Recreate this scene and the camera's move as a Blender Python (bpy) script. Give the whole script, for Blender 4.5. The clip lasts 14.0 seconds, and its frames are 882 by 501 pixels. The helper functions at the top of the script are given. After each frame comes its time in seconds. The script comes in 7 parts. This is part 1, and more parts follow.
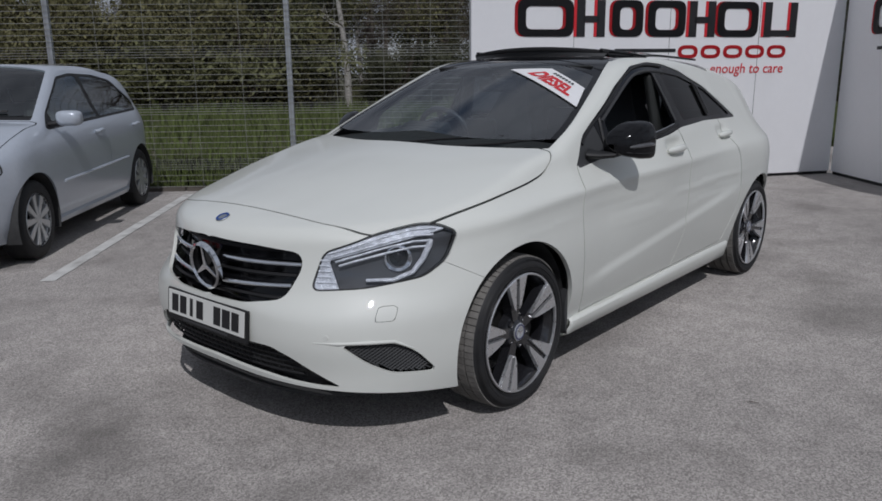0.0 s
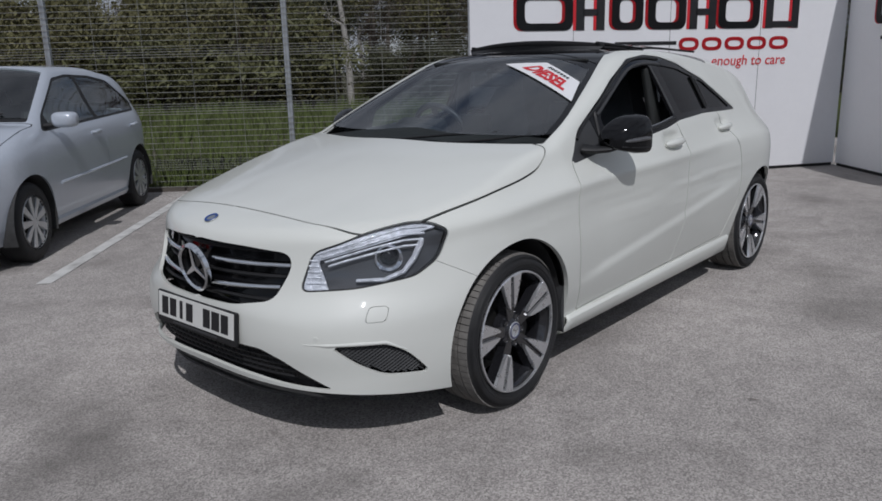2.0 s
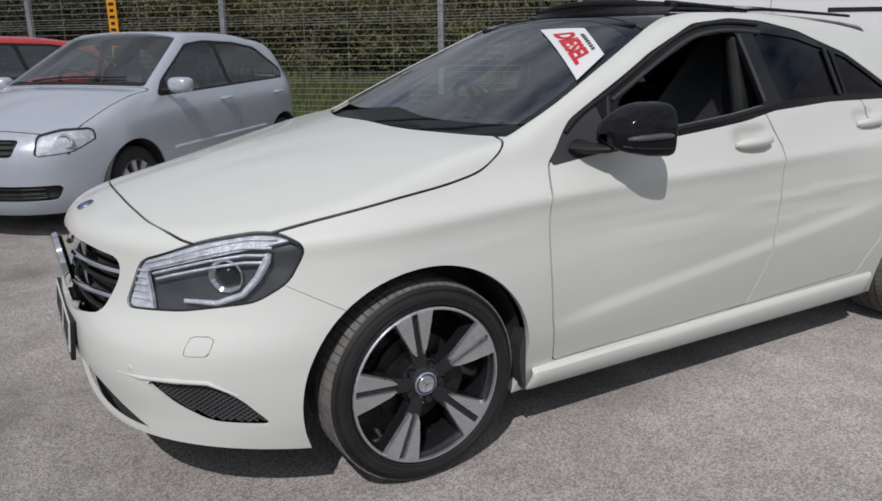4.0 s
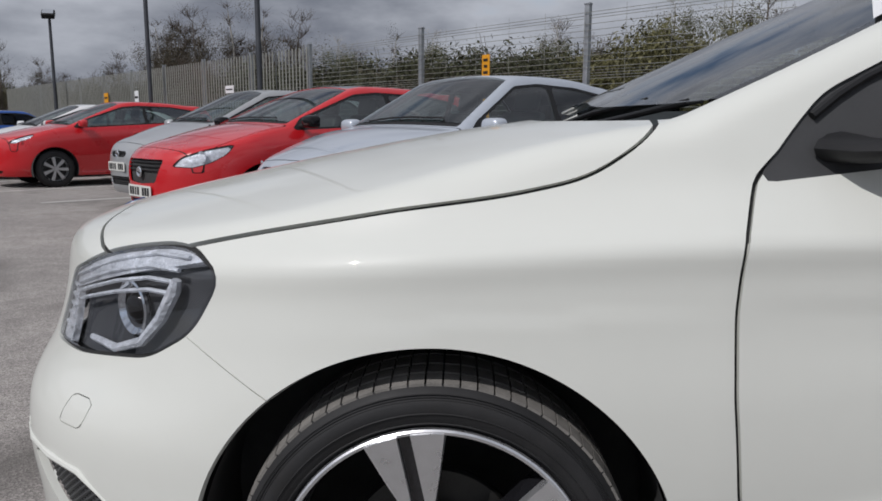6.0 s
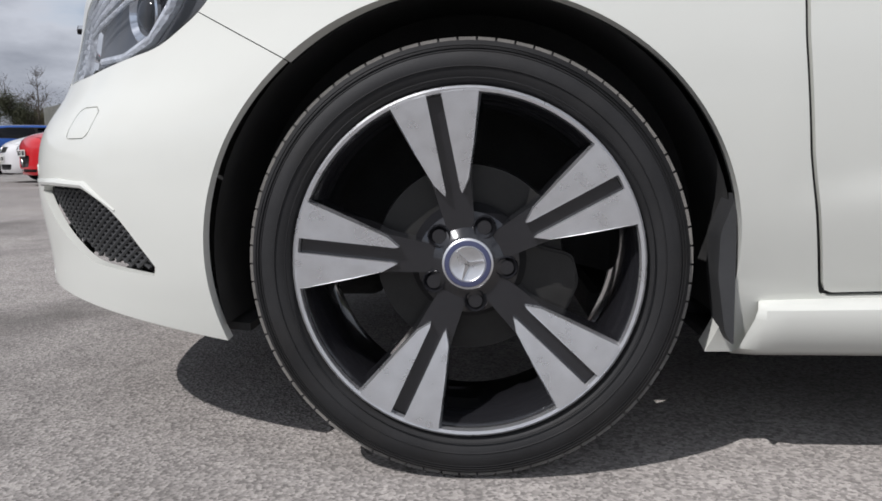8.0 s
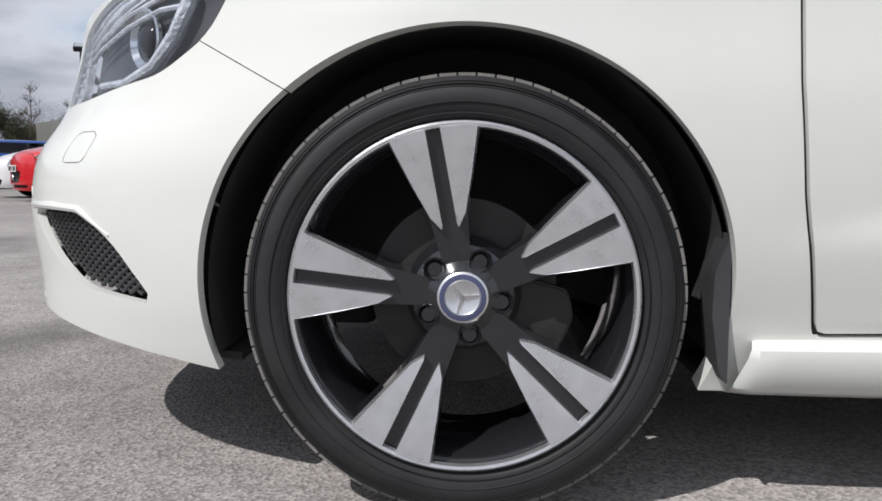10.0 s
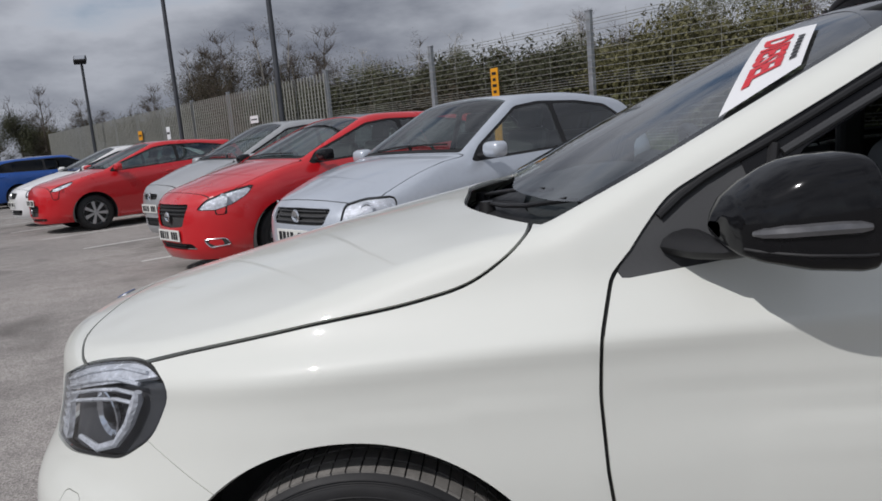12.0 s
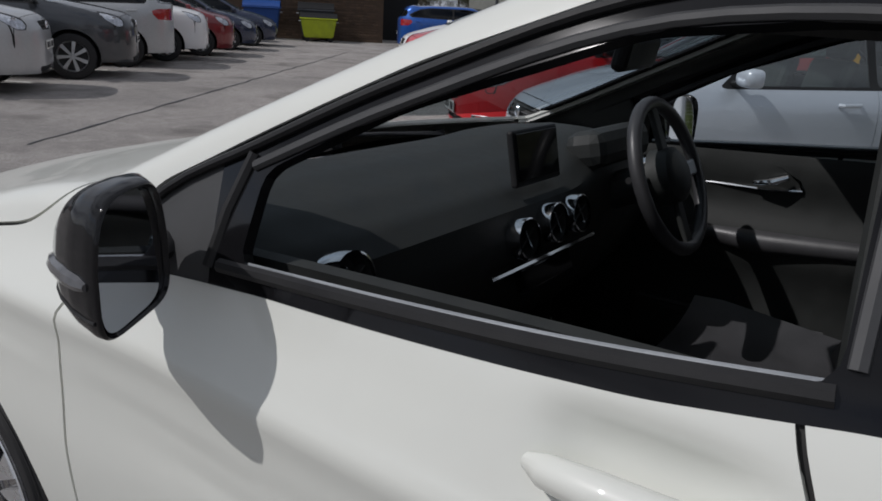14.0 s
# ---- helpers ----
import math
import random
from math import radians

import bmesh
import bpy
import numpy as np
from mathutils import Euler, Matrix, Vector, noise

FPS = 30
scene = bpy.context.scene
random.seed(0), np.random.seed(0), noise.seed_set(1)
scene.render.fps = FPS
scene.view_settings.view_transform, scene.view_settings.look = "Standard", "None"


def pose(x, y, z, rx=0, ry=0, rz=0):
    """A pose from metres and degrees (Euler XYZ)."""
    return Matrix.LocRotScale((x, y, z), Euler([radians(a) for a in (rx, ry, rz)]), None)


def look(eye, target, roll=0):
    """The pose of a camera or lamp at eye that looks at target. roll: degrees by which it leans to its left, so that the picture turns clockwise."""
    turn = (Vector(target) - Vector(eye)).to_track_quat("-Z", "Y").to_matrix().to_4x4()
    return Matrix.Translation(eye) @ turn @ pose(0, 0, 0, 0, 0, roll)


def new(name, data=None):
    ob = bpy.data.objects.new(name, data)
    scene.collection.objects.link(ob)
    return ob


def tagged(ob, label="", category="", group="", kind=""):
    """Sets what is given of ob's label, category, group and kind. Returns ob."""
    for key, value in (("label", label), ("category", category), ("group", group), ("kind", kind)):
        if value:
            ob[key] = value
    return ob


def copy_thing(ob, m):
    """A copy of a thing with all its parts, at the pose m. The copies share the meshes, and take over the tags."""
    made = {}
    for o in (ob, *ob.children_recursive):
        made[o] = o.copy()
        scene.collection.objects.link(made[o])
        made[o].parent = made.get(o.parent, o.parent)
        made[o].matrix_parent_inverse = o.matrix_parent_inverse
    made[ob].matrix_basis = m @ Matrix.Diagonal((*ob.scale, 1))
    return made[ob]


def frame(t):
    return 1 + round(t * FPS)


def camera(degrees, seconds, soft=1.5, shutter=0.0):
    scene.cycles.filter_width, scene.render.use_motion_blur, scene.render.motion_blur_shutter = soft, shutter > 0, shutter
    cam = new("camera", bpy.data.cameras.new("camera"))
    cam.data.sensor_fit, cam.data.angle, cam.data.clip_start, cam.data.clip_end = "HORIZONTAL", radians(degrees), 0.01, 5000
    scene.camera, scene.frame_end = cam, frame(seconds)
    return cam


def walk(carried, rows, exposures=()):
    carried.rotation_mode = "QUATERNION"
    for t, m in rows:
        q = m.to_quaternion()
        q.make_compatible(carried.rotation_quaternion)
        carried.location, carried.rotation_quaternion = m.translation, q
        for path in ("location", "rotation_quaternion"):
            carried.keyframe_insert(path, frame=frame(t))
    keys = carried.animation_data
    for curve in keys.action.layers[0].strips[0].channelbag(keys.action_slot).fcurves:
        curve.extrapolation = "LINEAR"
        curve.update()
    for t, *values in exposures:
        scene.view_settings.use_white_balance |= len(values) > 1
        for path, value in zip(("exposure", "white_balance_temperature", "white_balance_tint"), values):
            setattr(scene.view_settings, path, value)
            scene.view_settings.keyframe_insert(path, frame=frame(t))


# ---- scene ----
cam = camera(60.9, 14.0, soft=1.7)

PATH = [
    (0, (2.403, 2.474, 1.348), (0.926, 1.207, 0.887), -0.6),
    (0.5, (2.398, 2.47, 1.348), (0.92, 1.205, 0.884), -0.7),
    (1, (2.398, 2.472, 1.348), (0.921, 1.204, 0.892), -0.8),
    (1.5, (2.4, 2.471, 1.353), (0.919, 1.204, 0.907), -0.9),
    (2, (2.334, 2.481, 1.344), (0.868, 1.204, 0.874), -1.4),
    (2.2, (2.292, 2.496, 1.34), (0.831, 1.218, 0.858), -1.2),
    (4.3, (0.741, 2.666, 1.287), (-0.013, 0.881, 0.79), -0.7),
    (4.5, (0.583, 2.621, 1.27), (-0.005, 0.77, 0.794), -0.5),
    (5, (0.266, 2.431, 1.254), (0.024, 0.512, 0.746), 0.1),
    (5.5, (0.081, 2.155, 1.245), (-0.022, 0.199, 0.844), 0.1),
    (6, (-0.035, 1.914, 1.012), (0.011, -0.059, 0.689), 0.2),
    (6.5, (-0.042, 1.865, 0.719), (0.041, -0.119, 0.476), -1.7),
    (7, (-0.024, 1.869, 0.535), (0.071, -0.119, 0.343), -0.9),
    (7.5, (-0.025, 1.876, 0.487), (0.096, -0.102, 0.216), -0.1),
    (8, (-0.026, 1.885, 0.471), (0.094, -0.095, 0.22), -0.4),
    (10.5, (-0.017, 1.882, 0.496), (0.082, -0.107, 0.311), 1.3),
    (11, (-0.025, 1.871, 0.81), (0.14, -0.086, 0.43), 0.3),
    (11.5, (-0.051, 1.945, 1.068), (0.089, -0.009, 0.666), -1.0),
    (12, (-0.291, 2.058, 1.21), (-0.129, 0.09, 0.892), -5.1),
    (12.5, (-0.714, 2.159, 1.294), (-0.528, 0.197, 0.952), -2.8),
    (13, (-1.085, 1.946, 1.308), (-0.637, 0.045, 0.878), 0.3),
    (13.5, (-1.375, 1.713, 1.312), (-0.516, -0.022, 0.812), 0.3),
    (14, (-1.532, 1.397, 1.329), (-0.447, -0.169, 0.721), 3.3),
]
EXPOSURE = [(0, -0.70), (2.2, -0.58), (4.3, -0.32), (5.0, -0.29), (5.5, -0.22), (6.0, -0.28), (6.5, -0.35), (7.0, -0.36), (7.5, -0.02), (8.2, 0.12), (10.3, 0.32), (11.0, 0.34), (11.5, 0.18), (12.0, -0.27), (12.5, -0.5), (13.0, -0.5), (14.0, -0.42)]
walk(cam, [(t, look(eye, target, roll)) for t, eye, target, roll in PATH], [(t, stops, 6050 if t < 3 else 6300, 12) for t, stops in EXPOSURE])

# ---- light: broken cloud, high spring sun ahead and to the left of the white car ----
SUN_TO = Vector((0.432, 0.522, 0.735)).normalized()
world = bpy.data.worlds.new("sky")
scene.world = world
world.use_nodes = True
wn, wl = world.node_tree.nodes, world.node_tree.links
wn.clear()
sky = wn.new("ShaderNodeTexSky")
sky.sky_type, sky.sun_disc = "NISHITA", False
sky.sun_elevation = math.asin(SUN_TO.z)
sky.sun_rotation = math.atan2(SUN_TO.x, SUN_TO.y)
way = wn.new("ShaderNodeTexCoord")
stretch = wn.new("ShaderNodeMapping")
stretch.inputs["Scale"].default_value = (1.0, 1.0, 2.6)
wl.new(way.outputs["Generated"], stretch.inputs["Vector"])
puff = wn.new("ShaderNodeTexNoise")
puff.inputs["Scale"].default_value, puff.inputs["Detail"].default_value, puff.inputs["Roughness"].default_value = 2.6, 7, 0.55
wl.new(stretch.outputs[0], puff.inputs["Vector"])
cover = wn.new("ShaderNodeValToRGB")
cover.color_ramp.elements[0].position, cover.color_ramp.elements[1].position = 0.30, 0.46
wl.new(puff.outputs["Fac"], cover.inputs[0])
tone = wn.new("ShaderNodeValToRGB")
tone.color_ramp.elements[0].position, tone.color_ramp.elements[0].color = 0.36, (0.78, 0.81, 0.86, 1)
tone.color_ramp.elements[1].position, tone.color_ramp.elements[1].color = 0.66, (0.22, 0.24, 0.285, 1)
wl.new(puff.outputs["Fac"], tone.inputs[0])
dim = wn.new("ShaderNodeVectorMath")
dim.operation = "SCALE"
dim.inputs["Scale"].default_value = 0.09
wl.new(sky.outputs[0], dim.inputs[0])
blend = wn.new("ShaderNodeMix")
blend.data_type = "RGBA"
wl.new(cover.outputs[0], blend.inputs["Factor"])
wl.new(dim.outputs[0], blend.inputs["A"])
wl.new(tone.outputs[0], blend.inputs["B"])
back = wn.new("ShaderNodeBackground")
back.inputs["Strength"].default_value = 0.88
wl.new(blend.outputs["Result"], back.inputs["Color"])
wl.new(back.outputs[0], wn.new("ShaderNodeOutputWorld").inputs["Surface"])
sun = new("sun", bpy.data.lights.new("sun", "SUN"))
sun.data.energy, sun.data.angle, sun.data.color = 2.9, radians(0.6), (1.0, 0.965, 0.93)
sun.matrix_world = look(SUN_TO * 30, (0, 0, 0))

# ---- materials ----
def mat(name, color, rough=0.5, metal=0.0, vary=0.12, scale=6.0, grain=0.0, grain_scale=300.0, coat=0.0, dirt=0.0, spread=0.0, spec=0.5):
    """A surface with two scales of colour change, fine relief and a rough-gloss change. spread: lightness change from piece to piece."""
    m = bpy.data.materials.new(name)
    m.use_nodes = True
    n, l = m.node_tree.nodes, m.node_tree.links
    b = n["Principled BSDF"]
    geo = n.new("ShaderNodeNewGeometry")
    big, fine = n.new("ShaderNodeTexNoise"), n.new("ShaderNodeTexNoise")
    for tex, s, d in ((big, scale, 5), (fine, scale * 14, 3)):
        tex.inputs["Scale"].default_value, tex.inputs["Detail"].default_value = s, d
        l.new(geo.outputs["Position"], tex.inputs["Vector"])
    add = n.new("ShaderNodeMath")
    add.operation = "MULTIPLY_ADD"
    add.inputs[1].default_value = 0.4
    l.new(fine.outputs["Fac"], add.inputs[0])
    l.new(big.outputs["Fac"], add.inputs[2])
    ramp = n.new("ShaderNodeMapRange")
    ramp.inputs["From Min"].default_value, ramp.inputs["From Max"].default_value = 0.4, 1.0
    ramp.inputs["To Min"].default_value, ramp.inputs["To Max"].default_value = 1 - vary, 1 + vary
    l.new(add.outputs[0], ramp.inputs["Value"])
    tint = n.new("ShaderNodeVectorMath")
    tint.operation = "SCALE"
    tint.inputs[0].default_value = color
    l.new(ramp.outputs[0], tint.inputs["Scale"])
    out = tint.outputs[0]
    if spread:
        info, ran = n.new("ShaderNodeObjectInfo"), n.new("ShaderNodeMapRange")
        ran.inputs["To Min"].default_value, ran.inputs["To Max"].default_value = 1 - spread, 1 + spread
        l.new(info.outputs["Random"], ran.inputs["Value"])
        more = n.new("ShaderNodeVectorMath")
        more.operation = "SCALE"
        l.new(out, more.inputs[0])
        l.new(ran.outputs[0], more.inputs["Scale"])
        out = more.outputs[0]
    if dirt:
        spots, edge, mix = n.new("ShaderNodeTexNoise"), n.new("ShaderNodeValToRGB"), n.new("ShaderNodeMix")
        spots.inputs["Scale"].default_value, spots.inputs["Detail"].default_value = scale * 0.7, 8
        edge.color_ramp.elements[0].position, edge.color_ramp.elements[1].position = 0.52, 0.75
        edge.color_ramp.elements[1].color = (dirt, dirt, dirt, 1)
        mix.data_type = "RGBA"
        mix.inputs["B"].default_value = (0.11, 0.095, 0.075, 1)
        l.new(geo.outputs["Position"], spots.inputs["Vector"])
        l.new(spots.outputs["Fac"], edge.inputs[0])
        l.new(edge.outputs[0], mix.inputs["Factor"])
        l.new(out, mix.inputs["A"])
        out = mix.outputs["Result"]
    l.new(out, b.inputs["Base Color"])
    gloss = n.new("ShaderNodeMapRange")
    gloss.inputs["From Min"].default_value, gloss.inputs["From Max"].default_value = 0.3, 0.7
    gloss.inputs["To Min"].default_value, gloss.inputs["To Max"].default_value = rough * 0.85, min(1, rough * 1.15)
    l.new(big.outputs["Fac"], gloss.inputs["Value"])
    l.new(gloss.outputs[0], b.inputs["Roughness"])
    b.inputs["Metallic"].default_value = metal
    b.inputs["Specular IOR Level"].default_value = spec
    b.inputs["Coat Weight"].default_value = coat
    b.inputs["Coat Roughness"].default_value = 0.03
    if grain:
        tex, bump = n.new("ShaderNodeTexNoise"), n.new("ShaderNodeBump")
        tex.inputs["Scale"].default_value, tex.inputs["Detail"].default_value = grain_scale, 4
        bump.inputs["Strength"].default_value, bump.inputs["Distance"].default_value = grain, 0.6 / grain_scale
        l.new(geo.outputs["Position"], tex.inputs["Vector"])
        l.new(tex.outputs["Fac"], bump.inputs["Height"])
        l.new(bump.outputs[0], b.inputs["Normal"])
    return m


def glass_mat(name, tint, clear, rough=0.0, mirror=1.0):
    """Thin car glass: clear share passes straight through with a tint, the rest mirrors by angle."""
    m = bpy.data.materials.new(name)
    m.use_nodes = True
    n, l = m.node_tree.nodes, m.node_tree.links
    n.clear()
    gloss, pass_on, lean, mix = n.new("ShaderNodeBsdfGlossy"), n.new("ShaderNodeBsdfTransparent"), n.new("ShaderNodeLayerWeight"), n.new("ShaderNodeMixShader")
    gloss.inputs["Roughness"].default_value, lean.inputs["Blend"].default_value = rough, 0.5
    steep, fres = n.new("ShaderNodeMath"), n.new("ShaderNodeMath")
    steep.operation, fres.operation = "POWER", "MULTIPLY_ADD"
    steep.inputs[1].default_value, fres.inputs[1].default_value, fres.inputs[2].default_value = 5.0, 1 - 0.043 * mirror, 0.043 * mirror
    l.new(lean.outputs["Facing"], steep.inputs[0])
    l.new(steep.outputs[0], fres.inputs[0])
    pass_on.inputs["Color"].default_value = (*[c * clear for c in tint], 1)
    l.new(fres.outputs[0], mix.inputs["Fac"])
    l.new(pass_on.outputs[0], mix.inputs[1])
    l.new(gloss.outputs[0], mix.inputs[2])
    l.new(mix.outputs[0], n.new("ShaderNodeOutputMaterial").inputs["Surface"])
    return m


def asphalt_mat(name, tone):
    m = mat(name, tone, 0.88, vary=0.3, scale=0.55, spec=0.35)
    n, l = m.node_tree.nodes, m.node_tree.links
    b = n["Principled BSDF"]
    base = b.inputs["Base Color"].links[0].from_socket
    geo = n.new("ShaderNodeNewGeometry")
    stones, chips = n.new("ShaderNodeTexVoronoi"), n.new("ShaderNodeMapRange")
    stones.inputs["Scale"].default_value = 175
    l.new(geo.outputs["Position"], stones.inputs["Vector"])
    shade = n.new("ShaderNodeSeparateColor")
    l.new(stones.outputs["Color"], shade.inputs[0])
    chips.inputs["To Min"].default_value, chips.inputs["To Max"].default_value = 0.58, 1.42
    l.new(shade.outputs[0], chips.inputs["Value"])
    cracks, mid = n.new("ShaderNodeTexNoise"), n.new("ShaderNodeMapRange")
    cracks.inputs["Scale"].default_value, cracks.inputs["Detail"].default_value, cracks.inputs["Roughness"].default_value = 5, 9, 0.75
    mid.inputs["From Min"].default_value, mid.inputs["From Max"].default_value = 0.36, 0.62
    mid.inputs["To Min"].default_value, mid.inputs["To Max"].default_value = 0.93, 1.06
    l.new(geo.outputs["Position"], cracks.inputs["Vector"])
    l.new(cracks.outputs["Fac"], mid.inputs["Value"])
    both, tinted = n.new("ShaderNodeMath"), n.new("ShaderNodeVectorMath")
    both.operation, tinted.operation = "MULTIPLY", "SCALE"
    l.new(chips.outputs[0], both.inputs[0])
    l.new(mid.outputs[0], both.inputs[1])
    l.new(base, tinted.inputs[0])
    l.new(both.outputs[0], tinted.inputs["Scale"])
    # dark oil and tyre stains
    oil, spot, stain = n.new("ShaderNodeTexNoise"), n.new("ShaderNodeValToRGB"), n.new("ShaderNodeMix")
    oil.inputs["Scale"].default_value, oil.inputs["Detail"].default_value = 1.1, 6
    spot.color_ramp.elements[0].position, spot.color_ramp.elements[1].position = 0.50, 0.74
    spot.color_ramp.elements[1].color = (0.75, 0.75, 0.75, 1)
    stain.data_type = "RGBA"
    stain.inputs["B"].default_value = (0.10, 0.092, 0.085, 1)
    l.new(geo.outputs["Position"], oil.inputs["Vector"])
    l.new(oil.outputs["Fac"], spot.inputs[0])
    l.new(spot.outputs[0], stain.inputs["Factor"])
    l.new(tinted.outputs[0], stain.inputs["A"])
    l.new(stain.outputs["Result"], b.inputs["Base Color"])
    b.inputs["Diffuse Roughness"].default_value = 1.0
    bump = n.new("ShaderNodeBump")
    bump.inputs["Strength"].default_value, bump.inputs["Distance"].default_value = 0.6, 0.004
    l.new(stones.outputs["Distance"], bump.inputs["Height"])
    l.new(bump.outputs[0], b.inputs["Normal"])
    return m


M_ASPHALT = asphalt_mat("worn tarmac", (0.33, 0.307, 0.288))
M_LINE = mat("worn road paint", (0.62, 0.61, 0.58), 0.8, vary=0.22, scale=9, grain=0.4, dirt=0.5)
M_WHITE = mat("creamy white paint", (0.71, 0.72, 0.67), 0.45, vary=0.015, scale=1.5, coat=0.7, spec=0.3)
M_SILVER = mat("silver metallic paint", (0.52, 0.56, 0.62), 0.34, 0.3, vary=0.04, scale=30, coat=0.8)
M_GREYSILVER = mat("dull silver metallic paint", (0.44, 0.45, 0.46), 0.36, 0.35, vary=0.05, scale=30, coat=0.7)
M_RED = mat("bright red paint", (0.60, 0.012, 0.018), 0.3, vary=0.04, scale=3, coat=1.0)
M_DARKRED = mat("dark red paint", (0.19, 0.008, 0.014), 0.3, 0.2, vary=0.05, scale=3, coat=1.0)
M_PLAINWHITE = mat("plain white paint", (0.78, 0.78, 0.78), 0.3, vary=0.02, scale=2, coat=0.8)
M_BLUE = mat("blue metallic paint", (0.015, 0.10, 0.42), 0.32, 0.4, vary=0.05, scale=20, coat=1.0)
M_DARKGREY = mat("dark grey metallic paint", (0.055, 0.06, 0.068), 0.33, 0.5, vary=0.06, scale=20, coat=1.0)
M_NAVY = mat("navy paint", (0.02, 0.03, 0.07), 0.3, 0.3, vary=0.06, scale=20, coat=1.0)
M_GLOSSBLACK = mat("gloss black", (0.008, 0.008, 0.009), 0.09, vary=0.1, scale=4, coat=0.1, spec=0.25)
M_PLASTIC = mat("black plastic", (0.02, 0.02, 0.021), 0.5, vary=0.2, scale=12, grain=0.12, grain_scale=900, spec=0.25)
M_GREYPLASTIC = mat("grey plastic", (0.045, 0.046, 0.048), 0.6, vary=0.15, scale=12, grain=0.1, grain_scale=900)
M_SEAM = mat("dark panel gap", (0.012, 0.012, 0.012), 0.7)
M_CHROME = mat("chrome", (0.82, 0.83, 0.85), 0.1, 1.0, vary=0.04, scale=9)
M_STEEL = mat("galvanised steel", (0.40, 0.42, 0.44), 0.5, 0.75, vary=0.18, scale=10, grain=0.1)
M_RIM = mat("machined alloy face", (0.80, 0.805, 0.82), 0.30, 0.85, vary=0.06, scale=40, grain=0.12, grain_scale=1200)
M_RIMDARK = mat("gloss black alloy", (0.02, 0.02, 0.023), 0.16, 0.2, vary=0.1, scale=20, coat=1.0)
M_RIMSILVER = mat("silver alloy", (0.62, 0.63, 0.64), 0.34, 0.8, vary=0.08, scale=25)
M_RUBBER = mat("tyre rubber", (0.024, 0.024, 0.025), 0.6, vary=0.25, scale=14, grain=0.2, grain_scale=500, dirt=0.06, spec=0.3)
M_TREAD = mat("dusty tyre tread", (0.20, 0.19, 0.175), 0.9, vary=0.35, scale=25, grain=0.4, grain_scale=400)
M_LINER = mat("arch lining felt", (0.045, 0.045, 0.045), 0.95, vary=0.4, scale=20, grain=0.4, grain_scale=300)
M_LEATHER = mat("black leather", (0.048, 0.048, 0.051), 0.38, vary=0.2, scale=15, grain=0.3, grain_scale=450)
M_TRIM = mat("black cabin trim", (0.024, 0.026, 0.025), 0.6, vary=0.2, scale=15, grain=0.35, grain_scale=600)
M_CARPET = mat("dark carpet", (0.04, 0.04, 0.04), 0.95, vary=0.3, scale=30, grain=0.5, grain_scale=500)
M_LAMPDARK = mat("smoked lamp bowl", (0.055, 0.057, 0.062), 0.5, 0.1, vary=0.2, scale=12)
M_LAMPCLEAR = mat("ribbed clear lamp optic", (0.66, 0.68, 0.72), 0.25, 0.15, vary=0.35, scale=30, grain=0.9, grain_scale=120)
M_TAILRED = mat("red lamp lens", (0.35, 0.01, 0.012), 0.12, vary=0.15, scale=30, coat=1)
M_PLATE = mat("white plate", (0.74, 0.74, 0.70), 0.4, vary=0.04)
M_INK = mat("black ink", (0.012, 0.012, 0.014), 0.5)
M_REDINK = mat("red ink", (0.62, 0.02, 0.03), 0.5, vary=0.05)
M_BOARD = mat("white painted board", (0.80, 0.80, 0.81), 0.55, vary=0.03, scale=1.2, grain=0.05, dirt=0.06)
M_STICKER = mat("white vinyl sticker", (0.82, 0.82, 0.82), 0.45, vary=0.02)
M_YELLOW = mat("yellow orange sign", (0.75, 0.33, 0.01), 0.45, vary=0.08)
M_BIN = mat("lime green bin plastic", (0.42, 0.50, 0.015), 0.5, vary=0.12, scale=5, dirt=0.25)
M_BLUEBIN = mat("blue bin plastic", (0.012, 0.06, 0.25), 0.5, vary=0.12, scale=5)
M_CLAD = mat("grey green cladding", (0.13, 0.17, 0.185), 0.5, 0.2, vary=0.08, scale=1.2)
M_BRICK = mat("brown brick", (0.115, 0.075, 0.05), 0.85, vary=0.3, scale=6, grain=0.4, grain_scale=90, spread=0.25)
M_MORTAR = mat("dull mortar", (0.11, 0.095, 0.08), 0.9, vary=0.25, scale=8)
M_BARK = mat("grey bark", (0.12, 0.10, 0.085), 0.9, vary=0.4, scale=12, grain=0.6, grain_scale=60)
M_BIRCH = mat("pale birch bark", (0.42, 0.40, 0.37), 0.85, vary=0.35, scale=14, grain=0.5, grain_scale=60)
M_TWIG = mat("bare brown twigs", (0.085, 0.065, 0.05), 0.9, vary=0.3, scale=3)
M_LEAF = mat("spring leaves", (0.11, 0.112, 0.045), 0.7, vary=0.45, scale=1.1)
M_DARKLEAF = mat("dark evergreen leaves", (0.058, 0.061, 0.03), 0.75, vary=0.45, scale=1.1)
M_GRASS = mat("rough grass", (0.085, 0.11, 0.026), 0.85, vary=0.5, scale=1.4, dirt=0.5)
M_SOIL = mat("soil under the grass", (0.07, 0.065, 0.03), 0.95, vary=0.45, scale=1.2, grain=0.6, grain_scale=40)
M_GLASS = glass_mat("windscreen glass", (0.80, 0.92, 0.97), 0.80, mirror=5.0)
M_SIDEGLASS = glass_mat("clear side glass", (0.9, 0.95, 0.95), 0.94, mirror=1.1)
M_TINT = glass_mat("dark privacy glass", (0.5, 0.55, 0.6), 0.10)
M_CARGLASS = glass_mat("green car glass", (0.74, 0.88, 0.85), 0.9, mirror=4.2)
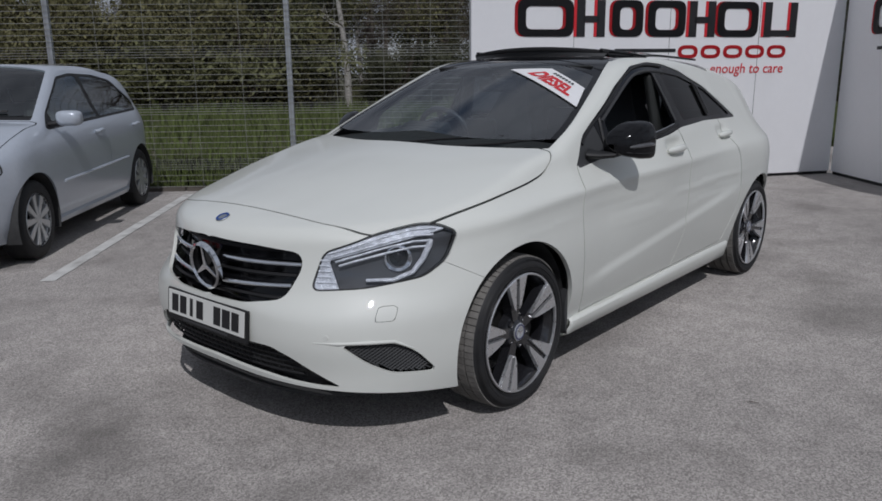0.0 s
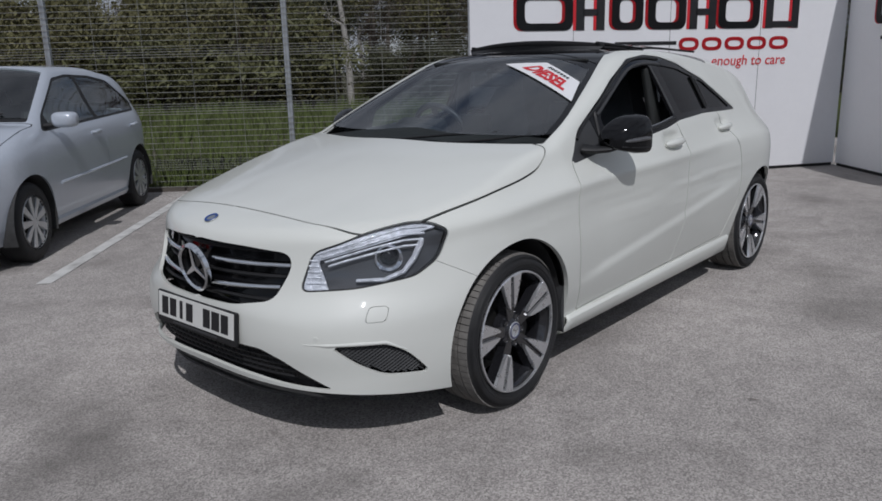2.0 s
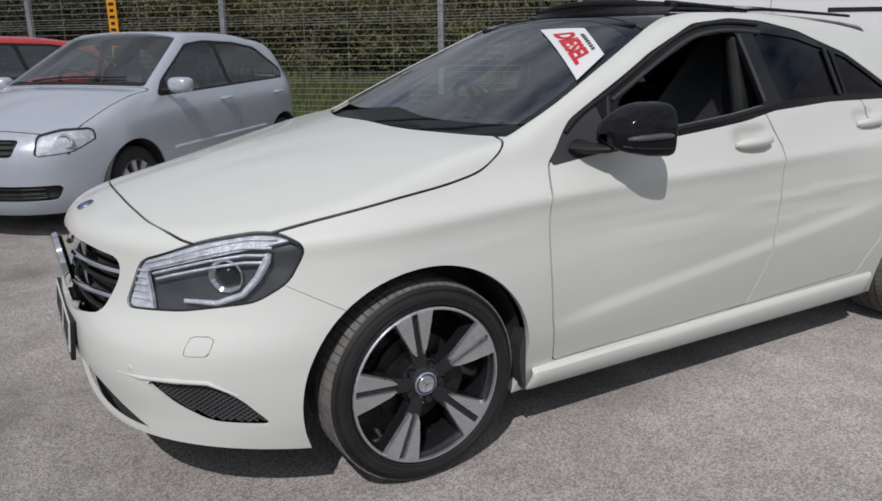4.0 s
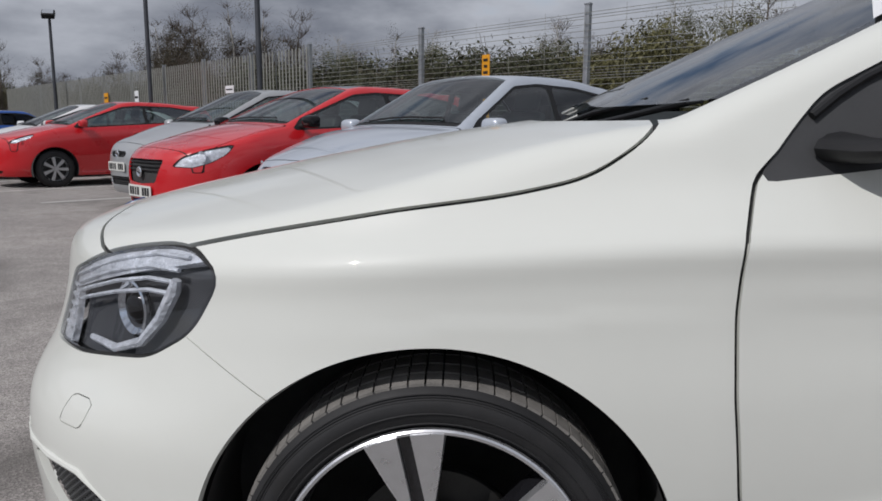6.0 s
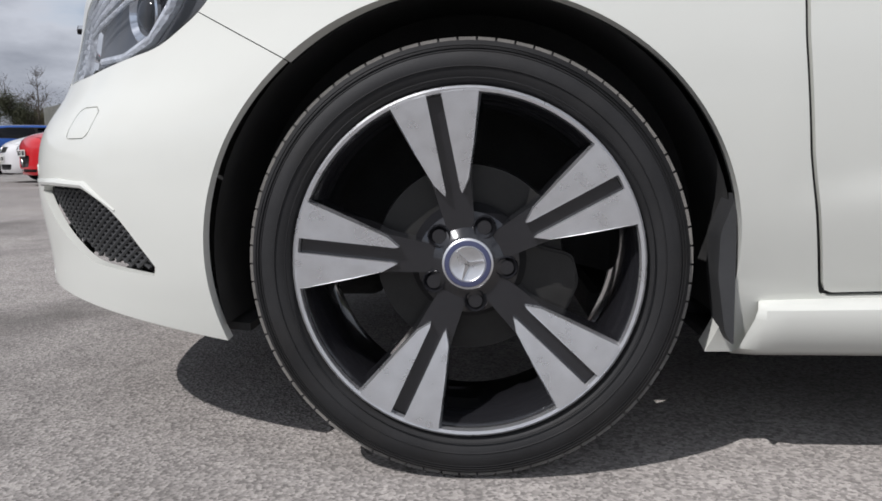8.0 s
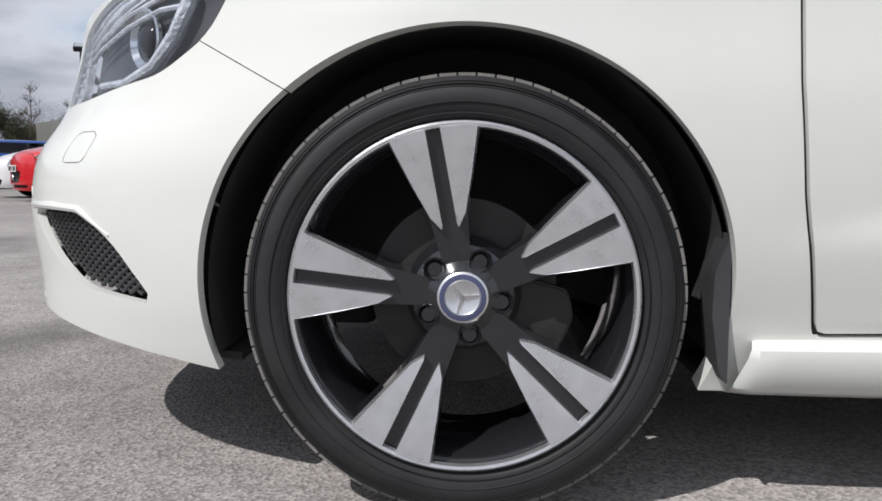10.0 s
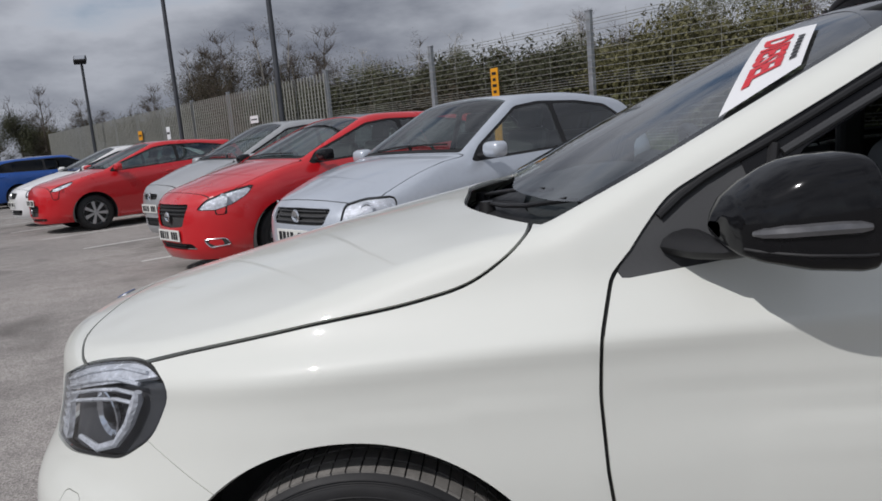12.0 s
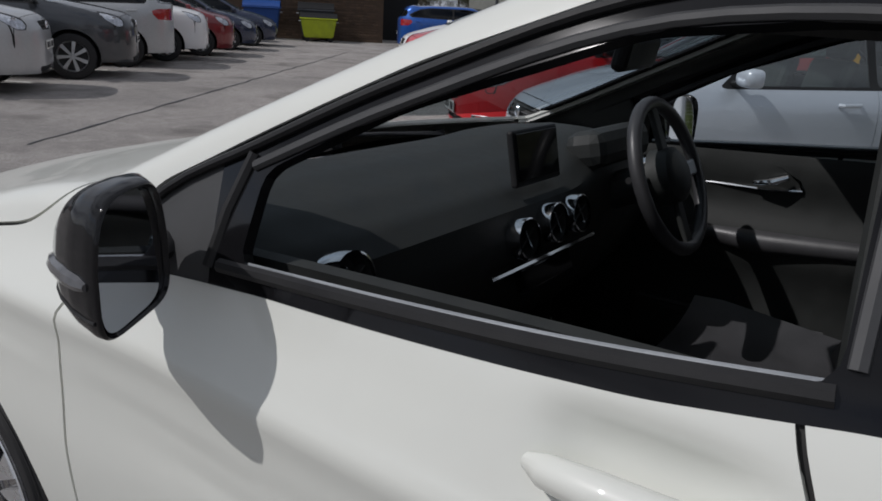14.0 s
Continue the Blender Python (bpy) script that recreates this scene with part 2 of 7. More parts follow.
M_LENS = glass_mat("clear lamp lens", (0.95, 0.97, 1.0), 0.95, mirror=1.7)
# ---- body surfaces: a car shell is the smooth meeting of a top sheet and a side-and-nose sheet ----
def hermite(xs, rows, x):
    """Smooth curve through rows (K or K x N) at rising xs, evaluated at x (N)."""
    xs, rows, x = np.array(xs, float), np.array(rows, float), np.asarray(x, float)
    if rows.ndim == 1:
        rows = np.repeat(rows[:, None], x.size, 1)
    slope = np.diff(rows, axis=0) / np.diff(xs)[:, None]
    tan = np.vstack([slope[:1], 0.5 * (slope[1:] + slope[:-1]), slope[-1:]])
    flat = slope[1:] * slope[:-1] <= 0
    tan[1:-1][flat] = 0
    k = np.clip(np.searchsorted(xs, x) - 1, 0, len(xs) - 2)
    w = xs[k + 1] - xs[k]
    u = np.clip((x - xs[k]) / w, 0, 1)
    n = np.arange(x.size)
    a, b, p, q = rows[k, n], rows[k + 1, n], tan[k, n] * w, tan[k + 1, n] * w
    return (2 * u**3 - 3 * u**2 + 1) * a + (u**3 - 2 * u**2 + u) * p + (3 * u**2 - 2 * u**3) * b + (u**3 - u**2) * q


def curve(pairs, x):
    """Smooth curve through (x, value) pairs, given in rising x."""
    return hermite([p[0] for p in pairs], [p[1] for p in pairs], x)


def smax(a, b, k):
    h = np.maximum(k - np.abs(a - b), 0) / k
    return np.maximum(a, b) + h * h * k / 4


def smin(a, b, k):
    return -smax(-a, -b, k)


def shell_field(car, P):
    """Below zero inside the shell. x ahead of the front axle, y to the left, z up."""
    x, y, z = P[:, 0], np.abs(P[:, 1]), P[:, 2]
    zz = z - (curve(car["crease"], x) - car["crease_z"])
    zz = np.where(z > 0.5, zz, z + (zz - z) * np.clip((z - 0.25) / 0.25, 0, 1))
    W = hermite([s[0] for s in car["sides"]], np.stack([curve(s[1], zz) for s in car["sides"]]), x)
    if "line" in car:
        a, b, deep = car["line"]
        low = np.clip((a + b * (-0.5 - x) - z) / 0.05 + 0.5, 0, 1)
        fade = np.clip((-0.42 - x) / 0.25, 0, 1) * np.clip((x + 2.3) / 0.3, 0, 1)
        W = W + deep * (low * low * (3 - 2 * low) - 1) * fade
    for cx, cz, rx, rz, deep in car.get("cups", ()):
        W = W - deep * np.exp(-(((x - cx) / rx) ** 4 + ((z - cz) / rz) ** 4))
    F, B, back = curve(car["nose"], z), car["tail"], car["axle"]
    u = np.clip(x, 0, None) / F
    v = np.clip(-x + back, 0, None) / B
    n = car.get("nose_power", 3.0)
    if isinstance(n, list):
        n = np.where(x > -1.0, curve(n, z), 3.0)
    rho = ((y / W) ** n + u**2 + v**2.3) ** (1 / (n - 0.5))
    side = np.where((u > 0) | (v > 0), W * (rho - 1), y - W)
    xe = x + car["bow"] * y * y
    hood = curve(car["hood"], xe)
    screen = car["screen"][0] + car["screen"][1] * (car["screen"][2] - xe) - 0.03 * (car["screen"][2] - xe) ** 2
    roof = curve(car["roof"], x)
    top = smax(hood, smin(screen, roof, 0.06), 0.012) - curve(car["crown"], x) * y * y
    return smax(side, z - top, car["edge"])


WHITE_HATCH = dict(
    crease=[(-2.7, 0.91), (-1.4, 0.878), (-0.44, 0.85), (-0.1, 0.83), (0.24, 0.806), (0.6, 0.775)], crease_z=0.85,
    sides=[
        (-2.7, [(0.15, 0.78), (0.4, 0.86), (0.6, 0.885), (0.79, 0.880), (0.85, 0.858), (0.90, 0.812), (0.95, 0.768), (1.1, 0.672), (1.27, 0.56), (1.36, 0.50), (1.5, 0.4)]),
        (-1.27, [(0.15, 0.77), (0.3, 0.822), (0.45, 0.862), (0.6, 0.884), (0.74, 0.888), (0.81, 0.892), (0.843, 0.8975), (0.852, 0.8965), (0.866, 0.889), (0.923, 0.868), (1.0, 0.84), (1.1, 0.785), (1.27, 0.69), (1.36, 0.635), (1.5, 0.5)]),
        (-0.45, [(0.15, 0.77), (0.278, 0.815), (0.4, 0.848), (0.6, 0.865), (0.73, 0.858), (0.80, 0.8575), (0.842, 0.8625), (0.851, 0.861), (0.864, 0.851), (0.936, 0.8), (1.0, 0.775), (1.1, 0.735), (1.27, 0.66), (1.38, 0.585), (1.5, 0.5)]),
        (0.3, [(0.15, 0.83), (0.3, 0.87), (0.5, 0.878), (0.61, 0.879), (0.73, 0.862), (0.80, 0.850), (0.838, 0.848), (0.848, 0.844), (0.862, 0.832), (0.89, 0.8), (0.95, 0.765), (1.2, 0.6)]),
    ],
    line=(0.42, 0.13, 0.012), cups=[(-1.375, 0.962, 0.095, 0.036, 0.024), (-2.14, 0.985, 0.085, 0.034, 0.02)],
    nose=[(0.12, 0.8), (0.2, 0.85), (0.3, 0.88), (0.42, 0.901), (0.5, 0.902), (0.6, 0.888), (0.7, 0.88), (0.8, 0.86), (0.95, 0.838)],
    nose_power=[(0.2, 3.9), (0.3, 3.3), (0.42, 3.2), (0.5, 3.0), (0.59, 2.3), (0.72, 2.0), (0.85, 2.05)],
    tail=0.745, axle=-2.63, bow=0.2,
    hood=[(-1.0, 1.06), (-0.3, 1.043), (-0.2, 1.03), (0.0, 1.0), (0.3, 0.943), (0.5, 0.898), (0.7, 0.85), (0.8, 0.818), (0.9, 0.76), (1.0, 0.66)],
    screen=(1.043, 0.47, -0.27),
    roof=[(-3.6, 0.2), (-3.42, 0.80), (-3.28, 1.0), (-3.12, 1.22), (-2.95, 1.29), (-2.5, 1.385), (-2.0, 1.427), (-1.6, 1.437), (-1.2, 1.43), (0, 1.40)],
    crown=[(-3.4, 0.1), (-1.4, 0.06), (-0.9, 0.045), (-0.3, 0.03), (0.0, 0.07), (0.3, 0.11), (0.6, 0.13)],
    edge=0.035,
)


def along(car, start, way, far=2.0):
    """The points of the shell on rays from inside."""
    start, way = np.atleast_2d(np.array(start, float)), np.atleast_2d(np.array(way, float))
    a, b = np.zeros(len(start)), np.full(len(start), far)
    for _ in range(22):
        m = 0.5 * (a + b)
        out = shell_field(car, start + m[:, None] * way) > 0
        a, b = np.where(out, a, m), np.where(out, m, b)
    return start + a[:, None] * way


def many_on(car, face, pairs, out=0.0):
    """Points of the shell: face "top" takes x, y; "side" x, z; "corner" q, z on the left front diagonal; "front" y, z. out: how far proud."""
    pairs = np.atleast_2d(np.array(pairs, float))
    a, b, o, r = pairs[:, 0], pairs[:, 1], 0 * pairs[:, 0], math.sqrt(0.5)
    start, way = {
        "top": (np.stack([a, b, o + 0.6], 1), (0, 0, 1)), "side": (np.stack([a, o, b], 1), (0, 1, 0)),
        "corner": (np.stack([-a * r, a * r, b], 1), (r, r, 0)), "front": (np.stack([o, a, b], 1), (1, 0, 0)),
    }[face]
    way = np.array(way, float)
    hits = along(car, start, np.repeat(way[None], len(start), 0)) + np.reshape(out, (-1, 1)) * way
    return [Vector(p) for p in hits]


def on_top(car, x, y, up=0.0):
    return many_on(car, "top", [(x, y)], up)[0]


def on_corner(car, q, z, out=0.0):
    return many_on(car, "corner", [(q, z)], out)[0]


def on_front(car, y, z, out=0.0):
    return many_on(car, "front", [(y, z)], out)[0]

# ---- building helpers ----
def mesh_ob(name, V, F, material, parent=None, smooth=True, m=None):
    me = bpy.data.meshes.new(name)
    me.from_pydata([tuple(v) for v in V], [], [tuple(f) for f in F])
    me.validate()
    if material:
        for one in material if isinstance(material, (list, tuple)) else [material]:
            me.materials.append(one)
    me.polygons.foreach_set("use_smooth", [smooth] * len(me.polygons))
    ob = new(name, me)
    if parent:
        ob.parent = parent
    if m is not None:
        ob.matrix_local = m
    return ob


def part(name, bm, material, parent, label="", smooth=False, m=None):
    """Links a bmesh as one mesh object under a thing or a part."""
    bmesh.ops.recalc_face_normals(bm, faces=bm.faces[:])
    me = bpy.data.meshes.new(name)
    bm.to_mesh(me)
    bm.free()
    me.materials.append(material)
    me.polygons.foreach_set("use_smooth", [smooth] * len(me.polygons))
    if smooth:
        me.set_sharp_from_angle(angle=radians(38))
    ob = new(name, me)
    ob.parent = parent
    if m is not None:
        ob.matrix_local = m
    return tagged(ob, label)


def share(name, me, parent, m, label=""):
    ob = new(name, me)
    ob.parent, ob.matrix_local = parent, m
    return tagged(ob, label)


def thing(name, label, category, m=None, group="", kind=""):
    ob = new(name)
    if m is not None:
        ob.matrix_world = m
    return tagged(ob, label, category, group, kind)


def block(bm, size, m=Matrix(), bevel=0.0, segments=2):
    """A box of that size about the origin of m, with rounded edges."""
    made = bmesh.ops.create_cube(bm, size=1.0, matrix=m @ Matrix.Diagonal((*size, 1)))
    if bevel:
        edges = list({e for v in made["verts"] for e in v.link_edges})
        bmesh.ops.bevel(bm, geom=edges, offset=bevel, segments=segments, affect="EDGES", profile=0.5)
    return bm


def box(size, m=Matrix(), bevel=0.0, segments=2):
    return block(bmesh.new(), size, m, bevel, segments)


def lathe(profile, steps=48, axis="y", m=Matrix(), a0=0.0, a1=360.0):
    """Turns (radius, along) pairs about an axis."""
    bm = bmesh.new()
    full = abs(a1 - a0) >= 359.9
    rings = []
    for k in range(steps if full else steps + 1):
        a = radians(a0 + (a1 - a0) * k / steps)
        ring = []
        for r, h in profile:
            p = {"y": (r * math.cos(a), h, r * math.sin(a)), "z": (r * math.cos(a), r * math.sin(a), h), "x": (h, r * math.cos(a), r * math.sin(a))}[axis]
            ring.append(bm.verts.new(m @ Vector(p)))
        rings.append(ring)
    pairs = list(zip(rings, rings[1:] + rings[:1])) if full else list(zip(rings, rings[1:]))
    for p, q in pairs:
        for i in range(len(profile) - 1):
            bm.faces.new((p[i], p[i + 1], q[i + 1], q[i]))
    bmesh.ops.remove_doubles(bm, verts=bm.verts[:], dist=1e-5)
    return bm


def tube(points, radius, sides=8, bm=None, cap=True, flat=1.0):
    """A round bar along points; radius is one number or one for each point. flat squashes it upwards."""
    bm = bm or bmesh.new()
    pts = [Vector(p) for p in points]
    radii = radius if isinstance(radius, (list, tuple)) else [radius] * len(pts)
    rings, up = [], Vector((0.013, 0.021, 1)).normalized()
    for i, p in enumerate(pts):
        d = (pts[min(i + 1, len(pts) - 1)] - pts[max(i - 1, 0)]).normalized()
        side = d.cross(up)
        side = side.normalized() if side.length > 1e-4 else Vector((1, 0, 0))
        top = side.cross(d).normalized()
        rings.append([bm.verts.new(p + radii[i] * (math.cos(a) * side + flat * math.sin(a) * top)) for a in (2 * math.pi * k / sides for k in range(sides))])
    for a, b in zip(rings, rings[1:]):
        for k in range(sides):
            bm.faces.new((a[k], a[(k + 1) % sides], b[(k + 1) % sides], b[k]))
    if cap:
        bm.faces.new(rings[0][::-1])
        bm.faces.new(rings[-1])
    return bm


def prism(outline, deep, m=Matrix(), bevel=0.0, bm=None):
    """An outline in x and y, drawn out along z by deep."""
    own = bmesh.new()
    vs = [own.verts.new((x, y, 0)) for x, y in outline]
    face = own.faces.new(vs)
    out = bmesh.ops.extrude_face_region(own, geom=[face])
    bmesh.ops.translate(own, verts=[v for v in out["geom"] if isinstance(v, bmesh.types.BMVert)], vec=(0, 0, deep))
    if bevel:
        bmesh.ops.bevel(own, geom=[e for e in own.edges], offset=bevel, segments=2, affect="EDGES")
    own.transform(m)
    if bm is None:
        return own
    me = bpy.data.meshes.new("tmp")
    own.to_mesh(me)
    own.free()
    bm.from_mesh(me)
    bpy.data.meshes.remove(me)
    return bm


def rounded(points, r=0.02, n=5):
    """A closed outline with its corners rounded."""
    pts = [np.array(p, float) for p in points]
    out = []
    for i, p in enumerate(pts):
        a, b = pts[i - 1] - p, pts[(i + 1) % len(pts)] - p
        ra, rb = min(r, 0.48 * np.linalg.norm(a)), min(r, 0.48 * np.linalg.norm(b))
        s, e = p + a / np.linalg.norm(a) * ra, p + b / np.linalg.norm(b) * rb
        for k in range(n + 1):
            u = k / n
            out.append(tuple((1 - u) ** 2 * s + 2 * u * (1 - u) * p + u * u * e))
    return out


def inside(points, a, b):
    """Signed distance of (a, b) to an outline, below zero inside."""
    pts = np.array(points, float)
    nxt = np.roll(pts, -1, 0)
    best, odd = np.full(a.shape, 9.0), np.zeros(a.shape, bool)
    for (x0, y0), (x1, y1) in zip(pts, nxt):
        dx, dy = x1 - x0, y1 - y0
        u = np.clip(((a - x0) * dx + (b - y0) * dy) / (dx * dx + dy * dy + 1e-12), 0, 1)
        best = np.minimum(best, np.hypot(a - x0 - u * dx, b - y0 - u * dy))
        cross = (y0 > b) != (y1 > b)
        odd ^= cross & (a < (x1 - x0) * (b - y0) / (y1 - y0 if y1 != y0 else 1e-12) + x0)
    return np.where(odd, -best, best)


class Sheet:
    """Half of a car's shell (y above zero) as a grid that can be cut along outlines."""

    def __init__(self, car, step=0.02, z0=0.55, low=0.15, pivot=0.15):
        self.car, rear = car, car["axle"] + 0.1
        cols = [(pivot, radians(a)) for a in np.linspace(0, 90, int(1.25 / step), endpoint=False)]
        cols += [(x, radians(90)) for x in np.linspace(pivot, rear, int((pivot - rear) / step), endpoint=False)]
        cols += [(rear, radians(a)) for a in np.linspace(90, 180, int(0.8 / step))]
        elev = np.radians(np.concatenate([np.linspace(-42, 62, int(1.5 / step), endpoint=False), np.linspace(62, 90, int(0.5 / step))]))
        px = np.repeat([c[0] for c in cols], len(elev))
        ph = np.repeat([c[1] for c in cols], len(elev))
        el = np.tile(elev, len(cols))
        way = np.stack([np.cos(ph) * np.cos(el), np.sin(ph) * np.cos(el), np.sin(el)], 1)
        eye = np.stack([px, 0 * px, 0 * px + z0], 1)
        a, b = np.full(px.shape, 0.05), np.full(px.shape, 2.2)
        for _ in range(34):
            mid = 0.5 * (a + b)
            out = shell_field(car, eye + mid[:, None] * way) > 0
            a, b = np.where(out, a, mid), np.where(out, mid, b)
        self.V = (eye + a[:, None] * way).tolist()
        for v in self.V:
            v[1] = max(v[1], 0.0)
        n = len(elev)
        self.faces = []
        for i in range(len(cols) - 1):
            for j in range(n - 1):
                f = (i * n + j, i * n + j + 1, (i + 1) * n + j + 1, (i + 1) * n + j)
                self.faces.append(f)

    def array(self):
        return np.array(self.V)

    def split(self, faces, dist):
        """Cuts faces where dist(x, y, z) is zero: the faces inside (below zero) and outside."""
        P = self.array()
        d = dist(P[:, 0], P[:, 1], P[:, 2])
        d = np.where(np.abs(d) < 1e-5, 1e-5, d)
        d = d.tolist()
        cut, ins, outs = {}, [], []

        def between(i, j):
            key = (i, j) if i < j else (j, i)
            if key not in cut:
                u = d[key[0]] / (d[key[0]] - d[key[1]])
                p, q = self.V[key[0]], self.V[key[1]]
                self.V.append([p[k] + u * (q[k] - p[k]) for k in range(3)])
                cut[key] = len(self.V) - 1
            return cut[key]

        for f in faces:
            s = [d[i] < 0 for i in f]
            if all(s):
                ins.append(f)
            elif not any(s):
                outs.append(f)
            else:
                p, q = [], []
                for k, i in enumerate(f):
                    j = f[(k + 1) % len(f)]
                    (p if s[k] else q).append(i)
                    if s[k] != s[(k + 1) % len(f)]:
                        c = between(i, j)
                        p.append(c)
                        q.append(c)
                if len(p) > 2:
                    ins.append(tuple(p))
                if len(q) > 2:
                    outs.append(tuple(q))
        return ins, outs

    def panel(self, faces, dist, gap=0.0025):
        """The faces inside an outline, those outside, and the band between that makes the gap."""
        ins, rest = self.split(faces, lambda x, y, z: dist(x, y, z) + gap)
        band, outs = self.split(rest, lambda x, y, z: dist(x, y, z) - gap)
        return ins, outs, band

    def normals(self, P):
        g = np.stack([shell_field(self.car, P + e) - shell_field(self.car, P - e) for e in np.eye(3) * 0.004], 1)
        return g / (np.linalg.norm(g, axis=1)[:, None] + 1e-9)

    def solid(self, name, faces, material, parent, sides=(1,), rim=0.012, sink=0.0, label="", both=False, lining=None):
        """Makes a panel of the faces, with its edge turned inwards by rim. sides: 1 for the left, -1 for the right; both joins them."""
        if not faces:
            return []
        used = sorted({i for f in faces for i in f})
        at = {i: k for k, i in enumerate(used)}
        P = np.array([self.V[i] for i in used])
        N = self.normals(P)
        if sink:
            P = P - sink * N
        F = [[at[i] for i in f] for f in faces]
        edges = {}
        for f in F:
            for i, j in zip(f, f[1:] + f[:1]):
                edges[(i, j)] = 1
        border = [(i, j) for i, j in edges if (j, i) not in edges]
        made = []
        groups = [sides] if both else [(s,) for s in sides]
        for group in groups:
            V, out, turn = [], [], []
            for s in group:
                base = len(V)
                flip = np.array([1, s, 1])
                V += (P * flip).tolist()
                out += [[base + i for i in (f[::-1] if s > 0 else f)] for f in F]
                if rim:
                    for i, j in border:
                        if both and P[i, 1] < 1e-3 and P[j, 1] < 1e-3:
                            continue
                        k = len(V)
                        V += [(P[i] * flip).tolist(), (P[j] * flip).tolist(), ((P[j] - rim * N[j]) * flip).tolist(), ((P[i] - rim * N[i]) * flip).tolist()]
                        turn.append([k, k + 1, k + 2, k + 3] if s > 0 else [k + 3, k + 2, k + 1, k])
            ob = mesh_ob(name, V, out + turn, material, parent)
            if both:
                bm = bmesh.new()
                bm.from_mesh(ob.data)
                mid = [v for v in bm.verts if abs(v.co.y) < 1e-4]
                bmesh.ops.remove_doubles(bm, verts=mid, dist=2e-4)
                bm.to_mesh(ob.data)
                bm.free()
            tagged(ob, label)
            made.append(ob)
            if lining:
                s = group[0]
                flip = np.array([1, s, 1])
                LV = ((P - 0.028 * N) * flip).tolist()
                if both:
                    LV += ((P - 0.028 * N) * np.array([1, -1, 1])).tolist()
                    LF = [f for f in F] + [[i + len(P) for i in f] for f in F]
                else:
                    LF = F
                mesh_ob("lining", LV, LF, lining, ob)
        return made


def eased(points, n=24):
    """More points on a smooth curve through the given ones."""
    p = np.array(points, float)
    u = np.r_[0, np.cumsum(np.linalg.norm(np.diff(p, axis=0), axis=1))]
    s = np.linspace(0, u[-1], n)
    return list(zip(*[hermite(u, p[:, k], s) for k in range(p.shape[1])]))


def line_x(pairs):
    pairs = sorted(pairs)
    return lambda v: curve(pairs, np.clip(v, pairs[0][0], pairs[-1][0]))


def patch(fn, nu, nv, thick=0.0):
    """A curved sheet from fn(u, v) in 0..1, with thickness."""
    bm = bmesh.new()
    g = [[bm.verts.new(fn(i / nu, j / nv)) for j in range(nv + 1)] for i in range(nu + 1)]
    for i in range(nu):
        for j in range(nv):
            bm.faces.new((g[i][j], g[i + 1][j], g[i + 1][j + 1], g[i][j + 1]))
    if thick:
        bmesh.ops.recalc_face_normals(bm, faces=bm.faces[:])
        bmesh.ops.solidify(bm, geom=bm.faces[:], thickness=thick)
    return bm


def text_ob(name, words, size, material, parent, m, deep=0.002, squeeze=1.0, shear=0.0, bold=0.0):
    cu = bpy.data.curves.new(name, "FONT")
    cu.body, cu.size, cu.extrude, cu.align_x, cu.align_y, cu.shear = words, size, deep, "CENTER", "CENTER", shear
    cu.resolution_u, cu.offset = 3, bold
    tmp = new("tmp", cu)
    bpy.context.view_layer.update()
    me = bpy.data.meshes.new_from_object(tmp.evaluated_get(bpy.context.evaluated_depsgraph_get()))
    bpy.data.objects.remove(tmp)
    bpy.data.curves.remove(cu)
    me.materials.clear()
    me.materials.append(material)
    me.transform(Matrix.Diagonal((squeeze, 1, 1, 1)))
    ob = new(name, me)
    ob.parent = parent
    ob.matrix_local = m
    return ob

# ---- the white hatchback ----
car = thing("hatchback_car", "creamy white five-door hatchback with black roof and open front window", "car")
sheet = Sheet(WHITE_HATCH, step=0.0125)
rear_of_bonnet = line_x([(0, -0.212), (0.286, -0.217), (0.545, -0.291), (0.72, -0.365)])
front_of_bonnet = line_x([(0, 0.700), (0.15, 0.697), (0.285, 0.688), (0.45, 0.664), (0.567, 0.618), (0.604, 0.592), (0.8, 0.5)])
bonnet_side = line_x([(-0.40, 1.07), (-0.352, 1.03), (-0.30, 0.985), (-0.235, 0.945), (-0.15, 0.921), (0.086, 0.884), (0.397, 0.822), (0.62, 0.76)])
screen_side = line_x([(-1.2, 0.54), (-1.06, 0.58), (-0.8, 0.648), (-0.543, 0.703), (-0.36, 0.715)])
screen_top = line_x([(0, -1.165), (0.3, -1.14), (0.58, -1.06)])
LAMP = rounded([(-0.216, 0.604), (-0.165, 0.735), (-0.075, 0.762), (0.013, 0.794), (0.09, 0.810), (0.174, 0.822), (0.245, 0.818), (0.318, 0.787), (0.272, 0.69), (0.19, 0.64), (-0.02, 0.612)], 0.03)
FOG = rounded([(-0.125, 0.428), (0.075, 0.424), (0.152, 0.385), (0.236, 0.288), (0.067, 0.304), (-0.028, 0.352)], 0.035)
GRILLE = rounded([(0.0, 0.762), (0.25, 0.751), (0.412, 0.733), (0.427, 0.685), (0.385, 0.57), (0.216, 0.542), (0.0, 0.536), (-0.1, 0.6), (-0.1, 0.7)], 0.035)
INTAKE = rounded([(-0.1, 0.405), (0.35, 0.400), (0.43, 0.368), (0.595, 0.258), (0.3, 0.278), (-0.1, 0.284)], 0.022)
DLO = rounded([(-0.470, 0.932), (-0.53, 1.012), (-0.579, 1.068), (-0.754, 1.156), (-0.992, 1.273), (-1.25, 1.373), (-1.47, 1.394), (-1.65, 1.385), (-1.88, 1.347), (-2.17, 1.255), (-2.50, 1.058), (-1.9, 1.066), (-1.53, 1.052), (-1.35, 1.025), (-0.857, 0.98)], 0.03)
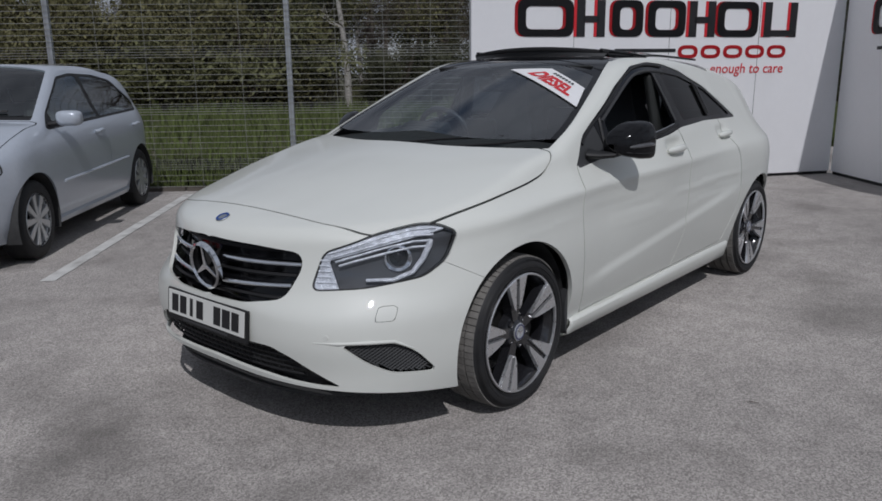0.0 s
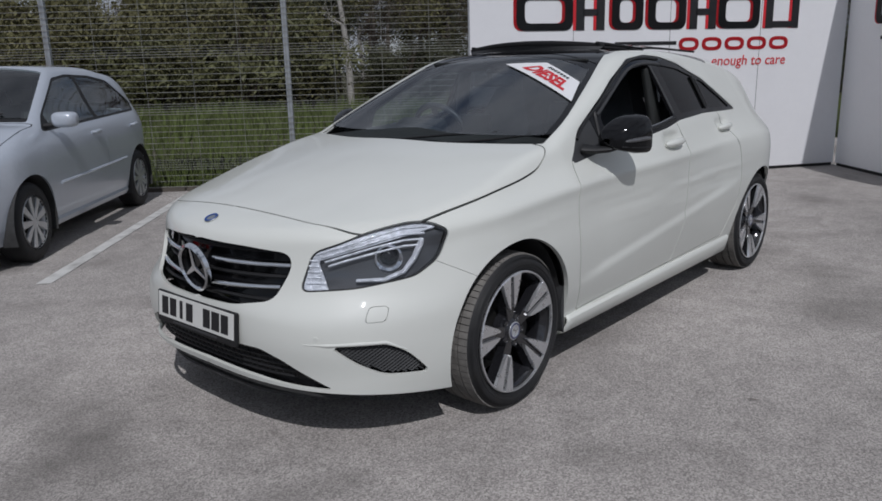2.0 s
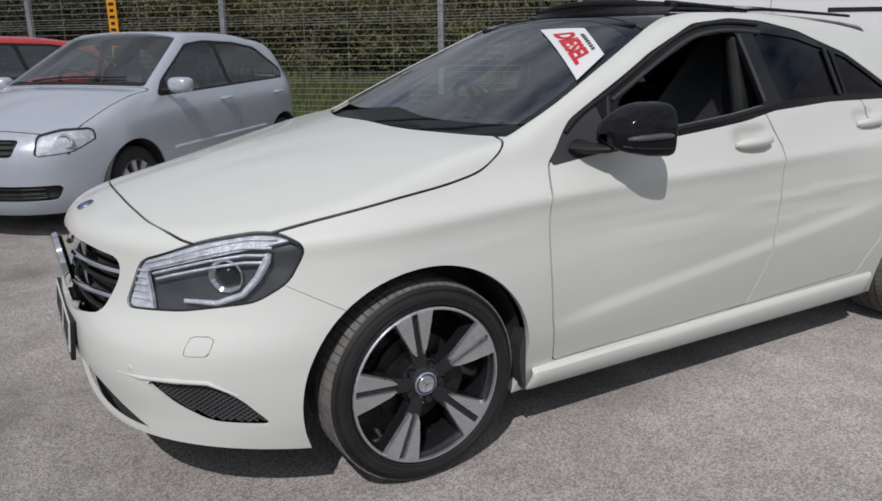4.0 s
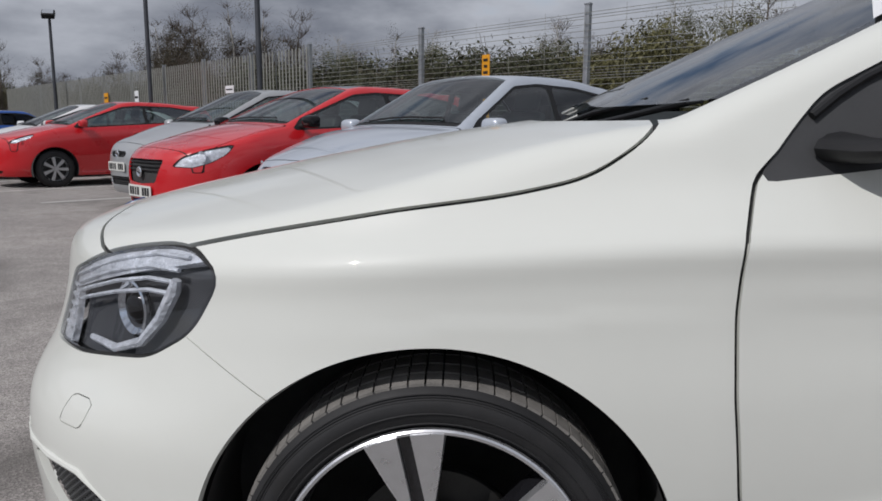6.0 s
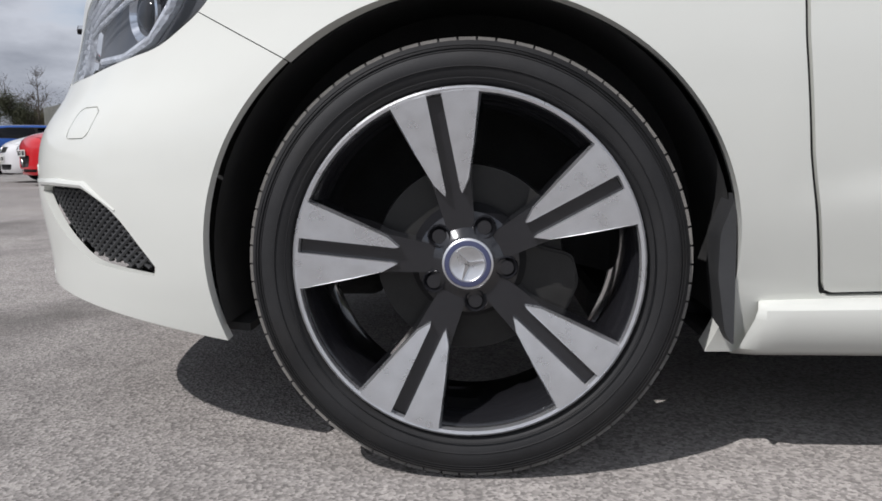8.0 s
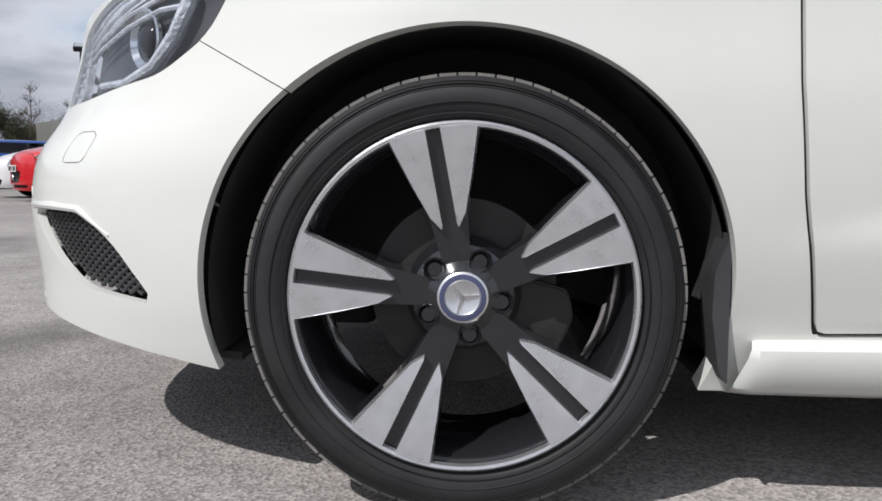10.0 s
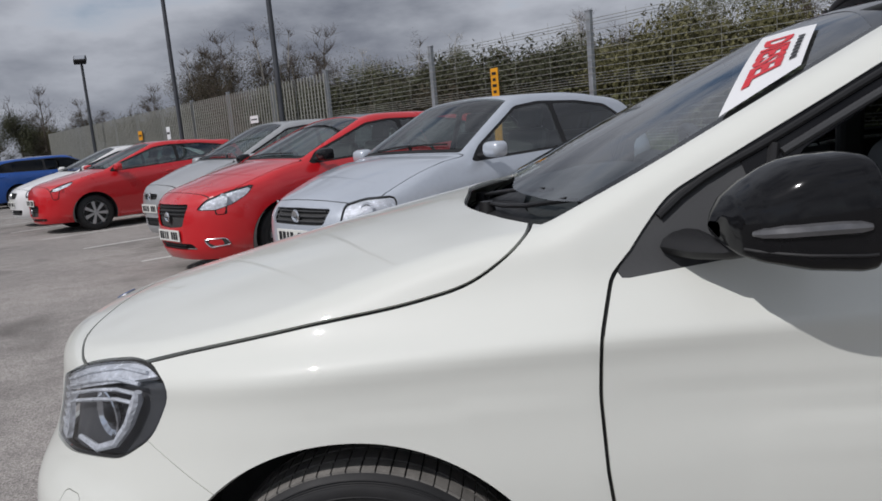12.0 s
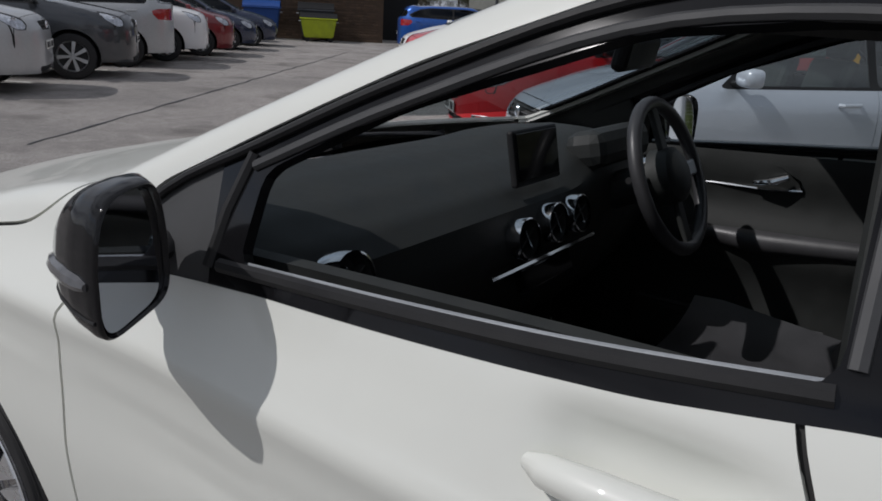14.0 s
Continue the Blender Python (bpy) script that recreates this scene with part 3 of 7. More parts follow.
FRONT_WIN = rounded([(-0.80, 1.005), (-0.795, 1.12), (-0.992, 1.226), (-1.25, 1.324), (-1.42, 1.343), (-1.475, 1.343), (-1.49, 1.075), (-1.35, 1.055)], 0.025)
REAR_WIN = rounded([(-1.575, 1.345), (-1.60, 1.085), (-2.05, 1.092), (-2.07, 1.265), (-1.85, 1.318)], 0.02)
QUARTER = rounded([(-2.09, 1.258), (-2.07, 1.092), (-2.42, 1.078), (-2.17, 1.235)], 0.015)
DOOR_F = rounded([(-0.497, 0.272), (-0.458, 0.47), (-0.441, 0.62), (-0.436, 0.75), (-0.442, 0.85), (-0.472, 0.94), (-0.53, 1.0), (-0.60, 1.05), (-0.75, 1.1), (-1.455, 1.1), (-1.477, 1.03), (-1.527, 0.92), (-1.533, 0.7), (-1.523, 0.52), (-1.482, 0.36), (-1.46, 0.296)], 0.012)
DOOR_R = rounded([(-1.35, 0.29), (-1.35, 1.1), (-2.12, 1.1), (-2.17, 1.0), (-2.27, 0.84), (-2.31, 0.66), (-2.3, 0.5), (-2.22, 0.4), (-2.18, 0.318)], 0.03)
TAIL_LAMP = rounded([(-2.98, 1.0), (-3.02, 0.86), (-3.6, 0.84), (-3.6, 1.02)], 0.03)
diag = lambda x, y: (y - x) / math.sqrt(2)

f = sheet.faces
_, f = sheet.split(f, lambda x, y, z: z - 0.182 - 0.13 * np.clip(x - 0.25, 0, 0.6))
for ax, rad in ((0.0, 0.369), (-2.699, 0.358)):
    _, f = sheet.split(f, lambda x, y, z: np.where(y > 0.45, np.hypot((x - ax) * np.where(x > 0, 0.955, 0.978 if ax == 0.0 else 1.0), z - 0.326) - rad, 1.0))
# the roof: windscreen, cowl, black roof
screen_d = lambda x, y, z: np.maximum.reduce([x - rear_of_bonnet(y), y - screen_side(x), screen_top(y) - x, 0.95 - z])
scr, f, band_s = sheet.panel(f, screen_d, 0.002)
cowl, scr = sheet.split(scr, lambda x, y, z: rear_of_bonnet(y) - 0.085 - 0.05 * (1 - np.clip(y / 0.6, 0, 1)) - x)
frit, scr = sheet.split(scr, lambda x, y, z: -np.maximum.reduce([y - screen_side(x) + 0.032, screen_top(y) + 0.06 - x]))
roof_d = lambda x, y, z: np.maximum.reduce([y - np.where(x > -1.2, screen_side(x), 0.553 - 0.02 * (x + 1.2)), x - screen_top(y), -2.42 - x, 1.2 - z])
roof, f, band_r = sheet.panel(f, roof_d, 0.002)
hole, roof = sheet.split(roof, lambda x, y, z: np.maximum.reduce([y - 0.43, x + 1.33, -1.75 - x]))
# the nose
lamp, f, band_l = sheet.panel(f, lambda x, y, z: np.where(x > 0.2, inside(LAMP, diag(x, y), z), 1.0), 0.003)
grille, f = sheet.split(f, lambda x, y, z: np.where(x > 0.5, inside(GRILLE, y, z), 1.0))
intake, f = sheet.split(f, lambda x, y, z: np.where(x > 0.5, inside(INTAKE, y, z), 1.0))
fog, f = sheet.split(f, lambda x, y, z: np.where(x > 0.3, inside(FOG, diag(x, y), z), 1.0))
bonnet, f, band_b = sheet.panel(f, lambda x, y, z: np.maximum.reduce([x - front_of_bonnet(y), rear_of_bonnet(y) - x, bonnet_side(x) - z]), 0.0034)
# the side
dlo, f = sheet.split(f, lambda x, y, z: np.where(y > 0.5, inside(DLO, x, z), 1.0))
hole2, dlo = sheet.split(dlo, lambda x, y, z: inside(FRONT_WIN, x, z))
rear_glass, dlo = sheet.split(dlo, lambda x, y, z: inside(REAR_WIN, x, z))
quarter, dlo = sheet.split(dlo, lambda x, y, z: inside(QUARTER, x, z))
triangle, dlo = sheet.split(dlo, lambda x, y, z: -0.735 - x + 0.25 * (z - 1.0))
door_f, f, band_f = sheet.panel(f, lambda x, y, z: np.where(y > 0.4, inside(DOOR_F, x, z), 1.0), 0.0035)
door_r, f, band_d = sheet.panel(f, lambda x, y, z: np.where(y > 0.4, inside(DOOR_R, x, z), 1.0), 0.0035)
sill, f = sheet.split(f, lambda x, y, z: np.maximum.reduce([z - 0.268 - 0.022 * np.clip(-0.5 - x, 0, 2), x + 0.3, -2.4 - x]))
bumper, f, band_w = sheet.panel(f, lambda x, y, z: np.maximum(0.26 + np.clip(z - 0.609, -0.5, 0.12) * 1.85 - x, np.where(z > 0.76, 0.42 - x, -1)), 0.0016)
washer, bumper, band_h = sheet.panel(bumper, lambda x, y, z: np.where(x > 0.4, inside(rounded([(0.022, 0.552), (0.092, 0.552), (0.078, 0.502), (0.004, 0.502)], 0.014), diag(x, y), z), 1.0), 0.0008)
tail, f, band_t = sheet.panel(f, lambda x, y, z: np.where(y > 0.35, inside(TAIL_LAMP, x, z), 1.0), 0.003)
hatch_glass, f = sheet.split(f, lambda x, y, z: np.maximum.reduce([x + 3.08, 1.02 - z, z - 1.26, y - 0.56]))
rear_bumper, f, band_x = sheet.panel(f, lambda x, y, z: np.maximum(x + 2.9 - 0.3 * (0.5 - z), z - 0.62), 0.002)

sheet.solid("body_shell", f, M_WHITE, car, (1, -1), 0.02, both=True, lining=M_TRIM)
sheet.solid("bonnet", bonnet, M_WHITE, car, (1, -1), 0.014, both=True)
sheet.solid("front_bumper", bumper, M_WHITE, car, (1, -1), 0.014, both=True, label="white front bumper with parking sensors")
sheet.solid("rear_bumper", rear_bumper, M_WHITE, car, (1, -1), 0.012, both=True)
sheet.solid("washer_cover", washer, M_WHITE, car, (1, -1), 0.006)
sheet.solid("windscreen", scr, M_GLASS, car, (1, -1), 0.0, 0.004, both=True, label="tinted windscreen reflecting the sky")[0].visible_shadow = False
sheet.solid("windscreen_border", frit, M_GLOSSBLACK, car, (1, -1), 0.006, 0.003, both=True)
sheet.solid("scuttle_panel", cowl, M_PLASTIC, car, (1, -1), 0.0, 0.06, both=True, label="black plastic scuttle panel below the windscreen")
sheet.solid("roof_panel", roof, M_GLOSSBLACK, car, (1, -1), 0.03, 0.001, both=True, label="gloss black glass roof panel", lining=M_TRIM)
sheet.solid("hatch_window", hatch_glass, M_TINT, car, (1, -1), 0.0, 0.004, both=True)
doors = sheet.solid("front_door", door_f, M_WHITE, car, (1, -1), 0.03, label="white front door with lowered window", lining=M_TRIM)
sheet.solid("rear_door", door_r, M_WHITE, car, (1, -1), 0.02, lining=M_TRIM)
sheet.solid("side_sill", sill, M_WHITE, car, (1, -1), 0.03)
for side in (1, -1):
    SECTION = [(0.74, 0.178), (0.795, 0.18), (0.815, 0.192), (0.833, 0.238), (0.832, 0.252), (0.822, 0.262), (0.78, 0.268)]
    def skirt(u, v):
        k = v * (len(SECTION) - 1)
        i = min(int(k), len(SECTION) - 2)
        y, z = (SECTION[i][j] + (k - i) * (SECTION[i + 1][j] - SECTION[i][j]) for j in (0, 1))
        end = min(u, 1 - u) * 60
        pull = 0.03 * max(0, 1 - end) * (z - 0.18) / 0.09
        return Vector((-0.385 - 1.945 * u - (pull if u < 0.5 else -pull), side * (y - 0.01 * max(0, 1 - end)), z + 0.022 * u * 1.9 * (z - 0.178) / 0.09))
    part("sill_skirt", patch(skirt, 60, len(SECTION) - 1), M_WHITE, car, "white side skirt with a ledge", smooth=True)
sheet.solid("window_surround", dlo, M_GLOSSBLACK, car, (1, -1), 0.016, 0.004)
sheet.solid("mirror_triangle", triangle, M_GREYPLASTIC, car, (1, -1), 0.02, 0.006, lining=M_TRIM)
sheet.solid("side_glass", hole2, M_SIDEGLASS, car, (-1,), 0.0, 0.012, label="clear raised side window")[0].visible_shadow = False
for pane in sheet.solid("rear_window", rear_glass, M_TINT, car, (1, -1), 0.0, 0.01, label="dark privacy glass") + sheet.solid("quarter_window", quarter, M_TINT, car, (1, -1), 0.0, 0.01, label="dark privacy glass"):
    pane.visible_shadow = False
sheet.solid("tail_lamp", tail, M_TAILRED, car, (1, -1), 0.02, 0.001)
seam = band_s + band_r + band_l + band_b + band_f + band_d + band_w + band_h + band_t + band_x
sheet.solid("panel_gap", seam, M_SEAM, car, (1, -1), 0.0, 0.009, both=True)

# lamps, grille and openings of the nose
H = WHITE_HATCH
guide = [(-0.02, 0.634), (0.077, 0.632), (0.147, 0.655), (0.186, 0.70), (0.21, 0.748), (0.216, 0.766), (0.175, 0.768), (0.07, 0.748), (-0.03, 0.735)]
optic, bowl = sheet.split(lamp, lambda x, y, z: np.minimum(diag(x, y) + 0.135 + 0.35 * (z - 0.66), (0.706 + 0.24 * (diag(x, y) + 0.15)) - z))
lamps = sheet.solid("headlamp", bowl, M_LAMPDARK, car, (1, -1), 0.0, 0.03, label="smoked headlamp behind a clear lens")
for n, side in enumerate((1, -1)):
    up = lamps[n]
    sheet.solid("lamp_lens", lamp, M_LENS, up, (side,), 0.01, 0.001)[0].visible_shadow = False
    sheet.solid("lamp_optic", optic, M_LAMPCLEAR, up, (side,), 0.012, 0.01, label="ribbed clear daytime light strip")
    mirror = Matrix.Diagonal((1, side, 1, 1))
    pts = many_on(H, "corner", guide[:6], -0.013)
    bm = tube(pts, [0.006, 0.008, 0.009, 0.011, 0.012, 0.008], 8)
    bm.transform(mirror)
    part("light_guide", bm, M_LAMPCLEAR, up, "pale C-shaped light guide", smooth=True)
    for k in range(4):
        rib = [(-0.15 + 0.012 * k, 0.728 - 0.014 * k), (-0.06, 0.752 - 0.017 * k), (0.05, 0.783 - 0.019 * k), (0.15, 0.803 - 0.02 * k), (0.235 - 0.01 * k, 0.803 - 0.02 * k)]
        bm = tube(many_on(H, "corner", rib, -0.009), 0.0042, 6)
        bm.transform(mirror)
        part("optic_rib", bm, M_LAMPCLEAR, up, smooth=True)
    for k in range(5):
        rib = [(-0.195 + 0.004 * k, 0.63 + 0.019 * k), (-0.135 - 0.004 * k, 0.628 + 0.019 * k)]
        bm = tube(many_on(H, "corner", rib, -0.009), 0.0038, 6)
        bm.transform(mirror)
        part("optic_rib", bm, M_LAMPCLEAR, up, smooth=True)
    c = on_corner(H, 0.095, 0.703, -0.045)
    bm = bmesh.new()
    bmesh.ops.create_uvsphere(bm, u_segments=20, v_segments=12, radius=0.036, matrix=Matrix.Translation(c))
    bm.transform(mirror)
    part("projector_lens", bm, M_GLOSSBLACK, up, smooth=True)
    bm = lathe([(0.036, 0.0), (0.046, 0.004), (0.05, 0.012), (0.046, 0.014), (0.036, 0.006)], 28, "y", Matrix.Translation(c + Vector((0.012, 0.012, 0))) @ pose(0, 0, 0, 0, 0, -40))
    bm.transform(mirror)
    part("projector_ring", bm, M_CHROME, up, smooth=True)
grille_back = sheet.solid("grille", grille, M_GLOSSBLACK, car, (1, -1), 0.0, 0.055, both=True, label="black grille with chrome slats")[0]
for z0, z1 in ((0.689, 0.686), (0.596, 0.614)):
    for side in (1, -1):
        bm = tube(many_on(H, "front", [(y, z0 + (z1 - z0) * (y / 0.45)) for y in np.linspace(0.08, 0.408 if z0 > 0.65 else 0.385, 9)], -0.022), 0.011, 10, flat=0.85)
        bm.transform(Matrix.Diagonal((1, side, 1, 1)))
        part("grille_slat", bm, M_CHROME, grille_back, "chrome slat", smooth=True)
for z in (0.64, 0.56, 0.73):
    part("grille_rib", tube(many_on(H, "front", [(y, z) for y in np.linspace(-0.38, 0.38, 13)], -0.045), 0.008, 6), M_PLASTIC, grille_back)
emblem = Matrix.Translation((0.891, 0, 0.646)) @ pose(0, 0, 0, 0, 8, 0)
badge = part("emblem", lathe([(0.083, -0.008), (0.078, 0.004), (0.084, 0.012), (0.092, 0.008), (0.094, -0.008), (0.083, -0.008)], 48, "x", emblem), M_CHROME, car, "round chrome ring emblem", smooth=True)
part("emblem_back", lathe([(0.0, -0.022), (0.08, -0.02), (0.088, -0.008)], 32, "x", emblem), M_GLOSSBLACK, badge, smooth=True)
for k in range(3):
    a = radians(90 + 120 * k)
    spoke = prism([(-0.011, 0), (0.011, 0), (0.003, 0.084), (-0.003, 0.084)], 0.008, emblem @ Matrix(((0, 0, 1, 0), (1, 0, 0, 0), (0, 1, 0, 0), (0, 0, 0, 1))) @ pose(0, 0, -0.004, 0, 0, 120 * k), 0.002)
    part("emblem_bar", spoke, M_CHROME, badge)
small = on_top(H, 0.8, 0.0, 0.002)
nb = part("bonnet_badge", lathe([(0.0, 0.0), (0.02, 0.002), (0.026, 0.003), (0.028, 0.0)], 28, "z", Matrix.Translation(small) @ pose(0, 0, 0, 0, 22, 0)), M_STEEL, car, "small round blue and silver badge", smooth=True)
part("badge_ring", lathe([(0.017, 0.0025), (0.02, 0.0042), (0.026, 0.0042), (0.027, 0.0025)], 28, "z", Matrix.Translation(small) @ pose(0, 0, 0, 0, 22, 0)), M_BLUEBIN, nb, smooth=True)
sheet.solid("lower_intake", intake, M_LINER, car, (1, -1), 0.0, 0.06, both=True, label="black lower air intake")
low = [o for o in car.children if o.name.startswith("lower_intake")][0]
for k in range(5):
    z = 0.292 + 0.022 * k
    reach = [0.44, 0.50, 0.47, 0.43, 0.39][k]
    part("intake_bar", tube(many_on(H, "front", [(y, z) for y in np.linspace(-reach, reach, 15)], -0.035), 0.005, 6), M_PLASTIC, low)
for k in range(31):
    y = -0.45 + 0.03 * k
    part("intake_bar", tube(many_on(H, "front", [(y, 0.286), (y, 0.31), (y, 0.39 - 0.54 * max(0, abs(y) - 0.33))], -0.037), 0.0035, 5), M_PLASTIC, low)
fogs = sheet.solid("bumper_vent", fog, M_LINER, car, (1, -1), 0.0, 0.035, label="black mesh vent in the bumper")
for n, side in enumerate((1, -1)):
    for way in (1, -1):
        for k in range(-9, 22):
            zs = np.linspace(0.28, 0.44, 25)
            qs = -0.16 + 0.0195 * k + way * 1.5 * (zs - 0.36)
            pts = [(q, z) for q, z, d in zip(qs, zs, inside(FOG, qs, zs)) if d < -0.003]
            if len(pts) > 1:
                bm = tube(many_on(H, "corner", pts[:: max(1, len(pts) // 4)] + pts[-1:] if len(pts) > 5 else pts, -0.019 + 0.001 * way), 0.0034, 5)
                bm.transform(Matrix.Diagonal((1, side, 1, 1)))
                part("mesh_bar", bm, M_GREYPLASTIC, fogs[n])
    lip = many_on(H, "corner", ((-0.21, 0.432), (-0.125, 0.430), (-0.02, 0.431), (0.075, 0.428), (0.15, 0.39)))
    bm = tube(lip, [0.002, 0.006, 0.007, 0.006, 0.002], 8)
    bm.transform(Matrix.Diagonal((1, side, 1, 1)))
    part("bumper_lip", bm, M_WHITE, car, smooth=True)
    for y, z in ((0.555, 0.451), (0.16, 0.43)):
        p = on_front(H, y, z, -0.001)
        part("parking_sensor", lathe([(0.0, 0.002), (0.009, 0.002), (0.011, 0.0)], 16, "x", Matrix.Translation((p.x, side * y, p.z)) @ pose(0, 0, 0, 0, 0, side * 30)), M_WHITE, car, smooth=True)
# number plate
tilt = Matrix.Translation((0.905, 0, 0.457)) @ pose(0, 0, 0, 90, 0, 90) @ pose(0, 0, 0, -6, 0, 0)
plate = part("number_plate", box((0.535, 0.125, 0.014), tilt, 0.004), M_PLASTIC, car, "white number plate in a black holder")
part("plate_face", box((0.51, 0.096, 0.004), tilt @ pose(0, 0.009, 0.008), 0.001), M_PLATE, plate)
for k, wide in enumerate((0.045, 0.045, 0.02, 0.045, 0, 0.045, 0.05, 0.045)):
    if wide:
        part("plate_bar", box((wide, 0.07, 0.002), tilt @ pose(-0.205 + 0.058 * k, 0.009, 0.0105), 0.0004, 1), M_INK, plate)
part("plate_footer", box((0.30, 0.008, 0.002), tilt @ pose(0.0, -0.051, 0.0075), 0.0004, 1), M_GREYPLASTIC, plate)

# wheels
R_T, R_R = 0.318, 0.246
def tyre_mesh(r, rim, wide, steps=96):
    """Sidewalls and shoulders; the outer face lies at y = 0, the tyre runs to -wide."""
    prof = [(rim - 0.006, -0.03), (rim + 0.002, -0.012), (rim + 0.012, -0.002), (rim + 0.03, 0.003), (rim + 0.045, 0.001), (r - 0.012, -0.011), (r - 0.006, -0.019)]
    back = [(a, -wide - b) for a, b in prof[::-1]]
    return lathe(prof + [(r - 0.009, -0.03)] + [(r - 0.009, -wide + 0.03)] + back, steps, "y")


def tread_blocks(r, wide, count):
    bm = bmesh.new()
    rows = [(-0.016, -0.052), (-0.060, -0.098), (-0.106, -0.150), (-0.158, -wide + 0.018)]
    for y0, y1 in rows:
        edge = y0 > -0.02 or y1 < -wide + 0.02
        for k in range(count):
            a0, a1 = 2 * math.pi * (k + 0.06) / count, 2 * math.pi * (k + 0.94) / count
            vs = []
            for rr in (r - 0.011, r):
                for a in (a0, a1):
                    for y in (y0, y1):
                        drop = 0.004 if (rr == r and edge and abs(y - (y0 if y0 > -0.02 else y1)) < 1e-6) else 0
                        vs.append(bm.verts.new(((rr - drop) * math.cos(a), y, (rr - drop) * math.sin(a))))
            a, b, c, d, e, f2, g, h = vs
            for q in ((e, f2, h, g), (a, c, g, e), (b, f2, h, d), (a, e, f2, b), (c, d, h, g)):
                bm.faces.new(q)
    return bm


SPOKE = [(0.0105, 0.106), (0.012, 0.100), (0.0245, 0.118), (0.041, 0.166), (0.062, 0.2335), (0.0455, 0.2375), (0.0105, 0.2405)]
def build_wheel():
    """One alloy wheel, its outer rim in the plane y = 0, its middle at the origin."""
    root = new("wheel_master")
    bm = lathe([(0.246, 0.0), (0.248, -0.006), (0.247, -0.02), (0.232, -0.035), (0.222, -0.10), (0.228, -0.2), (0.244, -0.205)], 72, "y")
    wheel = part("wheel", bm, M_RIMDARK, root, "gloss black alloy wheel with machined twin spokes", smooth=True)
    part("rim_lip", lathe([(0.2385, -0.008), (0.240, 0.0012), (0.2445, 0.0022), (0.2475, 0.0), (0.2485, -0.006)], 96, "y"), M_RIM, wheel, "machined rim edge", smooth=True)
    tyre = part("tyre", tyre_mesh(R_T, R_R, 0.225), M_RUBBER, wheel, "low profile black tyre", smooth=True)
    part("tread", tread_blocks(R_T, 0.225, 74), M_TREAD, tyre, "dusty worn tread blocks")
    for at, deep in ((0.2565, 0.0020), (0.272, 0.0024), (0.2925, -0.0012), (0.2965, -0.0026), (0.3005, -0.0040)):
        part("sidewall_bead", lathe([(at, deep), (at + 0.001, deep + 0.0017), (at + 0.0022, deep)], 96, "y"), M_RUBBER, tyre, smooth=True)
    for k in range(5):
        turn = pose(0, 0, 0, 0, 72 * k + 11.0, 0)
        for side in (1, -1):
            out = [(side * x, r) for x, r in SPOKE]
            out = out if side > 0 else out[::-1]
            lift = lambda r: -0.017 * ((0.2405 - r) / 0.14) ** 1.2 if r < 0.2405 else 0.0
            b2 = bmesh.new()
            top = [b2.verts.new((x, 0.0035 + lift(r), r)) for x, r in out]
            low2 = [b2.verts.new((x * 1.06, -0.010 + lift(r), r)) for x, r in out]
            b2.faces.new(top)
            for i in range(len(out)):
                j = (i + 1) % len(out)
                b2.faces.new((top[i], low2[i], low2[j], top[j]))
            b2.transform(turn)
            part("spoke_face", b2, M_RIM, wheel, "machined spoke face")
        b3 = bmesh.new()
        arms = [(-0.020, 0.05, -0.03), (0.020, 0.05, -0.03), (0.0275, 0.118, -0.026), (0.066, 0.238, -0.012), (-0.066, 0.238, -0.012), (-0.0275, 0.118, -0.026)]
        top = [b3.verts.new((x, y, r)) for x, r, y in arms]
        low2 = [b3.verts.new((x * 1.1, y - 0.04, r)) for x, r, y in arms]
        b3.faces.new(top)
        b3.faces.new(low2[::-1])
        for i in range(6):
            b3.faces.new((top[i], low2[i], low2[(i + 1) % 6], top[(i + 1) % 6]))
        b3.transform(turn)
        part("spoke", b3, M_RIMDARK, wheel)
        a = radians(72 * k + 36 + 11 - 90)
        hole = Matrix.Translation((0.056 * math.cos(a), -0.036, -0.056 * math.sin(a)))
        part("wheel_bolt", lathe([(0.0, 0.008), (0.010, 0.008), (0.012, 0.004), (0.0155, 0.010), (0.0175, 0.006), (0.018, -0.02)], 12, "y", hole), M_RIMDARK, wheel, smooth=True)
    part("hub", lathe([(0.0, -0.02), (0.036, -0.021), (0.042, -0.026), (0.074, -0.040), (0.086, -0.07)], 40, "y"), M_RIMDARK, wheel, smooth=True)
    cap = part("hub_cap", lathe([(0.0, -0.0165), (0.023, -0.0165), (0.0245, -0.0155), (0.0255, -0.0165), (0.0345, -0.0175), (0.0365, -0.019), (0.037, -0.024)], 40, "y"), M_RIM, wheel, "silver and blue centre cap", smooth=True)
    part("cap_ring", lathe([(0.0262, -0.0162), (0.027, -0.0152), (0.0325, -0.0157), (0.0335, -0.0168)], 40, "y"), M_CAPBLUE, cap, "dull blue ring", smooth=True)
    for k in range(3):
        part("cap_bar", prism([(-0.0035, 0), (0.0035, 0), (0.0008, 0.023), (-0.0008, 0.023)], 0.002, pose(0, -0.0165, 0, 0, 120 * k + 41, 0) @ pose(0, 0, 0, 90, 0, 0) @ pose(0, 0, -0.002)), M_CHROME, cap)
    part("brake_disc", lathe([(0.05, -0.09), (0.14, -0.09), (0.142, -0.10), (0.14, -0.114), (0.05, -0.114)], 48, "y"), M_DISC, wheel, "dull iron brake disc", smooth=True)
    part("valve", tube([(0.062, -0.015, 0.222), (0.058, -0.004, 0.212)], 0.004, 8), M_STEEL, wheel)
    return root


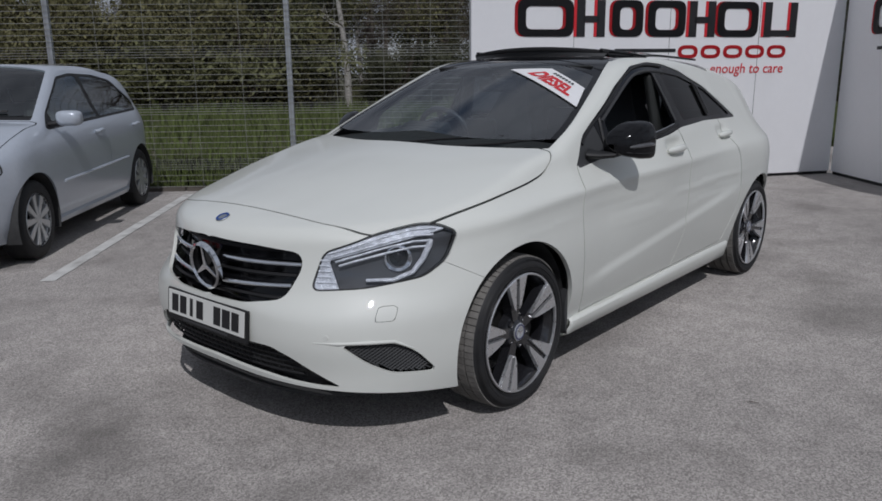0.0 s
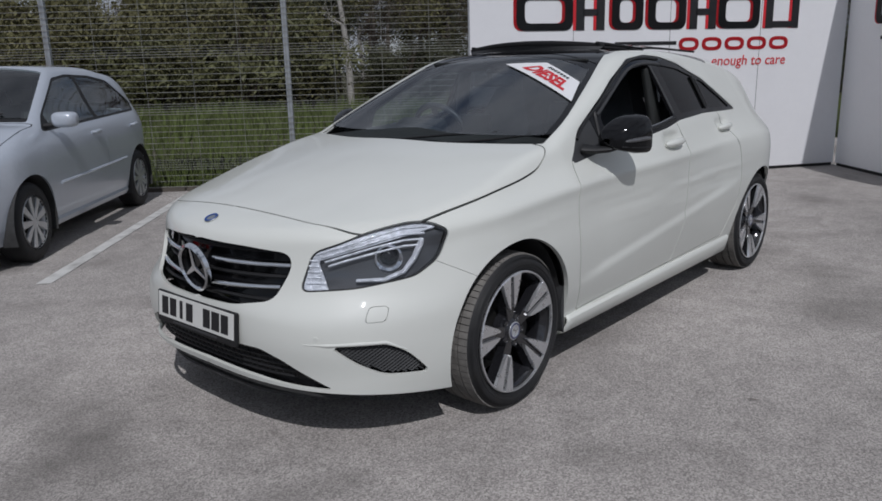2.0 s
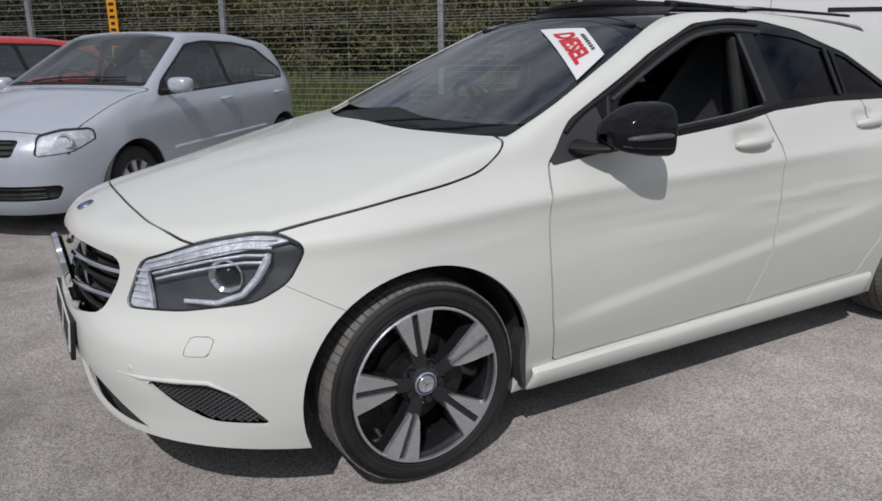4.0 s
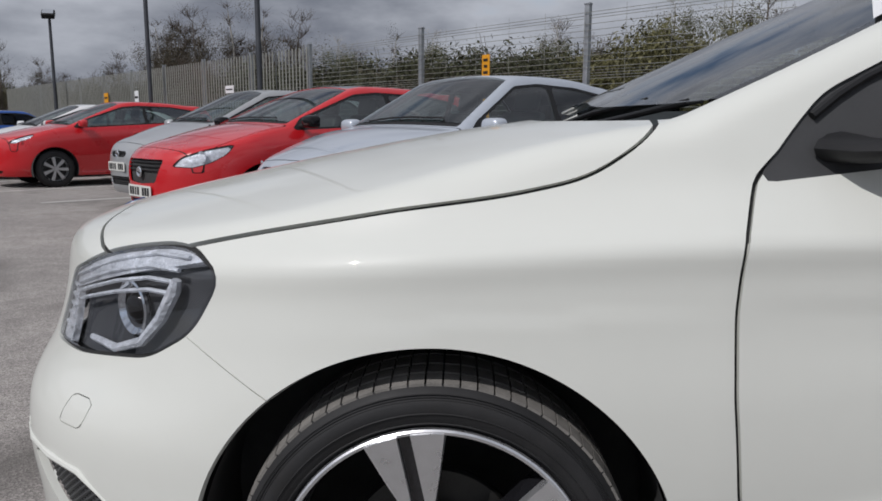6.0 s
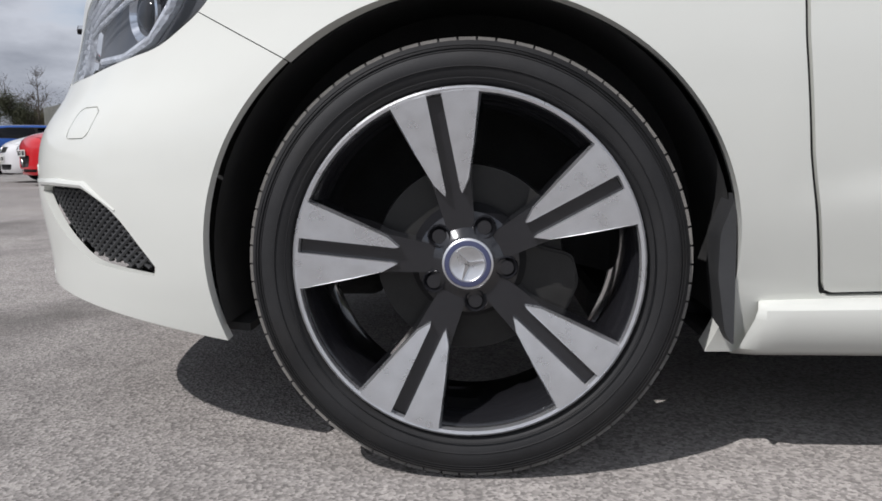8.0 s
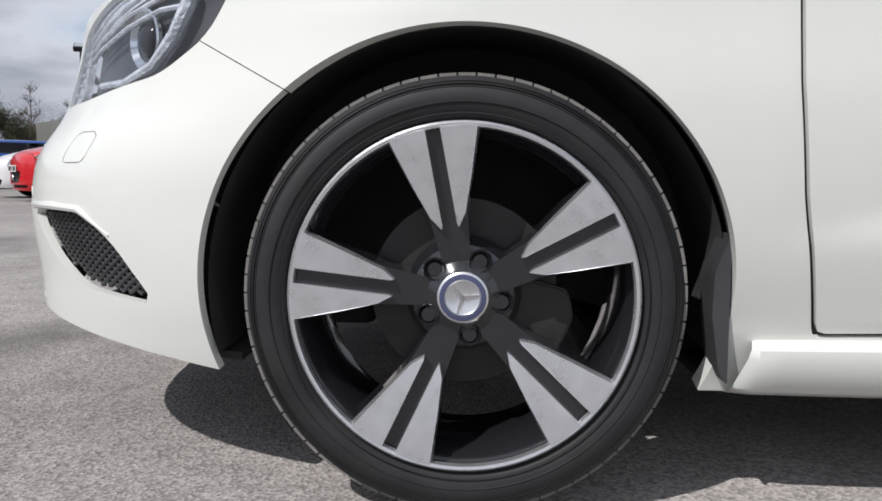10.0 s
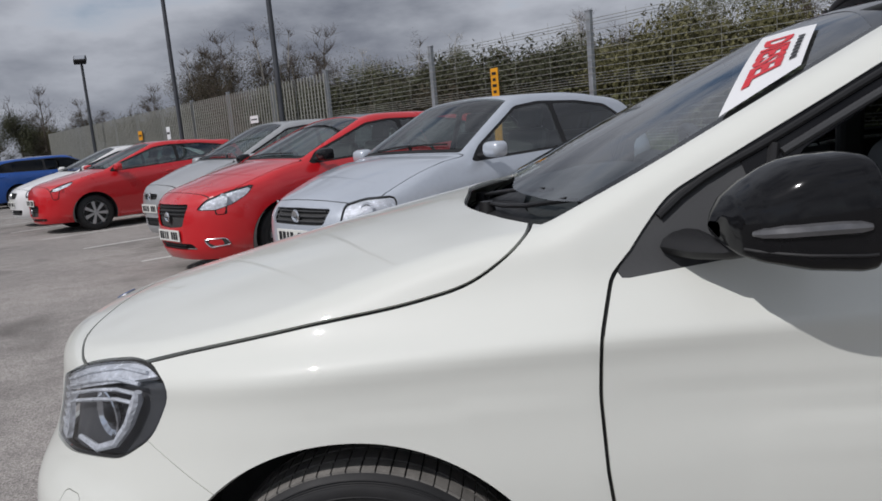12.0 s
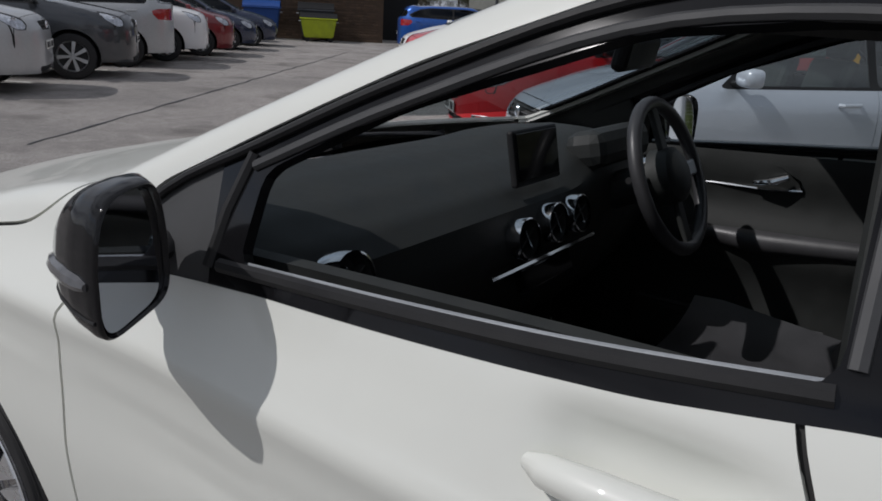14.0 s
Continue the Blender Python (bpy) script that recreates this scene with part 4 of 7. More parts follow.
M_CAPBLUE = mat("dull blue enamel", (0.10, 0.11, 0.20), 0.3, 0.4, vary=0.1)
M_DISC = mat("iron brake disc", (0.05, 0.049, 0.047), 0.45, 0.6, vary=0.2, scale=30)
master = build_wheel()
WHEEL_PARTS = list(master.children)[0]
def place_wheel(src, parent, m):
    """The wheel and its parts once more under a car, on the same meshes."""
    made = {}
    for o in (src, *src.children_recursive):
        c = o.copy()
        scene.collection.objects.link(c)
        made[o] = c
        if o is src:
            c.parent, c.matrix_local = parent, m
        else:
            c.parent = made[o.parent]
    return made[src]


CALIPER = prism(rounded([(-0.055, 0.07), (0.055, 0.07), (0.065, 0.14), (0.03, 0.165), (-0.03, 0.165), (-0.065, 0.14)], 0.012), 0.06, bevel=0.004)
me_cal = bpy.data.meshes.new("caliper")
CALIPER.to_mesh(me_cal)
CALIPER.free()
me_cal.materials.append(M_DISC)
for x in (0.0, -2.699):
    for side in (1, -1):
        turn = pose(x, 0.848 * side, R_T, 0, 0 if x == 0 else 31, 0 if side > 0 else 180)
        w = place_wheel(WHEEL_PARTS, car, turn)
        share("brake_caliper", me_cal, w, pose(0, -0.07, 0, 90, 0, 0) @ pose(0, 0, 0, 0, 0, 112), "dull grey brake caliper")
for o in (*master.children_recursive, master):
    bpy.data.objects.remove(o)
for x in (0.0, -2.699):
    for side in (1, -1):
        bm = lathe([(0.376 if x == 0 else 0.360, 0.805), (0.384, 0.56), (0.05, 0.56)], 40, "y", Matrix.Translation((x, 0, 0.326)), -16, 194)
        bm.transform(Matrix.Diagonal((1, side, 1, 1)))
        part("arch_liner", bm, M_LINER, car, smooth=True)
        if x == 0:
            bm = prism(rounded([(-0.375, 0.20), (-0.362, 0.22), (-0.350, 0.30), (-0.351, 0.36), (-0.372, 0.42)], 0.008), 0.06, Matrix.Diagonal((1, side, 1, 1)) @ Matrix(((1, 0, 0, 0), (0, 0, -1, 0.828), (0, 1, 0, 0), (0, 0, 0, 1))))
            part("mud_flap", bm, M_GREYPLASTIC, car, "dusty grey liner flap")
part("underbody", block(box((2.3, 1.2, 0.06), pose(-1.35, 0, 0.21), 0.02), (0.55, 0.9, 0.05), pose(0.45, 0, 0.225), 0.02), M_LINER, car)
nose_plan = [(0.84 * math.sin(a), 0.80 * math.copysign(abs(math.cos(a)) ** (2 / 3), math.cos(a))) for a in np.linspace(0.42, math.pi - 0.42, 25)]
part("undertray", prism(nose_plan, 0.012, pose(0, 0, 0.2)), M_LINER, car)
part("floor_pan", box((2.0, 1.5, 0.012), pose(-1.36, 0, 0.195)), M_LINER, car)
part("engine_bay", box((0.62, 1.05, 0.42), pose(0.36, 0, 0.46), 0.05), M_LINER, car)
part("boot_floor", box((0.5, 1.1, 0.3), pose(-3.0, 0, 0.36), 0.05), M_LINER, car)

# mirrors, handles, strips, wipers, roof
M_MIRROR = mat("silvered glass", (0.62, 0.64, 0.68), 0.03, 1.0, vary=0.0)
M_INDICATOR = mat("smoked clear indicator", (0.11, 0.11, 0.115), 0.2, 0.2, vary=0.2, scale=60, coat=0.6)
for side in (1, -1):
    flip = Matrix.Diagonal((1, side, 1, 1))
    MIRROR = [(-0.620, 0.878, 1.024, 0.012, 0.012), (-0.626, 0.880, 1.025, 0.034, 0.030), (-0.640, 0.886, 1.030, 0.056, 0.050), (-0.664, 0.897, 1.036, 0.069, 0.064), (-0.70, 0.912, 1.043, 0.073, 0.074), (-0.742, 0.926, 1.047, 0.071, 0.080), (-0.777, 0.936, 1.047, 0.064, 0.083), (-0.793, 0.938, 1.047, 0.061, 0.081), (-0.797, 0.938, 1.047, 0.058, 0.078), (-0.790, 0.938, 1.047, 0.055, 0.074), (-0.760, 0.938, 1.047, 0.054, 0.073)]
    def mirror_at(k, a, grow=1.0):
        """Round the mirror housing: k counts its cross sections, a the angle."""
        i = min(int(k), len(MIRROR) - 2)
        x, y, z, hw, hh = ((1 - k + i) * p + (k - i) * q for p, q in zip(MIRROR[i], MIRROR[i + 1]))
        sg = lambda t, n: math.copysign(abs(t) ** n, t)
        cy, cz = sg(math.cos(a), 0.42), sg(math.sin(a), 0.55 if math.sin(a) > 0 else 0.34)
        fold = 0.75 + 0.25 * min(1, max(0, (-x - 0.62) / 0.1))
        swing = 0.006 + 0.016 * min(1, max(0, (-x - 0.66) / 0.1))
        droop = 1 - 0.16 * max(0, cy) ** 1.5 * (cz > 0)
        return flip @ Vector((x - swing * cy, y + grow * hw * cy * (1 - 0.12 * max(0, cz)), z + grow * hh * cz * fold * droop - 0.010 * cy * max(0, -cz)))
    bm = patch(lambda u, v: mirror_at(v * (len(MIRROR) - 1), u * 2 * math.pi), 56, 36)
    bmesh.ops.remove_doubles(bm, verts=bm.verts[:], dist=1e-4)
    mir = part("door_mirror", bm, M_GLOSSBLACK, car, "gloss black door mirror", smooth=True)
    strip = [mirror_at(k, -0.012, 0.992) for k in (2.4, 2.9, 3.5, 4.2, 5.0, 5.6, 6.0)]
    part("mirror_indicator", tube(strip, [0.004, 0.008, 0.010, 0.010, 0.010, 0.009, 0.005], 8), M_INDICATOR, mir, "clear turn light strip", smooth=True)
    groove = [mirror_at(k, -0.30, 0.996) for k in (2.0, 2.6, 3.5, 4.2, 5.0, 5.8, 6.6)]
    part("mirror_groove", tube(groove, 0.0028, 6), M_PLASTIC, mir, smooth=True)
    bm = bmesh.new()
    rim = [mirror_at(9, a, 0.99) for a in np.linspace(0, 2 * math.pi, 48, endpoint=False)]
    bm.faces.new([bm.verts.new((-0.787 - 0.40 * (abs(p.y) - 0.938) + 0.06 * (p.z - 1.047), p.y, p.z)) for p in rim])
    part("mirror_glass", bm, M_MIRROR, mir, "silvered mirror glass")
    part("mirror_arm", tube([flip @ Vector(p) for p in ((-0.60, 0.775, 0.985), (-0.62, 0.83, 0.982), (-0.65, 0.87, 0.985), (-0.69, 0.90, 0.995))], [0.048, 0.036, 0.032, 0.03], 12, flat=0.5), M_PLASTIC, mir, smooth=True)
    bm = tube([flip @ p for p in many_on(H, "side", [s3[:2] for s3 in ((-1.268, 0.946, 0.008), (-1.29, 0.948, 0.024), (-1.34, 0.951, 0.042), (-1.40, 0.953, 0.044), (-1.445, 0.954, 0.03), (-1.462, 0.955, 0.008))], [s3[2] for s3 in ((-1.268, 0.946, 0.008), (-1.29, 0.948, 0.024), (-1.34, 0.951, 0.042), (-1.40, 0.953, 0.044), (-1.445, 0.954, 0.03), (-1.462, 0.955, 0.008))])], [0.008, 0.016, 0.02, 0.02, 0.017, 0.01], 12, flat=1.0)
    part("door_handle", bm, M_WHITE, car, "white door handle over a scooped recess", smooth=True)
    bm = tube([flip @ p for p in many_on(H, "side", [s3[:2] for s3 in ((-2.045, 0.972, 0.008), (-2.06, 0.974, 0.022), (-2.11, 0.977, 0.038), (-2.17, 0.979, 0.040), (-2.21, 0.98, 0.028), (-2.228, 0.981, 0.008))], [s3[2] for s3 in ((-2.045, 0.972, 0.008), (-2.06, 0.974, 0.022), (-2.11, 0.977, 0.038), (-2.17, 0.979, 0.040), (-2.21, 0.98, 0.028), (-2.228, 0.981, 0.008))])], [0.008, 0.015, 0.018, 0.018, 0.015, 0.009], 12)
    part("door_handle", bm, M_WHITE, car, smooth=True)
    belt = eased([(-0.76, 0.992), (-0.9, 1.006), (-1.1, 1.025), (-1.3, 1.044), (-1.49, 1.066)])
    part("belt_seal", tube([flip @ p for p in many_on(H, "side", [(x, z) for x, z in belt], -0.006)], 0.010, 8), M_PLASTIC, car, smooth=True)
    part("belt_strip", tube([flip @ p for p in many_on(H, "side", [(x, z + 0.006) for x, z in belt], -0.012)], 0.004, 8), M_STEEL, car, "dull metal window strip", smooth=True)
    top_run = eased([(-0.56, 1.035), (-0.62, 1.08), (-0.754, 1.145), (-0.992, 1.261), (-1.25, 1.361), (-1.47, 1.381), (-1.62, 1.373)])
    part("window_moulding", tube([flip @ p for p in many_on(H, "side", [(x, z - 0.004) for x, z in top_run], 0.0)], 0.007, 8), M_PLASTIC, car, smooth=True)
    part("window_seal", tube([flip @ p for p in many_on(H, "side", [(x, z - 0.034) for x, z in top_run[5:]], -0.004)], 0.008, 8), M_GREYPLASTIC, car, smooth=True)
    part("window_divider", tube([flip @ p for p in many_on(H, "side", [(x, z) for x, z in ((-0.735, 0.985), (-0.745, 1.06), (-0.765, 1.135))], -0.006)], 0.010, 8), M_PLASTIC, car, smooth=True)
    part("pillar_strip", tube([flip @ p for p in many_on(H, "side", [(x, z) for x, z in ((-1.50, 1.085), (-1.495, 1.2), (-1.485, 1.33))], -0.008)], 0.009, 8), M_GREYPLASTIC, car, smooth=True)
    part("quarter_divider", tube([flip @ p for p in many_on(H, "side", [(x, z) for x, z in ((-2.01, 1.09), (-2.025, 1.27))], -0.002)], 0.008, 8), M_PLASTIC, car, smooth=True)
for pts in (((-0.25, -0.42), (-0.29, -0.1), (-0.335, 0.2), (-0.39, 0.46)), ((-0.27, 0.05), (-0.30, 0.25), (-0.35, 0.45), (-0.42, 0.62))):
    wiper = part("wiper", tube(many_on(H, "top", pts, [-0.042, -0.034, -0.022, -0.008]), 0.0055, 8), M_PLASTIC, car, "black windscreen wiper", smooth=True)
    part("wiper_blade", tube(many_on(H, "top", [(x - 0.016, y + 0.02) for x, y in pts], [-0.046, -0.038, -0.026, -0.012]), 0.004, 6), M_PLASTIC, wiper)
    part("wiper_pivot", lathe([(0.0, 0.03), (0.018, 0.028), (0.024, 0.0)], 14, "z", Matrix.Translation(on_top(H, pts[0][0] + 0.01, pts[0][1], -0.06))), M_PLASTIC, wiper, smooth=True)
def slide(u, v):
    x, y = -1.70 - 0.72 * u, (2 * v - 1) * 0.5
    return Vector((x, y, 1.482 - 0.03 * u - 0.035 * (2 * v - 1) ** 2 - 0.012 * (1 - u) ** 6))
part("sunroof_panel", patch(slide, 14, 16, 0.012), M_GLOSSBLACK, car, "raised gloss black sunroof panel", smooth=True)
part("sunroof_frame", tube([slide(0.02, v) + Vector((0.01, 0, -0.02)) for v in np.linspace(0, 1, 15)], 0.012, 6), M_PLASTIC, car)
ARCH = [(-1.36 + 0.09 * (1 - (y / 0.45) ** 2), y, 1.472 - 0.028 * (y / 0.45) ** 2) for y in np.linspace(-0.45, 0.45, 25)]
deflector = part("wind_deflector", tube(ARCH, 0.008, 8, flat=1.5), M_PLASTIC, car, "black wind deflector", smooth=True)
def netting(u, v):
    x, y, z = ARCH[round(u * 24)]
    foot = on_top(H, -1.335 + 0.05 * (1 - (y / 0.45) ** 2), y * 0.96, 0.0)
    return Vector((x, y, z)).lerp(foot, v)
part("deflector_net", patch(netting, 24, 4, 0.003), M_GREYPLASTIC, deflector, "dark mesh net", smooth=True)
for y in (-0.42, 0.42):
    part("sunroof_arm", box((0.46, 0.02, 0.014), pose(-1.56, y, 1.448, 0, -3, 0), 0.004), M_PLASTIC, car)

# the price sticker behind the windscreen
stick = thing("windscreen_sticker", "white sticker with red lettering stuck on the windscreen", "sticker")
CORNERS = [Vector(p) for p in ((-0.975, 0.082), (-0.697, 0.652), (-1.008, 0.318), (-0.864, 0.596))]
def stuck(uvs, up):
    """Places on the sticker, by its own (across, up) in 0..1."""
    a, b, c, d = CORNERS
    flat = [(a * (1 - u) + b * u) * (1 - v) + (c * (1 - u) + d * u) * v for u, v in uvs]
    return many_on(H, "top", [(p.x, p.y) for p in flat], up)


def stuck_patch(u0, v0, u1, v1, nu, nv, up):
    pts = stuck([(u0 + (u1 - u0) * i / nu, v0 + (v1 - v0) * j / nv) for i in range(nu + 1) for j in range(nv + 1)], up)
    return patch(lambda u, v: pts[round(u * nu) * (nv + 1) + round(v * nv)], nu, nv)


part("sticker_sheet", stuck_patch(0, 0, 1, 1, 14, 8, 0.0035), M_STICKER, stick, smooth=True)
words = text_ob("lettering", "DIESEL", 0.42, M_REDINK, stick, Matrix(), 0.0, 0.46, 0.0, 0.018)
xs = [v.co.x for v in words.data.vertices]
lo, hi = min(xs), max(xs)
for v, p in zip(words.data.vertices, stuck([(0.17 + 0.68 * (v.co.x - lo) / (hi - lo), 0.40 + v.co.y * 1.55) for v in words.data.vertices], 0.006)):
    v.co = p
for k in range(7):
    part("brand_bar", stuck_patch(0.26 + 0.075 * k, 0.78, 0.31 + 0.075 * k, 0.88, 2, 2, 0.006), M_GREYPLASTIC, stick)

# the cabin of the white hatchback
def dash(u, v):
    """Dashboard from the windscreen foot back over the brow and down to the knees; y across."""
    y = (2 * u - 1) * 0.73
    prof = [(-0.36, 1.0), (-0.45, 1.03), (-0.58, 1.035), (-0.70, 1.02), (-0.78, 0.995), (-0.82, 0.965), (-0.83, 0.90), (-0.82, 0.84), (-0.80, 0.78), (-0.76, 0.70), (-0.68, 0.60)]
    k = v * (len(prof) - 1)
    i = min(int(k), len(prof) - 2)
    x, z = (prof[i][j] + (k - i) * (prof[i + 1][j] - prof[i][j]) for j in (0, 1))
    brow = 0.045 * math.exp(-(((y + 0.37) / 0.2) ** 4)) * math.exp(-(((v - 0.35) / 0.2) ** 2))
    return Vector((x - 0.015 * (1 - abs(2 * u - 1) ** 3) * min(1, v * 1.6) + 0.03 * abs(2 * u - 1) ** 4, y, z + brow - 0.02 * abs(2 * u - 1) ** 3))
board = part("dashboard", patch(dash, 40, 40), M_TRIM, car, "black soft dashboard with round vents", smooth=True)
for y, z, r in ((0.625, 0.945, 0.046), (0.145, 0.912, 0.043), (0.024, 0.922, 0.043), (-0.085, 0.922, 0.043), (-0.625, 0.945, 0.046)):
    at = Matrix.Translation((-0.858 + 0.025 * (abs(y) > 0.5), y, z)) @ pose(0, 0, 0, 0, 12, 0)
    ring = part("air_vent", lathe([(r * 0.90, -0.012), (r * 0.91, -0.019), (r * 0.98, -0.018), (r, 0.0), (r * 0.9, 0.03)], 32, "x", at), M_CHROME, board, "round vent with a chrome ring", smooth=True)
    part("vent_cup", lathe([(0.0, 0.02), (r * 0.8, 0.015), (r * 0.9, -0.012)], 24, "x", at), M_TRIM, ring, smooth=True)
    part("vent_blade", box((0.012, r * 1.2, 0.004), at @ pose(-0.010, 0, 0, 62, 0, 0), 0.0015), M_CHROME, ring)
    part("vent_blade", box((0.012, r * 1.5, 0.004), at @ pose(-0.006, 0, 0, -28, 0, 0), 0.001), M_TRIM, ring)
screen_m = pose(-0.80, 0.02, 1.055, 0, 12, 0)
tablet = part("display_screen", box((0.016, 0.19, 0.115), screen_m, 0.006), M_PLASTIC, board, "dark tablet display")
part("display_glass", box((0.003, 0.17, 0.095), screen_m @ pose(-0.0095, 0, 0.002), 0.001, 1), M_GLOSSBLACK, tablet)
part("trim_strip", tube([(-0.855, y, 0.85) for y in (-0.2, 0.0, 0.25)], 0.006, 6), M_CHROME, board)
part("console_keys", box((0.02, 0.22, 0.05), pose(-0.85, 0.02, 0.815, 0, 18, 0), 0.005), M_GLOSSBLACK, board)
part("centre_console", box((0.75, 0.24, 0.22), pose(-1.15, 0, 0.52), 0.04), M_TRIM, car)
part("gear_tunnel", box((1.5, 0.28, 0.2), pose(-1.4, 0, 0.36), 0.05), M_CARPET, car)
part("instrument_hood", box((0.10, 0.32, 0.09), pose(-0.80, -0.37, 1.035, 0, 14, 0), 0.03), M_TRIM, board)
wheel_m = pose(-0.965, -0.36, 0.985, 0, 0, 0) @ pose(0, 0, 0, 0, -66, 0)
ring_pts = [wheel_m @ Vector((0.178 * math.cos(a), 0.186 * math.sin(a), 0)) for a in np.linspace(0, 2 * math.pi, 40)]
steer = part("steering_wheel", tube(ring_pts, 0.0165, 12), M_LEATHER, car, "black leather steering wheel", smooth=True)
part("airbag_pad", lathe([(0.0, 0.035), (0.045, 0.034), (0.066, 0.02), (0.07, -0.03)], 24, "z", wheel_m), M_TRIM, steer, smooth=True)
for a in (0, 180, 270):
    part("wheel_spoke", box((0.13, 0.04, 0.014), wheel_m @ pose(0, 0, 0, 0, 0, a) @ pose(0.11, 0, 0), 0.005), M_STEEL if a == 270 else M_TRIM, steer)
part("steering_column", tube([wheel_m @ Vector((0, 0, -0.02)), wheel_m @ Vector((0, 0, -0.2))], 0.045, 12), M_TRIM, steer)
part("column_stalk", tube([wheel_m @ Vector((0, 0.03, -0.03)), wheel_m @ Vector((0.02, 0.17, -0.03))], 0.008, 8), M_PLASTIC, steer)
for side in (1, -1):
    flip = Matrix.Diagonal((1, side, 1, 1))
    def card(u, v):
        x, z = -0.50 - 0.98 * u, 0.36 + 0.62 * v + 0.055 * u * v
        bulge = 0.035 * math.exp(-(((v - 0.62) / 0.12) ** 2)) + 0.02 * math.exp(-(((v - 0.95) / 0.1) ** 2))
        return flip @ Vector((x, 0.775 - 0.02 * v - bulge + 0.015 * abs(2 * u - 1) ** 4, z))
    inner = part("door_card", patch(card, 24, 30, 0.02), M_TRIM, car, "black door trim panel", smooth=True)
    part("armrest", tube([flip @ Vector(p) for p in ((-0.85, 0.735, 0.77), (-1.1, 0.715, 0.775), (-1.4, 0.73, 0.80))], [0.02, 0.034, 0.028], 10), M_LEATHER, inner, smooth=True)
    latch = [flip @ Vector(p) for p in ((-0.96, 0.728, 0.985), (-1.06, 0.722, 0.995), (-1.14, 0.72, 0.985), (-1.19, 0.722, 0.955), (-1.20, 0.724, 0.935))]
    part("handle_surround", tube(latch, 0.004, 6), M_CHROME, inner, "thin chrome line", smooth=True)
    part("handle_line", tube([flip @ Vector(p) for p in ((-0.95, 0.73, 0.915), (-1.1, 0.722, 0.92), (-1.2, 0.724, 0.93))], 0.004, 6), M_CHROME, inner, smooth=True)
    part("inner_handle", tube([flip @ Vector(p) for p in ((-1.08, 0.705, 0.938), (-1.13, 0.695, 0.948), (-1.165, 0.70, 0.965))], [0.005, 0.010, 0.007], 8), M_CHROME, inner, "chrome inner door handle", smooth=True)
    part("door_pocket", box((0.55, 0.05, 0.16), flip @ pose(-1.05, 0.75, 0.46), 0.02), M_TRIM, inner)
    part("pocket_rim", tube([flip @ Vector(p) for p in ((-0.8, 0.722, 0.54), (-1.05, 0.718, 0.545), (-1.32, 0.722, 0.56))], 0.006, 6), M_GREYPLASTIC, inner)
    part("pillar_trim", box((0.09, 0.05, 0.9), flip @ pose(-1.53, 0.70, 0.89, 10, 3, 0), 0.02), M_TRIM, car)
    # sports seat with built-in headrest
    y0 = 0.36
    def back(u, v):
        across = (2 * u - 1)
        wide = 0.265 - 0.03 * v - 0.13 * max(0, v - 0.62) ** 0.8 / 0.38**0.8
        lean = -1.50 - 0.30 * v
        bolster = 0.075 * abs(across) ** 3 * (1 - 0.6 * v)
        return flip @ Vector((lean + bolster, y0 + wide * across, 0.52 + 0.82 * v - 0.02 * abs(across) ** 3))
    seat = part("front_seat", patch(back, 20, 26, 0.1), M_LEATHER, car, "black leather sports seat", smooth=True)
    def cushion(u, v):
        across = 2 * u - 1
        return flip @ Vector((-1.52 + 0.52 * v, y0 + 0.26 * across, 0.52 + 0.05 * v + 0.06 * abs(across) ** 3 - 0.09 * max(0, v - 0.85)))
    part("seat_cushion", patch(cushion, 16, 14, 0.13), M_LEATHER, seat, smooth=True)
    for s2 in (-1, 1):
        seam_pts = []
        for v in np.linspace(0.02, 0.97, 16):
            p = back(0.5 + s2 * 0.30, v)
            seam_pts.append(p + Vector((0.006, 0, 0)))
        part("seat_piping", tube(seam_pts, 0.005, 6), M_GREYPLASTIC, seat, smooth=True)
part("rear_bench", box((0.16, 1.25, 0.6), pose(-2.45, 0, 0.80, 0, -14, 0), 0.06), M_LEATHER, car, "black rear seat")
part("rear_cushion", box((0.5, 1.25, 0.2), pose(-2.2, 0, 0.5), 0.06), M_LEATHER, car)
for y in (-0.36, 0.0, 0.36):
    part("rear_headrest", box((0.09, 0.24, 0.16), pose(-2.53, y, 1.15, 0, -14, 0), 0.035), M_LEATHER, car)
part("cabin_floor", box((2.2, 1.5, 0.03), pose(-1.5, 0, 0.30), 0.005), M_CARPET, car)
part("bulkhead", box((0.03, 1.45, 0.72), pose(-0.40, 0, 0.64), 0.005), M_CARPET, car)
def lid(u, v):
    return Vector((-1.2 - 1.5 * u, (2 * v - 1) * 0.5, 1.385 - 0.05 * (2 * v - 1) ** 2 - 0.05 * u * u))
part("headlining", patch(lid, 10, 8, 0.01), M_TRIM, car, smooth=True)
rv = part("rear_view_mirror", box((0.03, 0.24, 0.065), pose(-0.985, 0.0, 1.275, 0, -10, 8), 0.012), M_PLASTIC, car, "black interior mirror")
part("mirror_stem", tube([(-0.955, 0, 1.285), (-0.93, 0, 1.335)], 0.012, 8), M_PLASTIC, rv)
part("sun_visor", box((0.14, 0.36, 0.015), pose(-1.14, 0.33, 1.355, 0, -16, 0), 0.006), M_TRIM, car)
part("sun_visor", box((0.14, 0.36, 0.015), pose(-1.14, -0.33, 1.355, 0, -16, 0), 0.006), M_TRIM, car)

